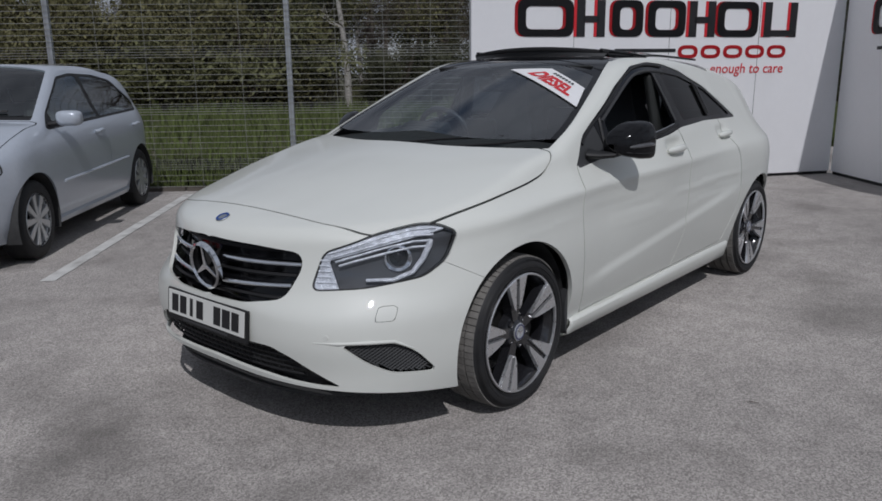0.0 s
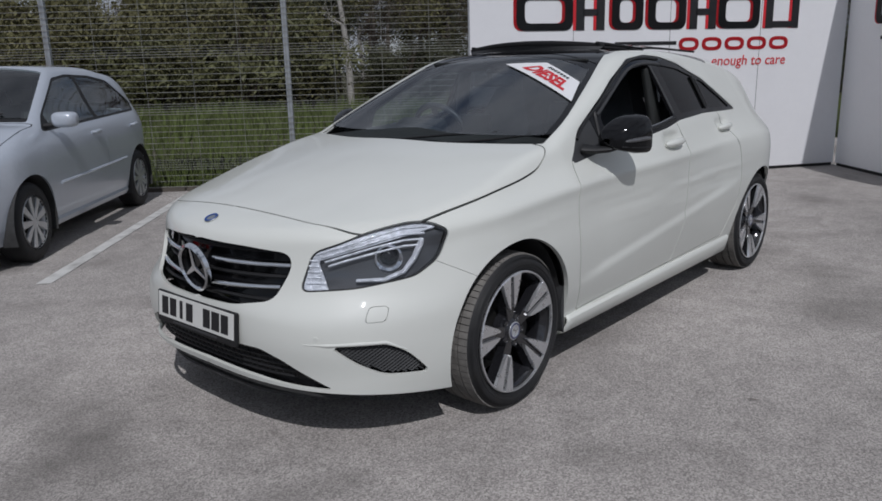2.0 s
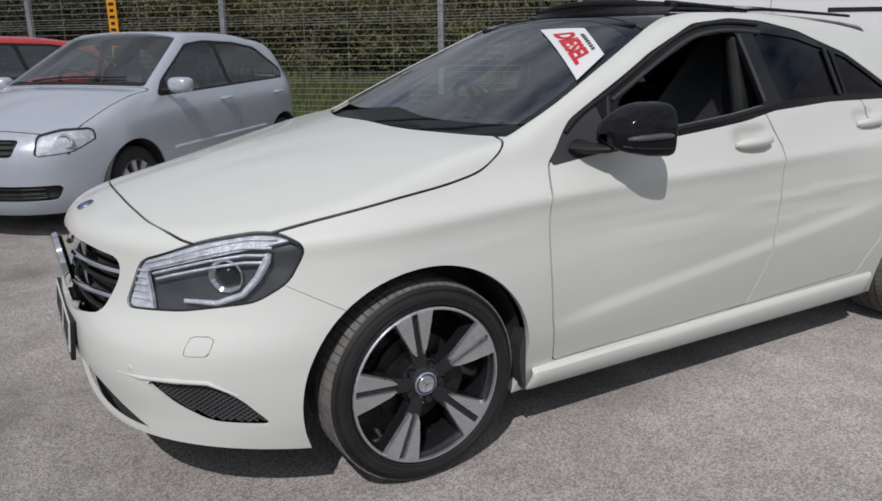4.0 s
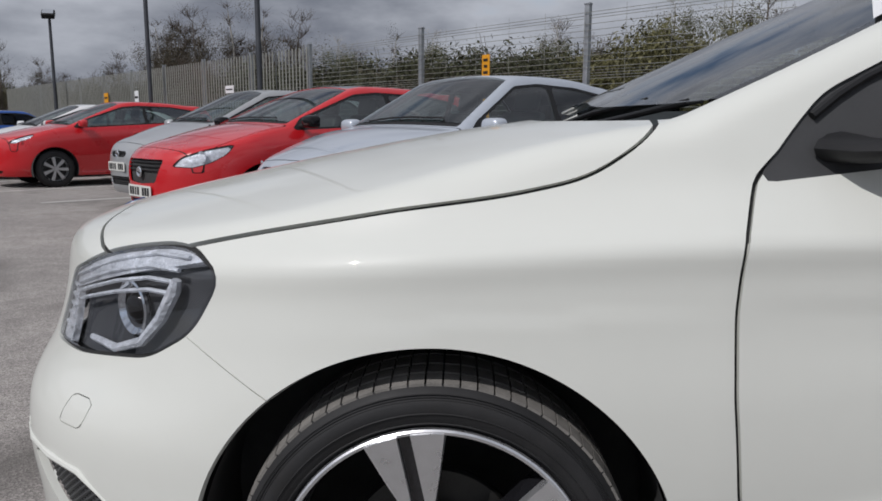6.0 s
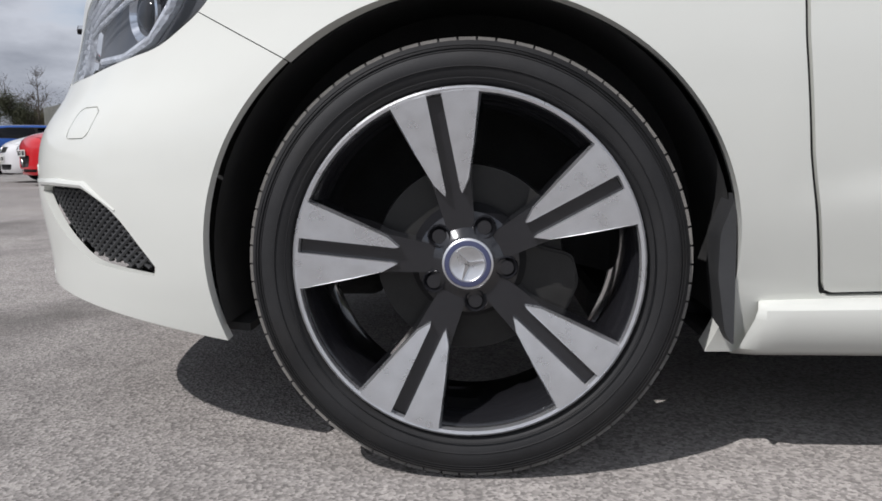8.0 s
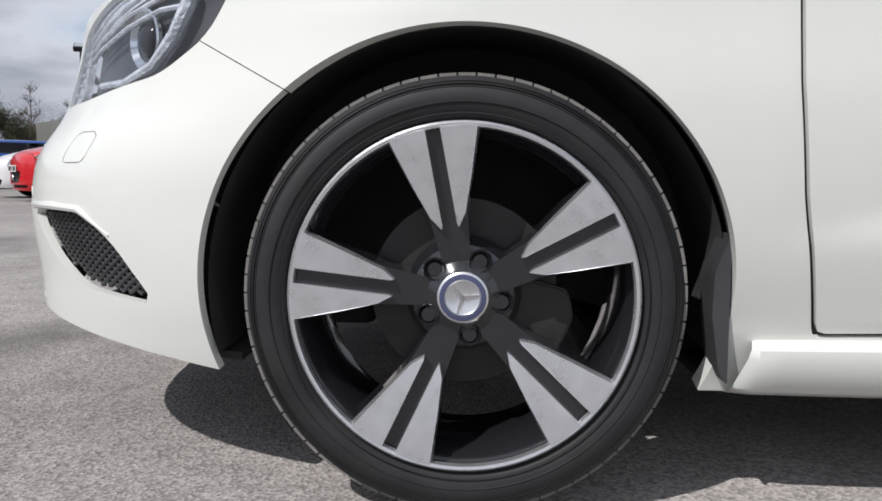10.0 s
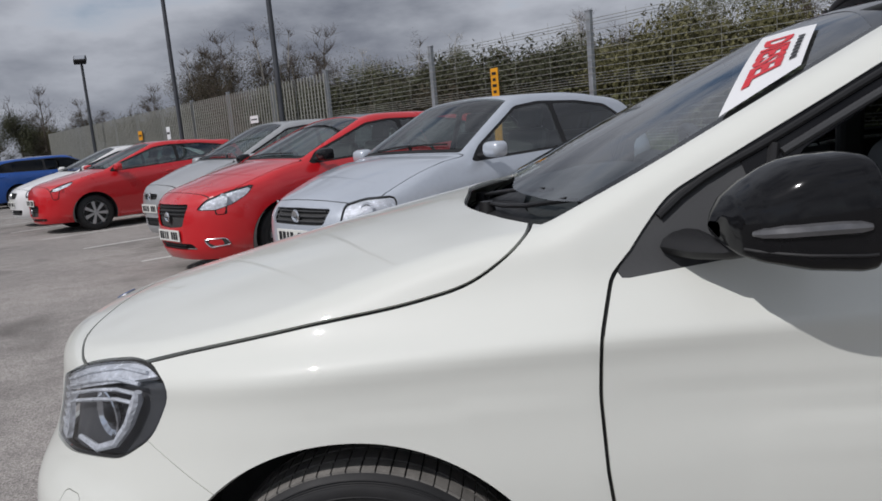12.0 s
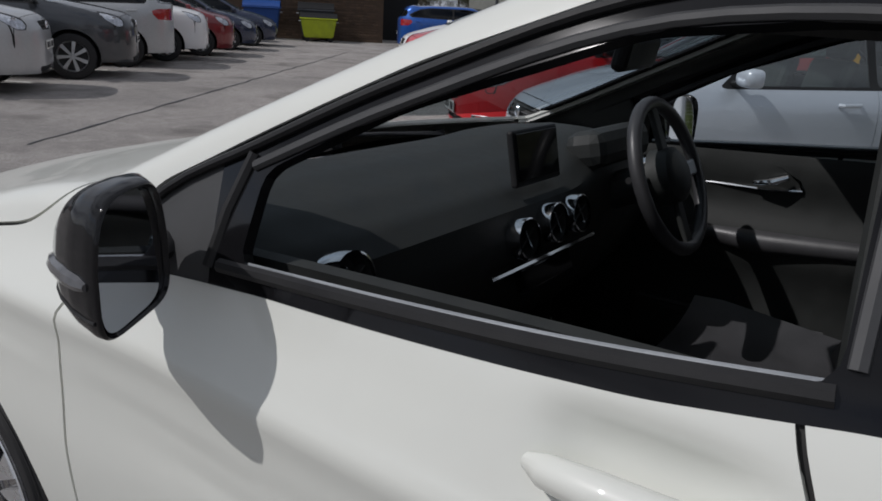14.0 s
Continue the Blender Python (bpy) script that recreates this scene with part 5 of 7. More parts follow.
# ---- the parked cars ----
HEAD = 44.5
def lot(r, s, z=0.0, turn=0.0):
    """A place in the car park: r along the rows, s out of the bays towards the lane; turned from the bays' own heading."""
    c, n = math.cos(radians(HEAD)), math.sin(radians(HEAD))
    return pose(r * n + s * c, -r * c + s * n, z, 0, 0, HEAD + turn)


def shell_of(k):
    """A shell from a car's few main sizes."""
    wb, fo, ro, w, roof, cowl, nose = k["wb"], k["fo"], k["ro"], k["half"], k["roof"], k["cowl_z"], k["nose_z"]
    cx, top = k["cowl_x"], k["top_x"]
    belt, slope = k["belt"], (roof - 0.02 - cowl) / (cx - top)
    low = [(0.15, w - 0.09), (0.3, w - 0.035), (0.5, w - 0.008), (0.7, w), (belt - 0.1, w - 0.012), (belt, w - 0.05), (belt + 0.06, w - 0.085)]
    up = [(roof - 0.12, w - 0.24), (roof + 0.1, w - 0.36)]
    nose_side = [(a, b - 0.004) for a, b in low]
    end = k.get("end_x", -wb - ro * 0.55)
    return dict(
        crease=[(-wb, belt - 0.05 + k.get("rise", 0.06)), (-0.4, belt - 0.06), (0.6, belt - 0.14)], crease_z=belt - 0.05,
        sides=[(-wb, low + up), (-0.9, low + up), (0.3, nose_side + [(roof - 0.12, w - 0.3), (roof + 0.1, w - 0.4)])],
        nose=[(0.12, fo - 0.09), (0.25, fo - 0.015), (0.45, fo), (nose - 0.15, fo - 0.01), (nose, fo - 0.06), (nose + 0.3, fo - 0.12)],
        nose_power=k.get("square", 3.4), tail=ro, axle=-wb - 0.02, bow=0.22,
        hood=[(cx - 0.8, cowl + 0.02), (cx, cowl), (cx * 0.4 + 0.1, cowl - 0.03), (fo * 0.55, nose + 0.6 * (cowl - nose) * 0.75), (fo * 0.86, nose + 0.02), (fo + 0.08, nose - 0.14)],
        screen=(cowl, slope + 0.02, cx),
        roof=[(-wb - ro - 0.2, 0.3), (-wb - ro - 0.01, belt - 0.05), (end - 0.17, belt + 0.12), (end, roof - k.get("drop", 0.13)), (end + 0.45, roof - 0.04), (-wb * 0.65, roof), (top, roof - 0.01), (0.5, roof - 0.05)],
        crown=[(-wb, 0.09), (top, 0.07), (cx, 0.05), (0.5, 0.12)], edge=0.045,
    )


def small_wheel(r, rim_mat, spokes):
    root = new("w")
    rim = r * 0.66
    wheel = part("wheel", lathe([(rim, 0.0), (rim + 0.004, -0.01), (rim * 0.95, -0.03), (rim * 0.9, -0.15)], 32, "y"), rim_mat, root, smooth=True)
    part("tyre", lathe([(rim - 0.004, -0.02), (rim + 0.01, -0.002), (rim + 0.05, 0.004), (r - 0.012, -0.014), (r, -0.035), (r, -0.16), (r - 0.02, -0.18), (rim, -0.18)], 40, "y"), M_RUBBER, wheel, smooth=True)
    part("wheel_back", lathe([(0.0, -0.07), (rim * 0.93, -0.07)], 24, "y"), M_LINER, wheel)
    for k in range(spokes):
        b = prism([(-0.016, 0.03), (0.016, 0.03), (0.03, rim * 0.97), (-0.03, rim * 0.97)], 0.03, pose(0, -0.045, 0, 0, 360 / spokes * k, 0) @ pose(0, 0, 0, 90, 0, 0) @ pose(0, 0, -0.04), 0.004)
        part("spoke", b, rim_mat, wheel)
    part("hub_cap", lathe([(0.0, -0.004), (0.03, -0.006), (0.045, -0.02), (0.05, -0.05)], 20, "y"), rim_mat, wheel, smooth=True)
    return wheel


SMALL = {}
def parked_car(name, label, paint, k, m, group, rim=None, face="hatch", glass=None):
    """A parked car: shell cut into bonnet, doors, glass and lamps, on four wheels."""
    top = thing(name, label, "car", m, group)
    H2 = shell_of(k)
    wb, fo, ro, w, roof, belt, nose = k["wb"], k["fo"], k["ro"], k["half"], k["roof"], k["belt"], k["nose_z"]
    cx, tx, end = k["cowl_x"], k["top_x"], k.get("end_x", -wb - ro * 0.55)
    r = k.get("wheel", 0.30)
    glass = glass or M_CARGLASS
    sh = Sheet(H2, step=k.get("step", 0.035), low=0.2)
    f2 = sh.faces
    _, f2 = sh.split(f2, lambda x, y, z: z - k.get("clear", 0.19))
    for ax in (0.0, -wb):
        _, f2 = sh.split(f2, lambda x, y, z: np.where(y > 0.4, np.hypot(x - ax, z - r) - r - 0.055, 1.0))
    pillar = line_x([(tx - 0.1, w - 0.315), (tx, w - 0.29), (cx, w - 0.13)])
    foot = lambda y: cx - 0.03 - 0.24 * y * y
    scr2, f2 = sh.split(f2, lambda x, y, z: np.maximum.reduce([x - foot(y), y - pillar(x), tx - 0.06 + 0.12 * y * y - x, cx * 0 + 0.8 - z]))
    cowl2, scr2 = sh.split(scr2, lambda x, y, z: foot(y) - 0.06 - x)
    hl = k.get("lamp", [(-0.10, nose - 0.16), (-0.06, nose - 0.03), (0.12, nose + 0.035), (0.26, nose + 0.05), (0.22, nose - 0.06), (0.05, nose - 0.17)])
    dg = lambda x, y: (y - (x - fo + 0.87)) / math.sqrt(2)
    lamp2, f2, band2 = sh.panel(f2, lambda x, y, z: np.where(x > 0.2, inside(rounded(hl, 0.03), dg(x, y), z), 1.0), 0.004)
    hood2, f2, band = sh.panel(f2, lambda x, y, z: np.maximum.reduce([x - (fo * 0.86 - 0.25 * y * y), foot(y) + 0.015 - x, y - (w - 0.115 - 0.05 * np.clip(x / fo, 0, 1)), 0.6 - z]), 0.004)
    b0 = belt + 0.02
    rise = k.get("rise", 0.06)
    ry = end + 0.02
    win = [(cx - 0.16, b0 - 0.01), (cx - 0.30, b0 + 0.11), (tx - 0.05, roof - 0.115), (tx - 0.35, roof - 0.085), (end + 0.75, roof - 0.10), (end + 0.38, roof - 0.15), (ry - 0.02, b0 + rise + 0.08), (ry + 0.05, b0 + rise)]
    dlo2, f2 = sh.split(f2, lambda x, y, z: np.where(y > 0.3, inside(rounded(win, 0.04), x, z), 1.0))
    B = (cx - 0.16 + end) / 2 - 0.02
    glass_f, dlo2 = sh.split(dlo2, lambda x, y, z: np.maximum(inside(rounded(win, 0.04), x, z) + 0.022, np.abs(x - (cx - 0.33 + B) / 2) - abs(cx - 0.33 - B) / 2 + 0.03))
    glass_r, dlo2 = sh.split(dlo2, lambda x, y, z: np.maximum(inside(rounded(win, 0.04), x, z) + 0.022, x - B + 0.03))
    gr = k.get("grille", [(-0.2, nose - 0.05), (0.36, nose - 0.06), (0.32, nose - 0.17), (-0.2, nose - 0.18)])
    grille2, f2 = sh.split(f2, lambda x, y, z: np.where(x > 0.3, inside(rounded(gr, 0.03), y, z), 1.0))
    lo = k.get("intake", [(-0.2, 0.36), (0.5, 0.36), (0.44, 0.25), (-0.2, 0.25)])
    intake2, f2 = sh.split(f2, lambda x, y, z: np.where(x > 0.3, inside(rounded(lo, 0.03), y, z), 1.0))
    D1, D2 = -0.42, B - 0.02
    _, f2, seam1 = sh.panel(f2, lambda x, y, z: np.where((y > 0.4) & (z < belt + 0.12) & (z > 0.3) & (x < D1 + 0.1) & (x > D2 - 0.7), np.minimum(np.abs(x - D1), np.abs(x - D2)), 1.0), 0.004) if k.get("seams", True) else (None, f2, [])
    tl = k.get("tail_lamp", [(-wb - ro * 0.55, belt - 0.02), (-wb - ro - 0.3, belt + 0.02), (-wb - ro - 0.3, belt - 0.22), (-wb - ro * 0.7, belt - 0.2)])
    tail2, f2 = sh.split(f2, lambda x, y, z: np.where(y > 0.36, inside(rounded(tl, 0.03), x, z), 1.0))
    back2, f2 = sh.split(f2, lambda x, y, z: np.maximum.reduce([x - end + 0.02, belt + 0.08 - z, z - roof + 0.2, y - w + 0.26]))
    roof2, f2 = sh.split(f2, lambda x, y, z: np.maximum.reduce([x - tx + 0.06, end + 0.1 - x, y - w + 0.33, roof - 0.3 - z]))
    sh.solid("body", f2, paint, top, (1, -1), 0.015, both=True, lining=M_TRIM)
    sh.solid("bonnet", hood2, paint, top, (1, -1), 0.01, both=True)
    sh.solid("roof", roof2, k.get("roof_mat", paint), top, (1, -1), 0.0, both=True, lining=M_TRIM)
    sh.solid("panel_gap", band + band2 + seam1, M_SEAM, top, (1, -1), 0.0, 0.006, both=True)
    sh.solid("windscreen", scr2, glass, top, (1, -1), 0.0, 0.004, both=True)[0].visible_shadow = False
    sh.solid("scuttle_panel", cowl2, M_PLASTIC, top, (1, -1), 0.0, 0.01, both=True)
    for o in sh.solid("side_window", glass_f, glass, top, (1, -1), 0.0, 0.006) + sh.solid("side_window", glass_r, glass, top, (1, -1), 0.0, 0.006) + sh.solid("rear_window", back2, M_TINT, top, (1, -1), 0.0, 0.004, both=True):
        o.visible_shadow = False
    sh.solid("window_frame", dlo2, M_PLASTIC, top, (1, -1), 0.02, 0.003)
    lamps2 = sh.solid("headlamp", lamp2, M_LAMPCLEAR, top, (1, -1), 0.0, 0.014, label="clear headlamp")
    for n2, s2 in enumerate((1, -1)):
        sh.solid("lamp_lens", lamp2, M_LENS, lamps2[n2], (s2,), 0.0, 0.001)[0].visible_shadow = False
        c = Vector(many_on(H2, "corner", [(sum(p[0] for p in hl) / len(hl) - (fo - 0.87) / math.sqrt(2), nose - 0.055)], -0.028)[0])
        b = lathe([(0.0, 0.0), (0.03, 0.006), (0.045, 0.02), (0.05, 0.032)], 20, "x", Matrix.Translation((c.x, s2 * c.y, c.z)) @ pose(0, 0, 0, 0, 0, s2 * 25))
        part("lamp_bowl", b, M_CHROME, lamps2[n2], smooth=True)
    back_g = sh.solid("grille", grille2, M_LINER, top, (1, -1), 0.0, 0.03, both=True)
    for j in range(3):
        z = gr[0][1] - 0.03 - 0.036 * j
        part("grille_bar", tube(many_on(H2, "front", [(y, z) for y in np.linspace(-gr[1][0] + 0.05, gr[1][0] - 0.05, 9)], -0.012), 0.007, 6), k.get("bar_mat", M_PLASTIC), back_g[0])
    p = on_front(H2, 0, (gr[0][1] + gr[-1][1]) / 2, 0.004)
    part("emblem", lathe([(0.0, 0.004), (0.034, 0.006), (0.042, 0.012), (0.05, 0.0)], 24, "x", Matrix.Translation(p)), M_CHROME, top, "round chrome emblem", smooth=True)
    low_i = sh.solid("lower_intake", intake2, M_LINER, top, (1, -1), 0.0, 0.04, both=True)
    for j in range(3):
        z = lo[0][1] - 0.025 - 0.03 * j
        part("intake_bar", tube(many_on(H2, "front", [(y, z) for y in np.linspace(-lo[1][0] + 0.1, lo[1][0] - 0.1, 9)], -0.015), 0.006, 6), M_PLASTIC, low_i[0])
    if k.get("fog"):
        shift = (fo - 0.87) / math.sqrt(2)
        for s2 in (1, -1):
            loop = many_on(H2, "corner", [(q - shift, z) for q, z in rounded(k["fog"], 0.03)], 0.004)
            b = tube([Vector((q.x, s2 * q.y, q.z)) for q in loop + loop[:1]], 0.0055, 6)
            ring2 = part("fog_surround", b, M_CHROME, top, "chrome fog lamp surround", smooth=True)
            b = bmesh.new()
            b.faces.new([b.verts.new((q.x * 1.002, s2 * q.y * 1.002, q.z)) for q in loop])
            part("fog_recess", b, M_LINER, ring2)
    sh.solid("tail_lamp", tail2, M_TAILRED, top, (1, -1), 0.01, 0.001)
    # plates, written as bars
    for px, turn in ((on_front(H2, 0, k.get("plate_z", 0.47), 0.008).x, 0), (-wb - ro - 0.0, 180)):
        pm = Matrix.Translation((px, 0, k.get("plate_z", 0.47))) @ pose(0, 0, 0, 0, 0, turn) @ pose(0, 0, 0, 90, 0, 90)
        plate2 = part("number_plate", box((0.52, 0.112, 0.008), pm, 0.003), M_PLATE, top, "plain white number plate")
        for j, wide in enumerate((0.045, 0.045, 0.03, 0.045, 0, 0.045, 0.045, 0.045)):
            if wide:
                part("plate_bar", box((wide, 0.075, 0.002), pm @ pose(-0.205 + 0.058 * j, 0, 0.005), 0.0004, 1), M_INK, plate2)
    for s2 in (1, -1):
        mir_mat = k.get("mirror", paint)
        y0 = w - 0.06
        b = bmesh.new()
        bmesh.ops.create_uvsphere(b, u_segments=18, v_segments=10, radius=1.0)
        for v in b.verts:
            v.co = Vector([math.copysign(abs(q) ** e, q) for q, e in zip(v.co, (0.8, 0.55, 0.6))])
            v.co.x = min(v.co.x, 0.9) if v.co.x > 0 else max(v.co.x, -0.35)
        b.transform(pose(cx - 0.31, s2 * (w + 0.065), belt + 0.095) @ Matrix.Diagonal((0.085, 0.098, 0.062, 1)))
        md = part("door_mirror", b, mir_mat, top, smooth=True)
        part("mirror_arm", tube([(cx - 0.27, s2 * (y0 - 0.03), belt + 0.05), (cx - 0.28, s2 * (w + 0.02), belt + 0.06)], 0.022, 8), M_PLASTIC, md, smooth=True)
        for x in ((D2 + 0.22), (end + 0.30)):
            pts = many_on(H2, "side", [(x + 0.08, belt - 0.06), (x + 0.06, belt - 0.06), (x - 0.06, belt - 0.055), (x - 0.08, belt - 0.055)], [0.004, 0.03, 0.03, 0.004])
            part("door_handle", tube([Vector((q.x, s2 * q.y, q.z)) for q in pts], 0.014, 8), paint, top, smooth=True)
        if k.get("rub"):
            pts = many_on(H2, "side", [(x, 0.52 + 0.02 * (-x)) for x in np.linspace(D1 - 0.05, -wb + r + 0.12, 7)], 0.004)
            part("rubbing_strip", tube([Vector((q.x, s2 * q.y, q.z)) for q in pts], 0.012, 8), paint, top, smooth=True)
        pts = many_on(H2, "side", [(x, 0.24) for x in np.linspace(-r - 0.1, -wb + r + 0.1, 6)], 0.0)
        part("sill", tube([Vector((q.x, s2 * (q.y - 0.01), q.z)) for q in pts], 0.03, 8), paint if k.get("painted_sill", True) else M_PLASTIC, top, smooth=True)
        part("wiper", tube([on_top(H2, foot(yy * yy) - 0.06 - 0.05 * (yy + 0.5), yy * 0.8, 0.012) for yy in ((-0.45, -0.1, 0.2) if s2 > 0 else (0.05, 0.35, 0.6))], 0.008, 6), M_PLASTIC, top)
        seat2 = part("front_seat", block(box((0.12, 0.46, 0.62), pose(-1.45 * wb / 2.5, s2 * 0.35, 0.85, 0, -14, 0), 0.05), (0.09, 0.26, 0.18), pose(-1.56 * wb / 2.5, s2 * 0.35, 1.24, 0, -14, 0), 0.03), M_TRIM, top)
        for ax in (0.0, -wb):
            key = (r, (rim or M_RIMSILVER).name, k.get("spokes", 7))
            if key not in SMALL:
                SMALL[key] = small_wheel(r, rim or M_RIMSILVER, k.get("spokes", 7))
            place_wheel(SMALL[key], top, pose(ax, s2 * (w - 0.03), r, 0, 17 * ax + 9 * s2, 0 if s2 > 0 else 180))
            part("arch_liner", lathe([(r + 0.05, s2 * (w - 0.02)), (r + 0.06, s2 * 0.5), (0.05, s2 * 0.5)], 24, "y", Matrix.Translation((ax, 0, r)), -20, 200), M_LINER, top, smooth=True)
    part("dashboard", box((0.5, 2 * w - 0.35, 0.25), pose(cx - 0.32, 0, belt - 0.08), 0.06), M_TRIM, top)
    st_y = -0.36
    sm = pose(cx - 0.62, st_y, belt + 0.06, 0, -64, 0)
    part("steering_wheel", tube([sm @ Vector((0.18 * math.cos(a), 0.18 * math.sin(a), 0)) for a in np.linspace(0, 2 * math.pi, 20)], 0.016, 6), M_TRIM, top, smooth=True)
    part("rear_seat", box((0.14, 2 * w - 0.5, 0.5), pose(-wb + 0.2, 0, 0.85, 0, -14, 0), 0.05), M_TRIM, top)
    part("cabin_floor", box((wb - 2 * r + 1.1, 2 * w - 0.42, 0.3), pose(-wb / 2 - 0.1, 0, 0.37), 0.06), M_LINER, top)
    part("engine_bay", box((fo * 0.6 + 0.2, 1.0, 0.36), pose(fo * 0.28, 0, 0.42), 0.05), M_LINER, top)
    return top


SUPERMINI = dict(wb=2.46, fo=0.80, ro=0.64, half=0.825, roof=1.465, cowl_x=-0.22, cowl_z=1.02, top_x=-1.02, belt=0.93, nose_z=0.755, rise=0.05, wheel=0.30)
ROW = "cars parked in bays along the fence"
parked_car("silver_hatchback", "silver five-door hatchback with clear round headlamps", M_SILVER, dict(SUPERMINI, wb=2.44, fo=0.78, ro=0.55, end_x=-2.62, drop=0.17, step=0.028, rub=True, square=3.6,
    lamp=[(-0.20, 0.60), (-0.16, 0.74), (0.0, 0.775), (0.20, 0.775), (0.225, 0.70), (0.05, 0.62)], grille=[(-0.2, 0.725), (0.40, 0.715), (0.37, 0.60), (-0.2, 0.595)], intake=[(-0.2, 0.40), (0.64, 0.40), (0.60, 0.29), (-0.2, 0.29)],
    bar_mat=M_GREYPLASTIC, plate_z=0.505, spokes=9), lot(3.36, -2.32), ROW)
parked_car("red_hatchback", "bright red three-door hatchback with black grille and mirrors", M_RED, dict(SUPERMINI, wb=2.51, fo=0.88, ro=0.65, half=0.845, roof=1.47, cowl_x=-0.15, cowl_z=1.05, top_x=-1.12, belt=0.97, nose_z=0.80, rise=0.10, wheel=0.315, step=0.03, mirror=M_GLOSSBLACK, square=3.0, roof_mat=M_DARKGREY,
    fog=[(-0.16, 0.37), (0.06, 0.375), (0.10, 0.31), (-0.10, 0.29)], lamp=[(-0.20, 0.655), (-0.10, 0.74), (0.12, 0.81), (0.35, 0.855), (0.29, 0.765), (0.16, 0.69), (0.0, 0.645)], grille=[(-0.2, 0.715), (0.40, 0.715), (0.30, 0.50), (-0.2, 0.47)], intake=[(-0.2, 0.34), (0.40, 0.335), (0.46, 0.27), (-0.2, 0.27)], plate_z=0.41, spokes=5, clear=0.17), lot(5.75, -2.35), ROW)
parked_car("silver_city_car", "dull silver small hatchback with a rounded nose", M_GREYSILVER, dict(SUPERMINI, wb=2.46, fo=0.76, ro=0.56, roof=1.53, half=0.83, cowl_x=-0.05, cowl_z=1.06, top_x=-1.0, nose_z=0.80, belt=0.96, rise=0.08, step=0.045, square=2.7,
    lamp=[(-0.12, 0.68), (-0.05, 0.77), (0.15, 0.87), (0.27, 0.90), (0.22, 0.80), (0.05, 0.70)], grille=[(-0.2, 0.72), (0.25, 0.71), (0.22, 0.64), (-0.2, 0.635)], intake=[(-0.2, 0.40), (0.45, 0.40), (0.42, 0.29), (-0.2, 0.29)], plate_z=0.52), lot(8.3, -2.95), ROW)
parked_car("red_hatchback", "bright red five-door hatchback with chrome window line", M_RED, dict(SUPERMINI, wb=2.49, fo=0.83, ro=0.63, half=0.84, roof=1.47, cowl_x=-0.15, cowl_z=1.04, top_x=-1.15, belt=0.97, nose_z=0.82, rise=0.13, wheel=0.31, step=0.04, square=2.8,
    lamp=[(-0.08, 0.74), (0.0, 0.79), (0.2, 0.865), (0.33, 0.895), (0.25, 0.81), (0.05, 0.735)], grille=[(-0.2, 0.52), (0.36, 0.52), (0.30, 0.33), (-0.2, 0.30)], intake=[(-0.2, 0.29), (0.50, 0.29), (0.44, 0.235), (-0.2, 0.235)], plate_z=0.56), lot(13.0, -2.6), ROW)
parked_car("white_hatchback", "white five-door hatchback parked nose out", M_PLAINWHITE, dict(SUPERMINI, wb=2.55, fo=0.86, ro=0.7, half=0.85, roof=1.47, cowl_x=-0.1, top_x=-1.1, belt=0.97, step=0.05), lot(15.5, -2.8), ROW)
parked_car("blue_estate_car", "metallic blue estate car parked tail out", M_BLUE, dict(SUPERMINI, wb=2.76, fo=0.8, ro=0.95, half=0.88, roof=1.49, cowl_x=-0.25, top_x=-1.15, belt=1.0, nose_z=0.85, end_x=-3.45, wheel=0.33, step=0.05, drop=0.1), lot(24.6, -6.5, 0, 180), ROW, glass=M_TINT)
parked_car("grey_hatchback", "dark grey hatchback at the end of the row", M_DARKGREY, dict(SUPERMINI, step=0.06, roof=1.5), lot(27.0, -3.8), ROW, glass=M_TINT)
# the facing row across the lane
OPP = "cars parked across the lane"
SUV = dict(SUPERMINI, wb=2.7, fo=0.9, ro=0.85, half=0.91, roof=1.68, cowl_x=-0.2, cowl_z=1.18, top_x=-1.1, belt=1.08, nose_z=0.98, wheel=0.35, clear=0.27, step=0.05, painted_sill=False, plate_z=0.62, square=3.6)
def opposite(r, front, turn=180.0):
    """A place across the lane, nose to the lane."""
    return lot(r, front, 0, turn + 9)


parked_car("silver_suv", "light silver sport utility vehicle with dark lower trim", M_GREYSILVER, SUV, opposite(8.9, 4.35), OPP, glass=M_TINT)
parked_car("grey_crossover", "dark grey crossover with rounded wings", M_DARKGREY, dict(SUV, wb=2.53, roof=1.57, half=0.88), opposite(11.35, 3.75), OPP, glass=M_TINT)
parked_car("silver_suv", "silver sport utility vehicle parked tail to the lane", M_GREYSILVER, dict(SUV, wb=2.65, roof=1.62), opposite(13.5, 6.2, 0), OPP, glass=M_TINT)
parked_car("white_suv", "white compact sport utility vehicle with black trim", M_PLAINWHITE, dict(SUV, wb=2.6, roof=1.6, half=0.89), opposite(15.65, 3.2), OPP, glass=M_TINT)
parked_car("dark_red_hatchback", "dark red hatchback with silver alloy wheels", M_DARKRED, dict(SUPERMINI, wb=2.7, half=0.88, roof=1.55, cowl_x=0.05, cowl_z=1.08, nose_z=0.88, belt=1.0, wheel=0.32, step=0.05), opposite(17.6, 2.75), OPP, glass=M_TINT)
parked_car("navy_hatchback", "dark navy hatchback with tinted glass", M_NAVY, dict(SUPERMINI, step=0.06, roof=1.5), opposite(20.2, 2.4), OPP, glass=M_TINT)
parked_car("navy_hatchback", "dark navy hatchback with tinted glass", M_NAVY, dict(SUPERMINI, step=0.06, roof=1.48), opposite(22.7, 2.0), OPP, glass=M_TINT)
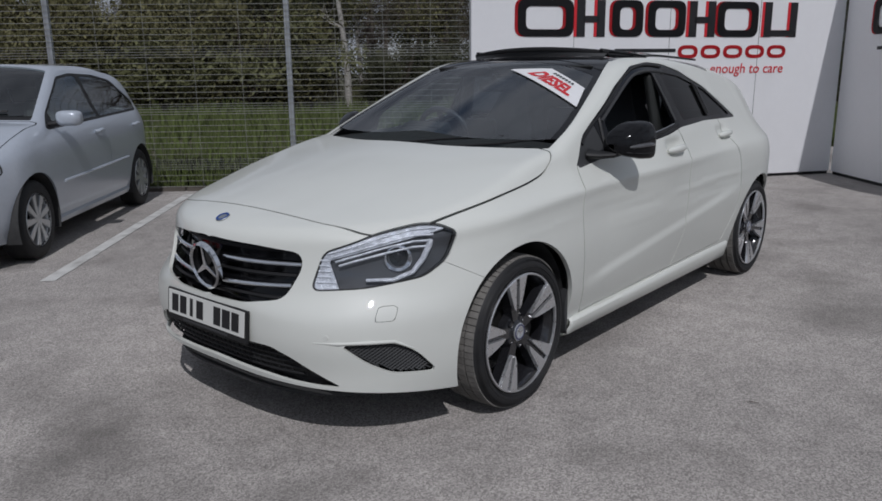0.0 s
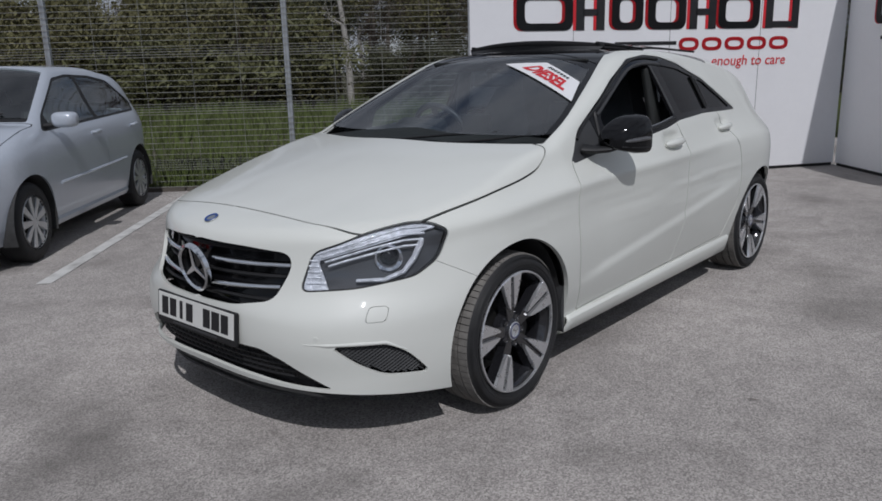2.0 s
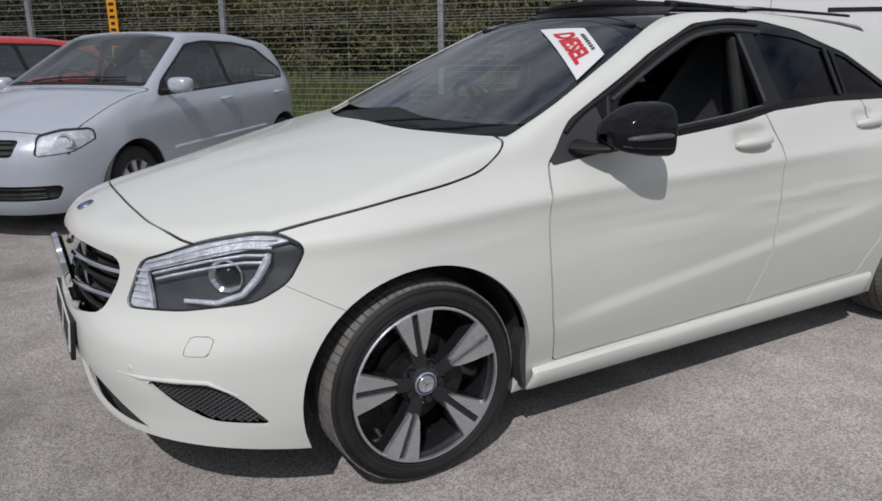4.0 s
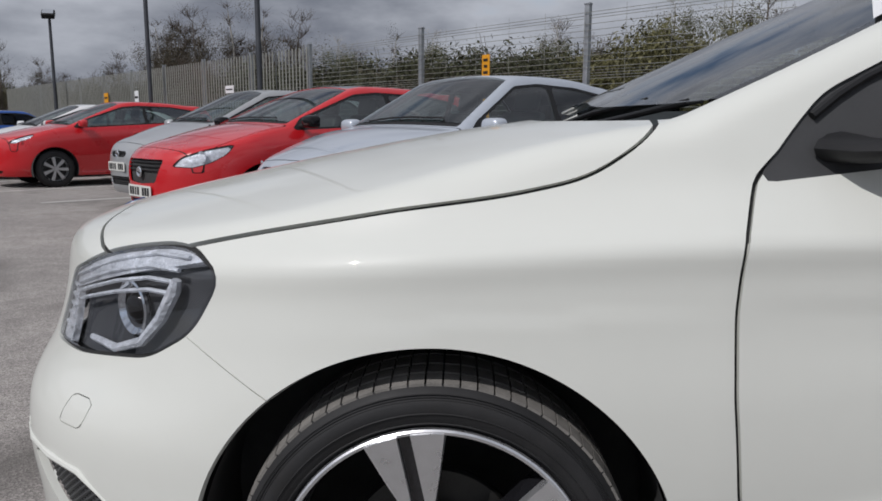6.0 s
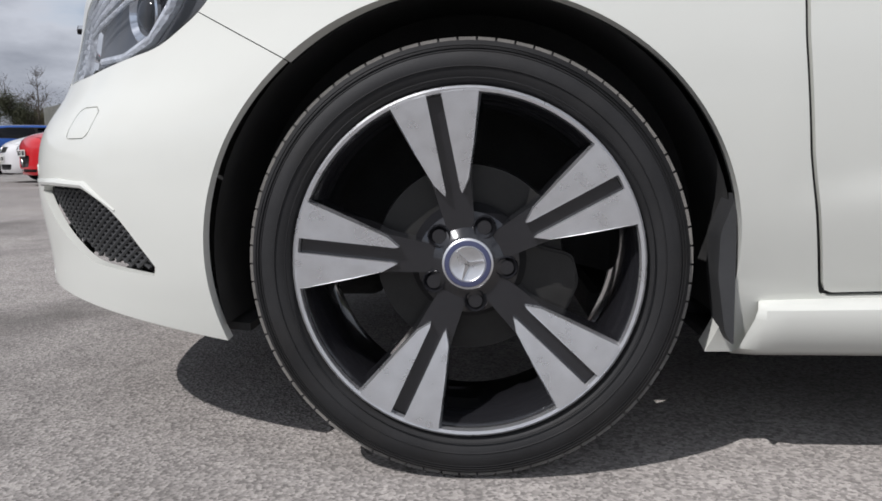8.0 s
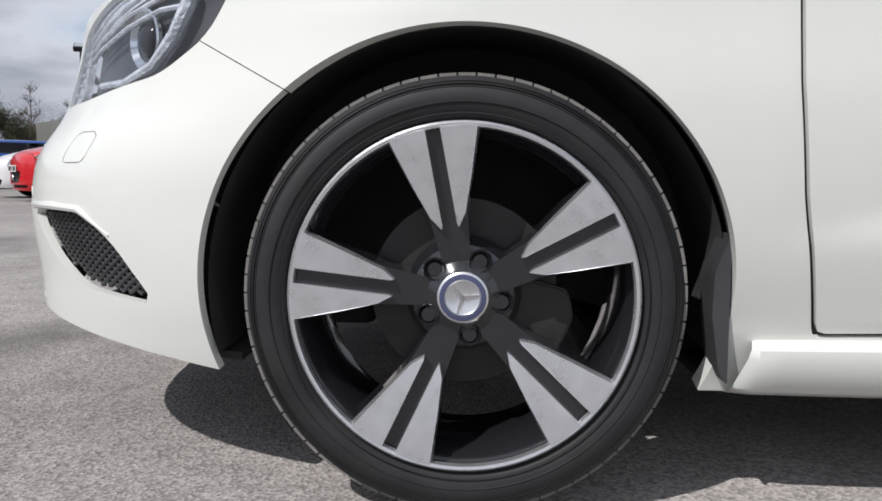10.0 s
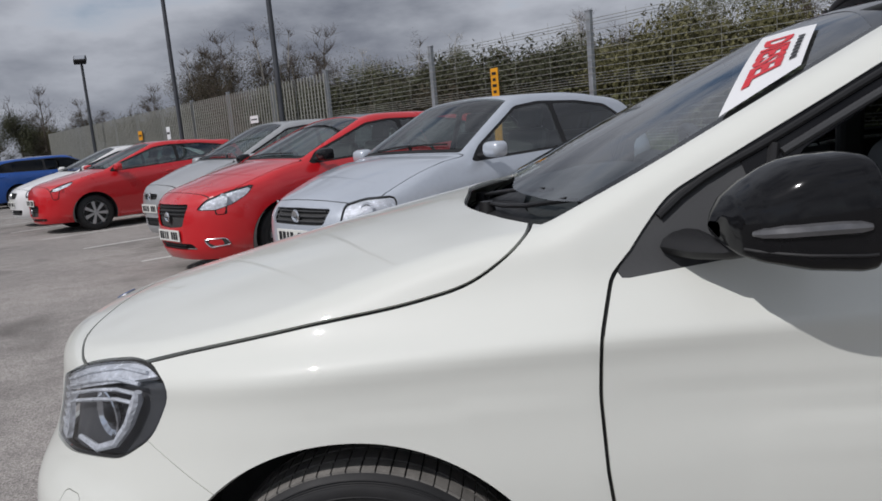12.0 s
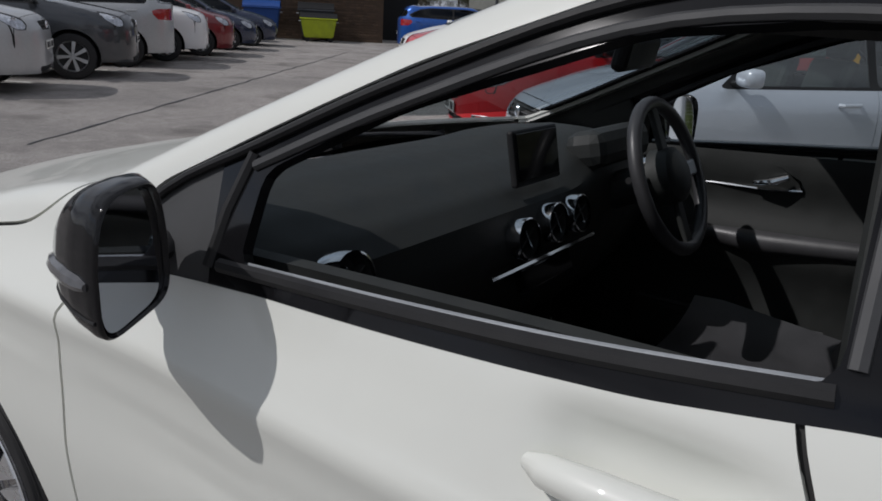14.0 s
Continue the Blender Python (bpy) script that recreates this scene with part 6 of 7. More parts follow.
parked_car("grey_suv", "mid grey tall hatchback", M_GREYSILVER, dict(SUPERMINI, step=0.06, roof=1.6), opposite(25.2, 2.6), OPP, glass=M_TINT)
for o in [o for w in SMALL.values() for o in (*w.children_recursive, w, w.parent)]:
    bpy.data.objects.remove(o)

# ---- the place: ground, markings, fence, boards, lamps, building, woods ----
def flat(name, outline, z, material, label, category="ground", parent=None):
    bm = bmesh.new()
    bm.faces.new([bm.verts.new((x, y, z)) for x, y in outline])
    ob = part(name, bm, material, parent)
    return tagged(ob, label, category, kind="structure")


def lot_xy(r, s):
    p = lot(r, s).translation
    return (p.x, p.y)


FENCE_AT, FENCE_ALONG = Vector((-3.26, -4.68, 0)), Vector((0.688, -0.7256, 0))
FENCE_OUT = Vector((-0.7256, -0.688, 0))
def by_fence(a, out=0.0, z=0.0):
    """A place a metres along the fence, out metres behind it."""
    return FENCE_AT + FENCE_ALONG * a + FENCE_OUT * out + Vector((0, 0, z))


flat("ground", [(-900, -900), (900, -900), (900, 900), (-900, 900)], -0.012, M_SOIL, "rough grass and earth reaching the horizon")
near_a, near_b, far_a, far_b = by_fence(-1.4, 0.12), by_fence(-1.6, 4.0), by_fence(-60, 4.0), by_fence(75, 0.12)
tar = [(far_a.x, far_a.y), (near_b.x, near_b.y), (near_a.x, near_a.y), (far_b.x, far_b.y), (far_b.x + 50, far_b.y + 45), (70, 90), (-60, 90)]
bm = bmesh.new()
bm.faces.new([bm.verts.new((x, y, 0)) for x, y in tar])
bmesh.ops.triangulate(bm, faces=bm.faces[:])
tagged(part("tarmac", bm, M_ASPHALT, None), "worn grey tarmac of a car park with stains", "pavement", kind="structure")
# bay lines
for r0 in (-0.2, 2.25, 4.78, 7.2, 9.55, 11.9, 14.3, 16.7, 19.1, 21.5, 23.9):
    bm = bmesh.new()
    n = 26
    prev = None
    for k in range(n + 1):
        s = -1.62 - 3.75 * k / n
        w0, w1 = 0.05 + 0.006 * noise.noise((r0 * 3, s * 4, 1)), 0.05 + 0.006 * noise.noise((r0 * 3, s * 4, 7))
        a, b = bm.verts.new((*lot_xy(r0 - w0, s), 0.004)), bm.verts.new((*lot_xy(r0 + w1, s), 0.004))
        if prev:
            bm.faces.new((prev[0], prev[1], b, a))
        prev = (a, b)
    tagged(part("bay_line", bm, M_LINE, None), "worn white painted bay line", "road marking", "painted bay lines", "structure")
for k in range(8):
    r0 = 9.9 + 2.4 * k
    bm = bmesh.new()
    p = [lot_xy(r0 - 0.05, 4.4 - 0.19 * (r0 - 8)), lot_xy(r0 + 0.05, 4.4 - 0.19 * (r0 - 8)), lot_xy(r0 + 0.75, 8.2 - 0.19 * (r0 - 8)), lot_xy(r0 + 0.65, 8.2 - 0.19 * (r0 - 8))]
    bm.faces.new([bm.verts.new((x, y, 0.004)) for x, y in p])
    tagged(part("bay_line", bm, M_LINE, None), "worn white painted bay line", "road marking", "painted bay lines", "structure")
# the tar seam down the lane
bm = bmesh.new()
prev = None
for k in range(121):
    u = k / 120
    r0, s0 = 5.0 + 16 * u, 2.42 - 3.36 * u
    wob = 0.05 * noise.noise((u * 30, 0, 3))
    wide = 0.012 + 0.02 * max(0, noise.noise((u * 22, 5, 1)) + 0.25)
    a, b = bm.verts.new((*lot_xy(r0, s0 + wob - wide), 0.004)), bm.verts.new((*lot_xy(r0, s0 + wob + wide), 0.004))
    if prev:
        bm.faces.new((prev[0], prev[1], b, a))
    prev = (a, b)
tagged(part("tar_seam", bm, M_INK, None), "dark cracked tar joint in the tarmac", "road joint", kind="structure")
# loose grit and leaf scraps on the tarmac
rnd = random.Random(4)
bm = bmesh.new()
for k in range(2600):
    near = k < 1500
    x, y = (rnd.uniform(-3.5, 3.2), rnd.uniform(0.9, 4.2)) if near else tuple(by_fence(rnd.uniform(-4, 9), -abs(rnd.gauss(0, 0.35)))[:2])
    q = rnd.uniform(0.0015, 0.004) * (1 if near else 2.2)
    a = rnd.uniform(0, 6.28)
    vs = [bm.verts.new((x + q * math.cos(a + t), y + q * math.sin(a + t), 0.0005 + (q * rnd.uniform(0.3, 0.9) if i % 2 else 0))) for i, t in enumerate((0, 1.6, 3.1, 4.7))]
    tip = bm.verts.new((x, y, q * 0.9))
    for i in range(4):
        bm.faces.new((vs[i], vs[(i + 1) % 4], tip))
M_GRIT = mat("loose grit", (0.2, 0.18, 0.16), 0.9, vary=0.5, scale=30)
tagged(part("grit", bm, M_GRIT, None), "loose grit and leaf scraps on the tarmac", "grit", kind="stuff")
for x, y, a in ((-0.62, 1.55, 20), (-1.05, 2.3, 80), (0.45, 1.9, 130), (1.0, 1.35, 40)):
    leaf = tube([(x, y, 0.004), (x + 0.03 * math.cos(a), y + 0.03 * math.sin(a), 0.012), (x + 0.05 * math.cos(a + 0.6), y + 0.05 * math.sin(a + 0.6), 0.005)], [0.0015, 0.004, 0.001], 5, flat=0.4)
    tw = thing("twig", "small dry twig lying on the tarmac", "twig", group="twigs on the tarmac")
    part("stem", leaf, M_TWIG, tw)

# fence: posts, and bays of welded wire with folded pleats
POSTS = [-2.75, 0.0, 2.69, 5.5, 8.33] + [8.33 + 1.99 * k for k in range(1, 11)]
bm = block(box((0.06, 0.06, 2.36), pose(0, 0, 1.17), 0.006), (0.07, 0.07, 0.015), pose(0, 0, 2.355), 0.003)
for k in range(16):
    block(bm, (0.03, 0.012, 0.02), pose(0, -0.034, 0.12 + 0.15 * k), 0.002, 1)
post_me = bpy.data.meshes.new("post")
bmesh.ops.recalc_face_normals(bm, faces=bm.faces[:])
bm.to_mesh(post_me)
bm.free()
post_me.materials.append(M_STEEL)
FTURN = math.degrees(math.atan2(FENCE_ALONG.y, FENCE_ALONG.x))
def wire_bay(width, step, pleats, upright):
    """Level wires with upright wires behind; pleats fold the sheet outwards in bands."""
    V, F = [], []
    def bar(x0, y0, z0, x1, y1, z1, t):
        i = len(V)
        d = Vector((x1 - x0, y1 - y0, z1 - z0)).normalized()
        s1 = d.cross(Vector((0, 1, 0.3))).normalized() * t
        s2 = d.cross(s1).normalized() * t
        for p in ((x0, y0, z0), (x1, y1, z1)):
            for q in (s1, s2, -s1, -s2):
                V.append((p[0] + q.x, p[1] + q.y, p[2] + q.z))
        for k in range(4):
            F.append((i + k, i + (k + 1) % 4, i + 4 + (k + 1) % 4, i + 4 + k))
    z = 0.06
    while z < 2.31:
        fold = 0.03 if any(abs(z - c) < 0.05 for c in (0.3, 0.95, 1.6, 2.2)) else 0.0
        bar(0.0, -fold, z, width, -fold, z, 0.0034)
        z += step * (0.45 if fold else 1.0)
    n = int(width / pleats)
    for k in range(n + 1):
        x = width * k / n
        bar(x, 0.012, 0.04, x, 0.012, 2.31, upright)
    return V, F


M_WIRE = mat("dull green grey wire", (0.30, 0.30, 0.27), 0.55, 0.2, vary=0.2, scale=8)
bays = {}
for a, b in zip(POSTS, POSTS[1:]):
    key = round(b - a, 2)
    if key not in bays:
        V, F = wire_bay(key, 0.066, 0.47 if key > 2.5 else 0.105, 0.0022 if key > 2.5 else 0.013)
        me = bpy.data.meshes.new("wire")
        me.from_pydata(V, [], F)
        me.materials.append(M_WIRE)
        bays[key] = me
    run = thing("fence", "galvanised steel posts with dull welded wire mesh", "fence", Matrix.Translation(by_fence(a)) @ pose(0, 0, 0, 0, 0, FTURN), "wire mesh fence along the car park")
    share("wire_mesh", bays[key], run, pose(0, 0, 0))
    share("post", post_me, run, pose(0, -0.045, 0))
# small boards on the fence
for a, z, w, h, ink in ((11.0, 1.72, 0.34, 0.14, M_BOARD), (15.75, 1.7, 0.24, 0.3, M_BOARD), (17.85, 1.74, 0.3, 0.24, M_YELLOW)):
    sg = thing("fence_sign", "small plain notice board fixed to the wire fence", "sign", Matrix.Translation(by_fence(a, -0.06, z)) @ pose(0, 0, 0, 0, 0, FTURN), "notices on the fence")
    part("board", box((w, 0.01, h), pose(0, 0, 0), 0.003), ink, sg)
    part("print_bar", box((w * 0.75, 0.003, h * 0.18), pose(0, 0.008, 0), 0.0005, 1), M_INK, sg)
hs = thing("height_sign", "yellow orange upright marker board with black marks", "sign", Matrix.Translation(by_fence(4.14, -0.07, 0)) @ pose(0, 0, 0, 0, 0, FTURN))
part("board", box((0.13, 0.012, 1.25), pose(0, 0, 1.28), 0.004), M_YELLOW, hs)
for k in range(9):
    part("mark", box((0.055 if k % 2 else 0.075, 0.003, 0.035), pose(0.0, 0.009, 1.84 - 0.075 * k), 0.0005, 1), M_INK, hs)
# kerb stones under the fence
for k in range(40):
    kb = tagged(part("kerb_stone", box((0.9, 0.1, 0.1), Matrix.Translation(by_fence(-1.0 + 0.92 * k, 0.06, 0.0)) @ pose(0, 0, 0, 0, 0, FTURN), 0.012), M_MORTAR, None), "grey concrete edging stone at the tarmac edge", "kerb", "edging stones under the fence", "structure")

# the two white sign boards that meet in a corner
SIGN_A, SIGN_ALONG = Vector((-4.38, -2.87, 0)), Vector((-0.822, 0.5695, 0))
STURN = math.degrees(math.atan2(SIGN_ALONG.y, SIGN_ALONG.x))
sign = thing("sign_board", "large white sign board with black and red marks", "sign", Matrix.Translation(SIGN_A) @ pose(0, 0, 0, 0, 0, STURN))
part("panel", box((4.93, 0.07, 3.2), pose(2.465, 0.035, 1.64), 0.004), M_BOARD, sign)
# black strip colours in the shaded gap under the board
part("foot_rail", box((4.93, 0.05, 0.05), pose(2.465, 0.05, 0.025), 0.003), M_INK, sign)
for k in range(3):
    part("panel_joint", box((0.004, 0.003, 3.18), pose(1.23 * (k + 1), -0.0015, 1.64)), M_GREYPLASTIC, sign)
face_m = pose(0, -0.004, 0, 90, 0, 0)
def frame_shape(x0, x1, z0, z1, t, open_at=None):
    """A rounded ring in the board's plane."""
    outer, inner = rounded([(x0, z0), (x1, z0), (x1, z1), (x0, z1)], 0.11, 6), rounded([(x0 + t, z0 + t * 0.8), (x1 - t, z0 + t * 0.8), (x1 - t, z1 - t * 0.8), (x0 + t, z1 - t * 0.8)], 0.07, 6)
    bm = bmesh.new()
    a, b = [bm.verts.new((x, z, 0)) for x, z in outer], [bm.verts.new((x, z, 0)) for x, z in inner]
    n = len(a)
    for i in range(n):
        bm.faces.new((a[i], a[(i + 1) % n], b[(i + 1) % n], b[i]))
    bmesh.ops.solidify(bm, geom=bm.faces[:], thickness=0.004)
    return bm


for x0, x1, ring in ((0.54, 1.22, True), (1.27, 1.60, False), (1.70, 2.10, True), (2.16, 2.66, True), (2.72, 3.05, False), (3.09, 3.66, True), (3.74, 4.22, False)):
    for dx, depth, ink in ((-0.035, 0.0, M_REDINK), (0.0, 0.003, M_INK)):
        if ring:
            bm = frame_shape(x0 + dx, x1 + dx, 1.735, 2.145, 0.10)
            bm.transform(pose(0, -0.006 - depth, 0, 90, 0, 0))
            part("mark", bm, ink, sign)
        else:
            w = x1 - x0
            for c in (0.12, 0.88):
                part("mark", box((0.105, 0.005, 0.41), pose(x0 + dx + w * c, -0.004 - depth, 1.94), 0.0015, 1), ink, sign)
            part("mark", box((w * 0.6, 0.005, 0.075), pose(x0 + dx + w / 2, -0.004 - depth * 1.0, 1.93 if w < 0.35 else 1.78), 0.0015, 1), ink, sign)
part("mark", box((0.80, 0.005, 0.04), pose(2.15, -0.004, 1.58), 0.0015, 1), M_INK, sign)
for k in range(5):
    bm = frame_shape(2.58 + 0.31 * k, 2.58 + 0.31 * k + 0.27, 1.487, 1.64, 0.05)
    bm.transform(pose(0, -0.006, 0, 90, 0, 0))
    part("mark", bm, M_REDINK, sign)
text_ob("lettering", "enough to care", 0.17, M_REDINK, sign, pose(3.55, -0.006, 1.36, 90, 0, 0), 0.002, 1.0, 0.1)
SIDE_ALONG = Vector((0.752, 0.659, 0))
side_b = thing("sign_board", "white sign board standing at an angle with a dark mark", "sign", Matrix.Translation(Vector((-8.40, -0.06, 0))) @ pose(0, 0, 0, 0, 0, math.degrees(math.atan2(SIDE_ALONG.y, SIDE_ALONG.x))))
part("panel", box((4.2, 0.07, 3.2), pose(2.12, 0.06, 1.64), 0.004), M_BOARD, side_b)
# shade in the gap below this board, drawn as a black strip too
part("foot_rail", box((4.2, 0.05, 0.05), pose(2.12, 0.07, 0.025), 0.003), M_INK, side_b)
for dx, depth, ink in ((-0.035, 0.0, M_REDINK), (0.0, 0.003, M_INK)):
    bm = frame_shape(0.62 + dx, 1.30 + dx, 1.735, 2.145, 0.10)
    bm.transform(pose(0, 0.019 - depth, 0, 90, 0, 0))
    part("mark", bm, ink, side_b)
part("mark", box((1.3, 0.005, 0.04), pose(1.4, 0.022, 1.58), 0.0015, 1), M_INK, side_b)

# lamp posts by the fence
def lamp_post(place, high, head):
    lp = thing("lamp_post", "tall slim grey steel lamp post", "lamp post", Matrix.Translation(place), "lamp posts along the fence")
    part("pole", tube([(0, 0, 0), (0, 0, 0.9), (0, 0, 0.92), (0, 0, high)], [0.075, 0.072, 0.05, 0.038], 12), M_DARKSTEEL, lp, smooth=True)
    part("base_plate", box((0.26, 0.26, 0.02), pose(0, 0, 0.01), 0.004), M_DARKSTEEL, lp)
    if head:
        part("bracket", tube([(0, 0, high - 0.05), (-0.05, 0.1, high + 0.06)], 0.025, 8), M_DARKSTEEL, lp)
        fl = part("floodlight", box((0.34, 0.16, 0.30), pose(-0.06, 0.16, high + 0.12, 55, 0, 20), 0.03), M_PLASTIC, lp, "black floodlight head")
        part("lamp_glass", box((0.28, 0.01, 0.22), pose(-0.06, 0.16, high + 0.12, 55, 0, 20) @ pose(0, 0.085, 0), 0.003), M_CHROME, fl)
    return lp


M_DARKSTEEL = mat("dull dark steel", (0.085, 0.09, 0.1), 0.5, 0.6, vary=0.2, scale=6)
lamp_post(by_fence(9.3, -0.35), 8.0, False)
lamp_post(by_fence(14.15, -0.35), 8.0, False)
lamp_post(by_fence(21.2, -0.35), 4.0, True)

# the building at the end of the lane
BLD = lot(28.2, -2.55, 0, 180)
bld = thing("building", "low building with grey green cladding over brown brick", "building", BLD)
LONG, DEEP, EAVE, SILL = 34.0, 14.0, 3.65, 1.85
part("brick_wall", box((LONG, 0.3, SILL), pose(-LONG / 2, 0.15, SILL / 2)), M_BRICK, bld)
# dark tone on this wall stands for the building's shaded side
part("side_wall", box((0.3, DEEP, EAVE - 0.1), pose(-0.16, DEEP / 2 + 0.31, (EAVE - 0.1) / 2)), M_DARKSTEEL, bld)
part("back_wall", box((LONG, 0.3, EAVE - 0.1), pose(-LONG / 2, DEEP + 0.5, (EAVE - 0.1) / 2)), M_BRICK, bld)
part("far_wall", box((0.3, DEEP, EAVE - 0.1), pose(-LONG + 0.15, DEEP / 2 + 0.31, (EAVE - 0.1) / 2)), M_BRICK, bld)
cladding = part("cladding", box((LONG + 0.1, 0.12, EAVE - SILL), pose(-LONG / 2, -0.02, (EAVE + SILL) / 2 + 0.003), 0.004), M_CLAD, bld, "profiled grey green cladding")
rib_me = bpy.data.meshes.new("rib")
bm = box((0.05, 0.03, EAVE - SILL - 0.06), bevel=0.008)
bm.to_mesh(rib_me)
bm.free()
rib_me.materials.append(M_CLAD)
for k in range(110):
    share("cladding_rib", rib_me, cladding, pose(-0.2 - 0.305 * k, -0.093, (EAVE + SILL) / 2))
part("eaves_trim", box((LONG + 0.2, 0.3, 0.16), pose(-LONG / 2, 0.02, EAVE + 0.08), 0.01), M_STEEL, bld)
drip = part("drip_band", box((LONG + 0.1, 0.2, 0.12), pose(-LONG / 2, -0.04, SILL - 0.06), 0.01), M_GRASS, bld, "mossy ledge")
part("roof", prism([(-0.2, EAVE), (DEEP + 0.8, EAVE), (DEEP / 2, EAVE + 1.2)], LONG + 0.3, Matrix(((0, 0, -1, 0.1), (1, 0, 0, 0), (0, 1, 0, 0.16), (0, 0, 0, 1)))), M_DARKSTEEL, bld)
# the lean-to's shade is put into its colour by the black material
lean = part("lean_to", prism([(0.0, 0.0), (1.7, 0.0), (1.7, 2.2), (0.0, EAVE - 0.2)], 6.0, Matrix(((1, 0, 0, 0.0), (0, 0, 1, 3.0), (0, 1, 0, 0), (0, 0, 0, 1)))), M_PLASTIC, bld, "lean-to coloured black to stand for shade")
brick_me = bpy.data.meshes.new("brick")
bm = box((0.215, 0.02, 0.065), bevel=0.004, segments=1)
bm.to_mesh(brick_me)
bm.free()
brick_me.materials.append(M_BRICK)
wall_ob = [o for o in bld.children if o.name.startswith("brick_wall")][0]
for row in range(17):
    for k in range(17):
        share("brick", brick_me, wall_ob, pose(-0.3 - 0.225 * k - 0.11 * (row % 2), -0.006, 0.06 + 0.10 * row))
for k in range(4):
    ac = thing("air_conditioner", "white air conditioning unit fixed on the wall", "air conditioner", BLD @ pose(-7.7 - 1.05 * k, -0.32, 1.72), "air conditioning units on the wall")
    part("casing", box((0.9, 0.34, 0.62), bevel=0.02), M_BOARD, ac)
    part("fan_grille", lathe([(0.0, 0.0), (0.22, -0.006), (0.24, 0.006)], 24, "y", pose(-0.12, -0.18, 0)), M_GREYPLASTIC, ac)
    part("wall_bracket", box((0.7, 0.3, 0.04), pose(0, 0.0, -0.33), 0.005), M_STEEL, ac)
lampb = thing("wall_lamp", "white flood lamp on the building corner", "wall lamp", BLD @ pose(-0.2, -0.2, EAVE - 0.25))
part("lamp_head", box((0.35, 0.22, 0.16), pose(0, 0, 0, 30, 0, 0), 0.02), M_BOARD, lampb)
part("lamp_arm", tube([(0, 0.2, 0.05), (0, 0.0, 0.03)], 0.02, 8), M_STEEL, lampb)


def big_bin(m, body, lid, label):
    b = thing("wheeled_bin", label, "bin", m, "large wheeled bins by the wall")
    bm = bmesh.new()
    lo = [bm.verts.new(p) for p in ((-0.52, -0.38, 0.2), (0.52, -0.38, 0.2), (0.52, 0.38, 0.2), (-0.52, 0.38, 0.2))]
    hi = [bm.verts.new(p) for p in ((-0.64, -0.48, 1.08), (0.64, -0.48, 1.08), (0.64, 0.48, 1.08), (-0.64, 0.48, 1.08))]
    bm.faces.new(lo[::-1])
    bm.faces.new(hi)
    for i in range(4):
        bm.faces.new((lo[i], lo[(i + 1) % 4], hi[(i + 1) % 4], hi[i]))
    bmesh.ops.bevel(bm, geom=bm.edges[:], offset=0.04, segments=2, affect="EDGES")
    part("tub", bm, body, b, smooth=True)
    part("rim", box((1.36, 1.04, 0.06), pose(0, 0, 1.09), 0.02), body, b)
    part("lid", patch(lambda u, v: Vector(((2 * u - 1) * 0.66, (2 * v - 1) * 0.5, 1.14 + 0.22 * math.sin(math.pi * v) ** 0.7)), 6, 12, 0.02), lid, b, smooth=True)
    for x in (-0.42, 0.42):
        for y in (-0.3, 0.3):
            part("castor", lathe([(0.02, -0.03), (0.1, -0.03), (0.1, 0.03), (0.02, 0.03)], 14, "y", pose(x, y, 0.1)), M_RUBBER, b)
        part("side_trunnion", tube([(x * 1.5, 0, 0.95), (x * 1.72, 0, 0.95)], 0.03, 8), M_STEEL, b)
    return b


big_bin(BLD @ pose(-2.45, -1.3, 0) @ Matrix.Diagonal((1, 1, 0.74, 1)), M_BIN, M_PLASTIC, "lime green wheeled bin with a dark lid")
big_bin(BLD @ pose(-2.55, -0.55, 0.0), M_DARKGREY, M_PLASTIC, "dark grey wheeled bin with a domed lid")
big_bin(BLD @ pose(-4.5, -0.75, 0.0), M_BLUEBIN, M_BLUEBIN, "plain blue wheeled plastic bin")

# woods behind the fence
def leaf_cloud(seed, middle, size, count, leaf, flatness=0.8):
    """Many small bent leaves round a few clump middles, as plain lists."""
    g = random.Random(seed)
    V, F = [], []
    clumps = [Vector((g.gauss(0, 0.45), g.gauss(0, 0.45), g.gauss(0, 0.38) * flatness)) for _ in range(16)]
    for _ in range(count):
        c = g.choice(clumps)
        p = Vector((c.x + g.gauss(0, 0.16), c.y + g.gauss(0, 0.16), c.z + g.gauss(0, 0.14)))
        p = Vector((p.x * size.x, p.y * size.y, p.z * size.z)) + middle
        a, b = Vector((g.gauss(0, 1), g.gauss(0, 1), g.gauss(0, 1))).normalized(), Vector((g.gauss(0, 1), g.gauss(0, 1), g.gauss(0, 1))).normalized()
        s = leaf * g.uniform(0.6, 1.4)
        i = len(V)
        V += [p - a * s, p + b * s * 0.45, p + a * s, p - b * s * 0.45 + Vector((0, 0, 0.2 * s))]
        F.append((i, i + 1, i + 2, i + 3))
    return V, F


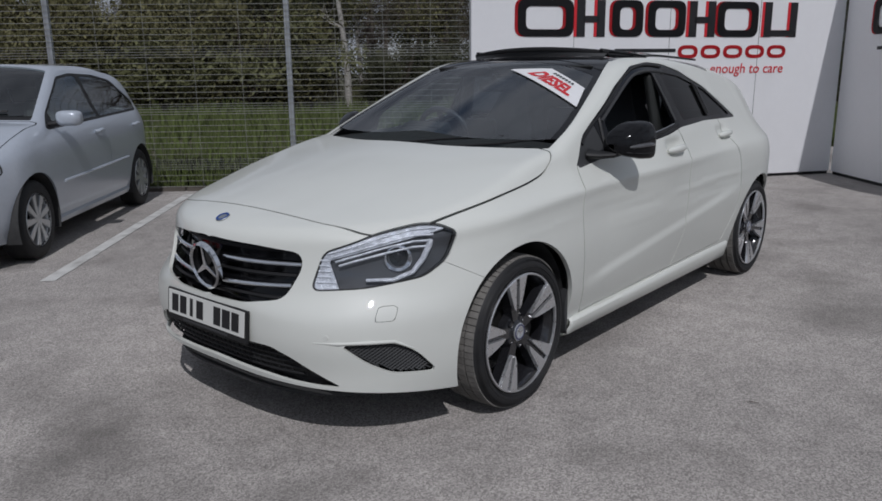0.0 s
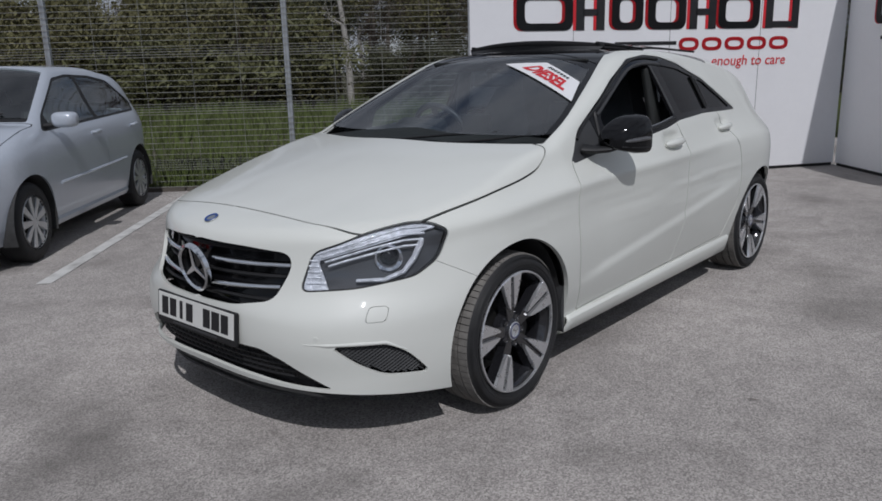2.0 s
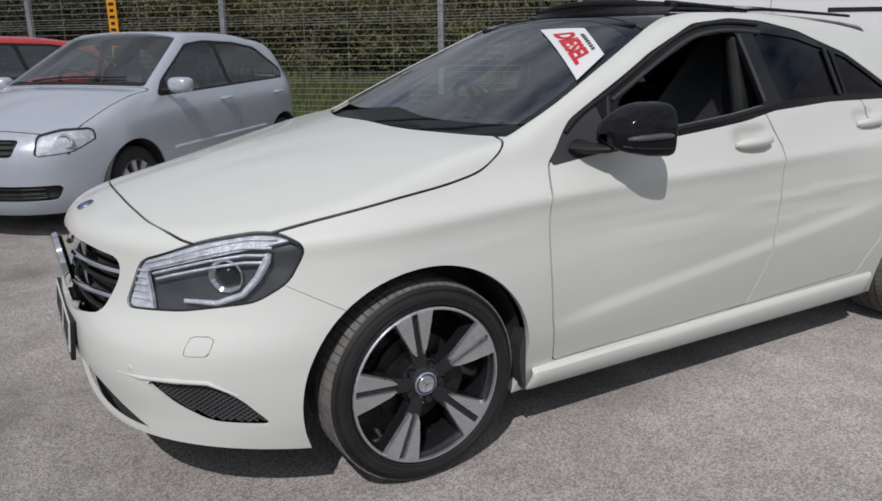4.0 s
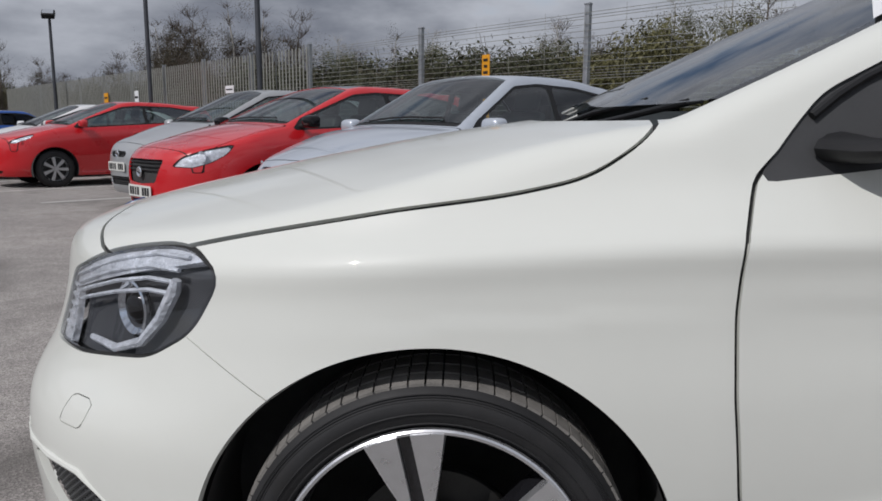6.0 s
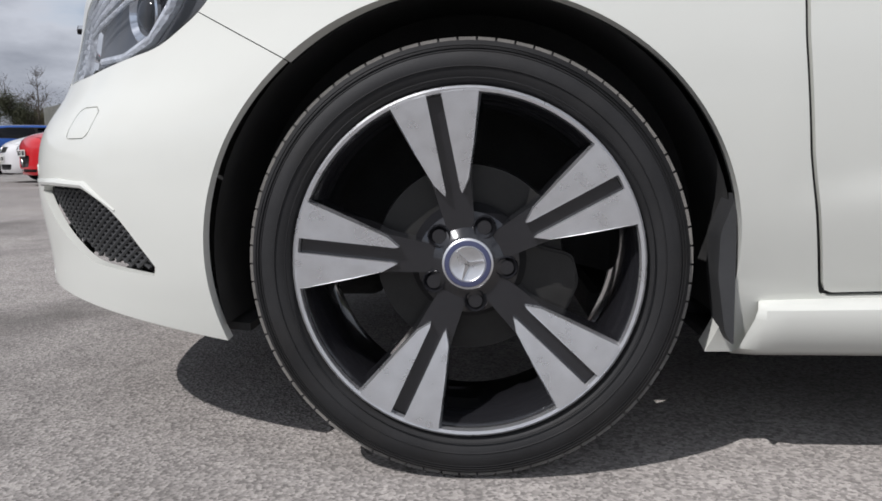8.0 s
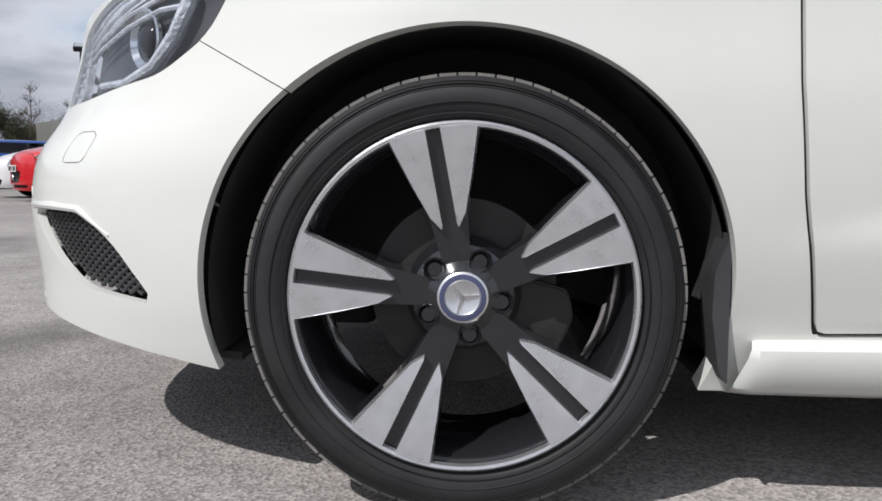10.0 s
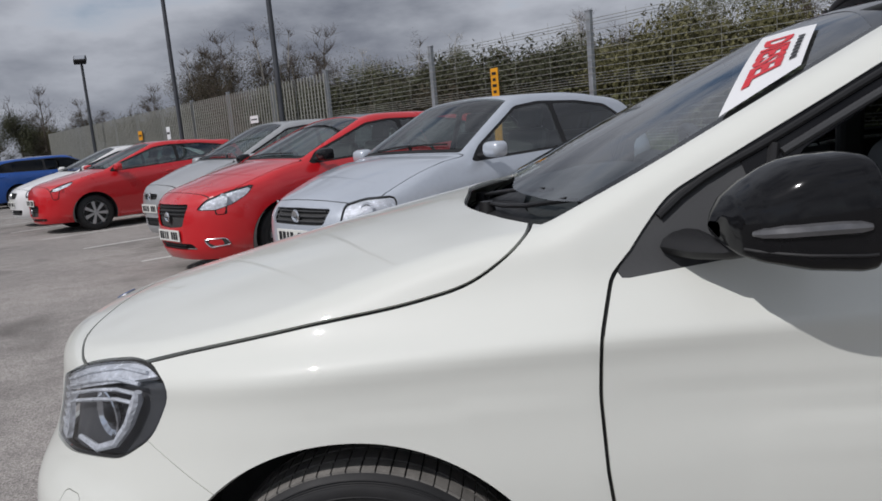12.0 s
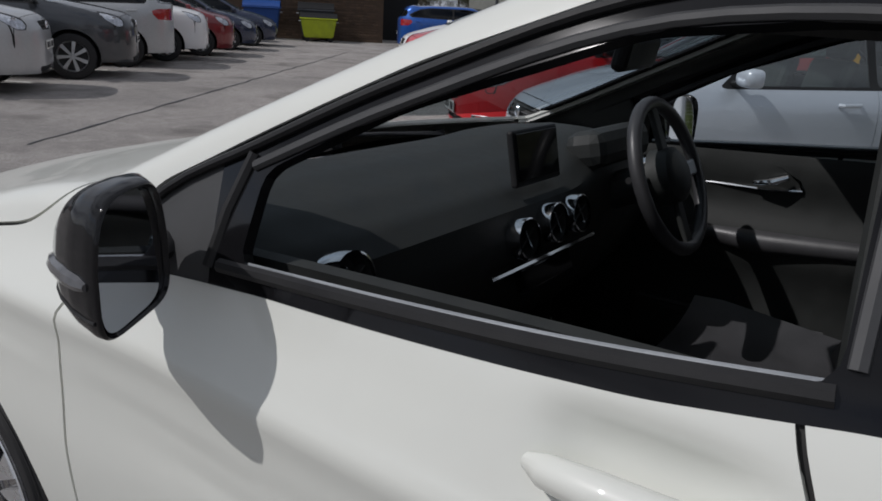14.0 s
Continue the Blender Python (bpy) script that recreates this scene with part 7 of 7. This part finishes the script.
def tree(seed, high, bark, leaves, count, leaf, spread, bare=False):
    """Trunk, limbs and twigs, with a loose crown of leaves."""
    g = random.Random(seed)
    t = thing("tree", "tall thin tree with bare twigs and a few spring leaves" if bare else "leafy tree with an uneven crown", "tree", group="trees behind the fence")
    lean_x, lean_y = g.uniform(-0.06, 0.06), g.uniform(-0.06, 0.06)
    stem = [Vector((lean_x * z + 0.1 * math.sin(z * 0.9 + seed), lean_y * z + 0.1 * math.cos(z * 0.7 + seed), z)) for z in np.linspace(0, high * 0.92, 9)]
    part("trunk", tube(stem, [0.13 * high / 8 * (1 - 0.92 * k / 8) + 0.012 for k in range(9)], 8), bark, t, smooth=True)
    twigs = bmesh.new()
    for k in range(26 if bare else 15):
        i = g.randint(2, 8)
        a = g.uniform(0, 6.28)
        reach = spread * g.uniform(0.35, 1.0) * (1.1 - 0.09 * i)
        p = stem[i]
        e = p + Vector((reach * math.cos(a), reach * math.sin(a), reach * g.uniform(0.3, 1.1)))
        mid = (p + e) / 2 + Vector((0, 0, -0.1 * reach))
        tube([p, mid, e], [0.045 * (1.1 - 0.1 * i), 0.028 * (1.1 - 0.1 * i), 0.008], 5, twigs, cap=False)
        for _ in range(14 if bare else 5):
            q = mid.lerp(e, g.uniform(0, 1))
            w = q + Vector((g.gauss(0, 0.3), g.gauss(0, 0.3), g.uniform(0.1, 0.7))) * spread * 0.5
            tube([q, w], [0.011, 0.004], 3, twigs, cap=False)
    tagged(part("branchwork", twigs, bark if not bare else M_TWIG, t), kind="stuff")
    V, F = leaf_cloud(seed + 50, Vector((lean_x * high * 0.6, lean_y * high * 0.6, high * 0.62)), Vector((spread, spread, high * 0.36)), count, leaf)
    tagged(mesh_ob("crown", V, F, leaves, t, smooth=False), kind="stuff")
    return t


def shrub(seed, wide, high, leaves, count, leaf):
    t = thing("shrub", "low tangled shrub at the wood's edge", "shrub", group="undergrowth behind the fence")
    g = random.Random(seed)
    bm = bmesh.new()
    for _ in range(14):
        a, r = g.uniform(0, 6.28), g.uniform(0.2, 1)
        tube([(0, 0, 0), (r * wide * 0.4 * math.cos(a), r * wide * 0.4 * math.sin(a), high * 0.5), (r * wide * 0.7 * math.cos(a), r * wide * 0.7 * math.sin(a), high * g.uniform(0.7, 1.1))], [0.02, 0.014, 0.004], 4, bm, cap=False)
    tagged(part("stem_tangle", bm, M_TWIG, t), kind="stuff")
    V, F = leaf_cloud(seed, Vector((0, 0, high * 0.55)), Vector((wide, wide, high * 0.6)), count, leaf, 1.0)
    tagged(mesh_ob("foliage", V, F, leaves, t, smooth=False), kind="stuff")
    return t


M_PALELEAF = mat("pale young leaves", (0.12, 0.112, 0.046), 0.7, vary=0.45, scale=1.0)
M_BROWNLEAF = mat("brown buds and ivy", (0.075, 0.063, 0.04), 0.8, vary=0.5, scale=1.0)
kinds = [tree(1, 8.5, M_BIRCH, M_LEAF, 9000, 0.05, 1.9), tree(2, 7.0, M_BARK, M_DARKLEAF, 12000, 0.06, 2.1), tree(3, 9.0, M_BIRCH, M_BROWNLEAF, 3600, 0.045, 1.8, True), tree(4, 7.5, M_BARK, M_BROWNLEAF, 7000, 0.05, 2.1, True), tree(5, 6.5, M_BARK, M_PALELEAF, 10000, 0.05, 2.0), tree(6, 8.0, M_BARK, M_BROWNLEAF, 1500, 0.05, 2.3, True)]
low_kinds = [shrub(11, 1.6, 2.6, M_DARKLEAF, 9000, 0.055), shrub(12, 1.5, 2.1, M_BROWNLEAF, 8500, 0.05), shrub(13, 1.2, 1.2, M_LEAF, 5000, 0.045), shrub(14, 1.5, 2.3, M_PALELEAF, 9000, 0.05)]
g = random.Random(9)
spots = [(a + g.uniform(-1.2, 1.2), out + g.uniform(-1.4, 1.4)) for out in (24, 27, 31) for a in np.arange(-44, 18, 1.9)]
spots += [(a + g.uniform(-1.0, 1.0), out + g.uniform(-1.5, 1.5)) for out in (23.5, 27.5) for a in np.arange(17, 52, 1.7)]
spots += [(a + g.uniform(-1.5, 1.5), 26 + g.uniform(-3, 5)) for a in np.arange(56, 82, 1.25)]
for i, (a, out) in enumerate(spots):
    src = kinds[g.choice((2, 3, 3, 5))] if a > 55 else kinds[1] if a > 14 and g.random() < 0.45 else kinds[i % 6] if g.random() < 0.7 else kinds[g.choice((1, 2, 3))]
    place = by_fence(a, out)
    grow = g.uniform(0.78, 1.1) * (1.3 if a > 55 else 0.8 if a > 34 else 0.80 if a > 8 else 1.08)
    m = Matrix.Translation(place) @ pose(0, 0, 0, 0, 0, g.uniform(0, 360)) @ Matrix.Scale(grow, 4)
    if i < 6:
        kinds[i].matrix_world = m
    else:
        c = copy_thing(src, m)
        c.scale = (grow,) * 3
near = [(a + g.uniform(-1, 1), 21.5 + g.uniform(0, 3.5)) for a in np.arange(-42, 24, 0.8)] + [(a + g.uniform(-1, 1), 25 + g.uniform(0, 8)) for a in np.arange(24, 70, 2.6)]
for i, (a, out) in enumerate(near):
    grow = g.uniform(0.75, 1.35)
    m = Matrix.Translation(by_fence(a, out)) @ pose(0, 0, 0, 0, 0, g.uniform(0, 360)) @ Matrix.Scale(grow, 4)
    if i < 4:
        low_kinds[i].matrix_world = m
    else:
        c = copy_thing(low_kinds[i % 3], m)
        c.scale = (grow,) * 3
# a dark hedge bank under the trees along the far fence
for k in range(90):
    grow = g.uniform(1.5, 2.2) * (1.3 if k <= 18 and k % 3 == 1 else 1)
    c = copy_thing(low_kinds[(0, 0, 1)[k % 3] if k > 18 else (3, 2, 3)[k % 3]], Matrix.Translation(by_fence(4 + 0.85 * k + g.uniform(-0.5, 0.5), 20 + g.uniform(0, 4))) @ pose(0, 0, 0, 0, 0, g.uniform(0, 360)) @ Matrix.Scale(grow, 4))
    c.scale = (grow,) * 3
# dense far wood behind and at the end of the car park
for i in range(118):
    if i < 46:
        p = by_fence(-60 + 1.95 * i + g.uniform(-1, 1), 37 + g.uniform(0, 9))
        grow = g.uniform(0.95, 1.25) * (1.0 if i < 34 else 0.72)
    else:
        u = (i - 46) / 72
        p = Vector((*lot_xy(44 + 14 * g.random(), -34 + 44 * u), 0))
        grow = g.uniform(0.45, 0.78)
    c = copy_thing(kinds[(1, 3, 1, 4, 5)[i % 5]], Matrix.Translation(p) @ pose(0, 0, 0, 0, 0, g.uniform(0, 360)) @ Matrix.Scale(grow, 4))
    c.scale = (grow,) * 3

# rough grass behind the fence
g = random.Random(21)
V, F = [], []
for k in range(60000):
    a = g.uniform(-16, 16)
    out = (4.2 if a < -1.5 else 0.12) + 19 * g.random() ** 1.9
    p = by_fence(a, out)
    tall = (0.10 + 0.22 * g.random() ** 2) * (1.15 + 0.9 * noise.noise((p.x * 0.35, p.y * 0.35, 2))) * (1 + out * 0.02)
    w, t = 0.006 + 0.0016 * out, g.uniform(0, 6.28)
    dx, dy = math.cos(t), math.sin(t)
    i = len(V)
    V += [(p.x - w * dy, p.y + w * dx, -0.01), (p.x + w * dy, p.y - w * dx, -0.01), (p.x + tall * 0.35 * dx, p.y + tall * 0.35 * dy, max(0.03, tall))]
    F.append((i, i + 1, i + 2))
grass = mesh_ob("grass", V, F, M_GRASS, None, smooth=False)
tagged(grass, "rough uncut green and straw grass behind the fence", "grass", kind="stuff")
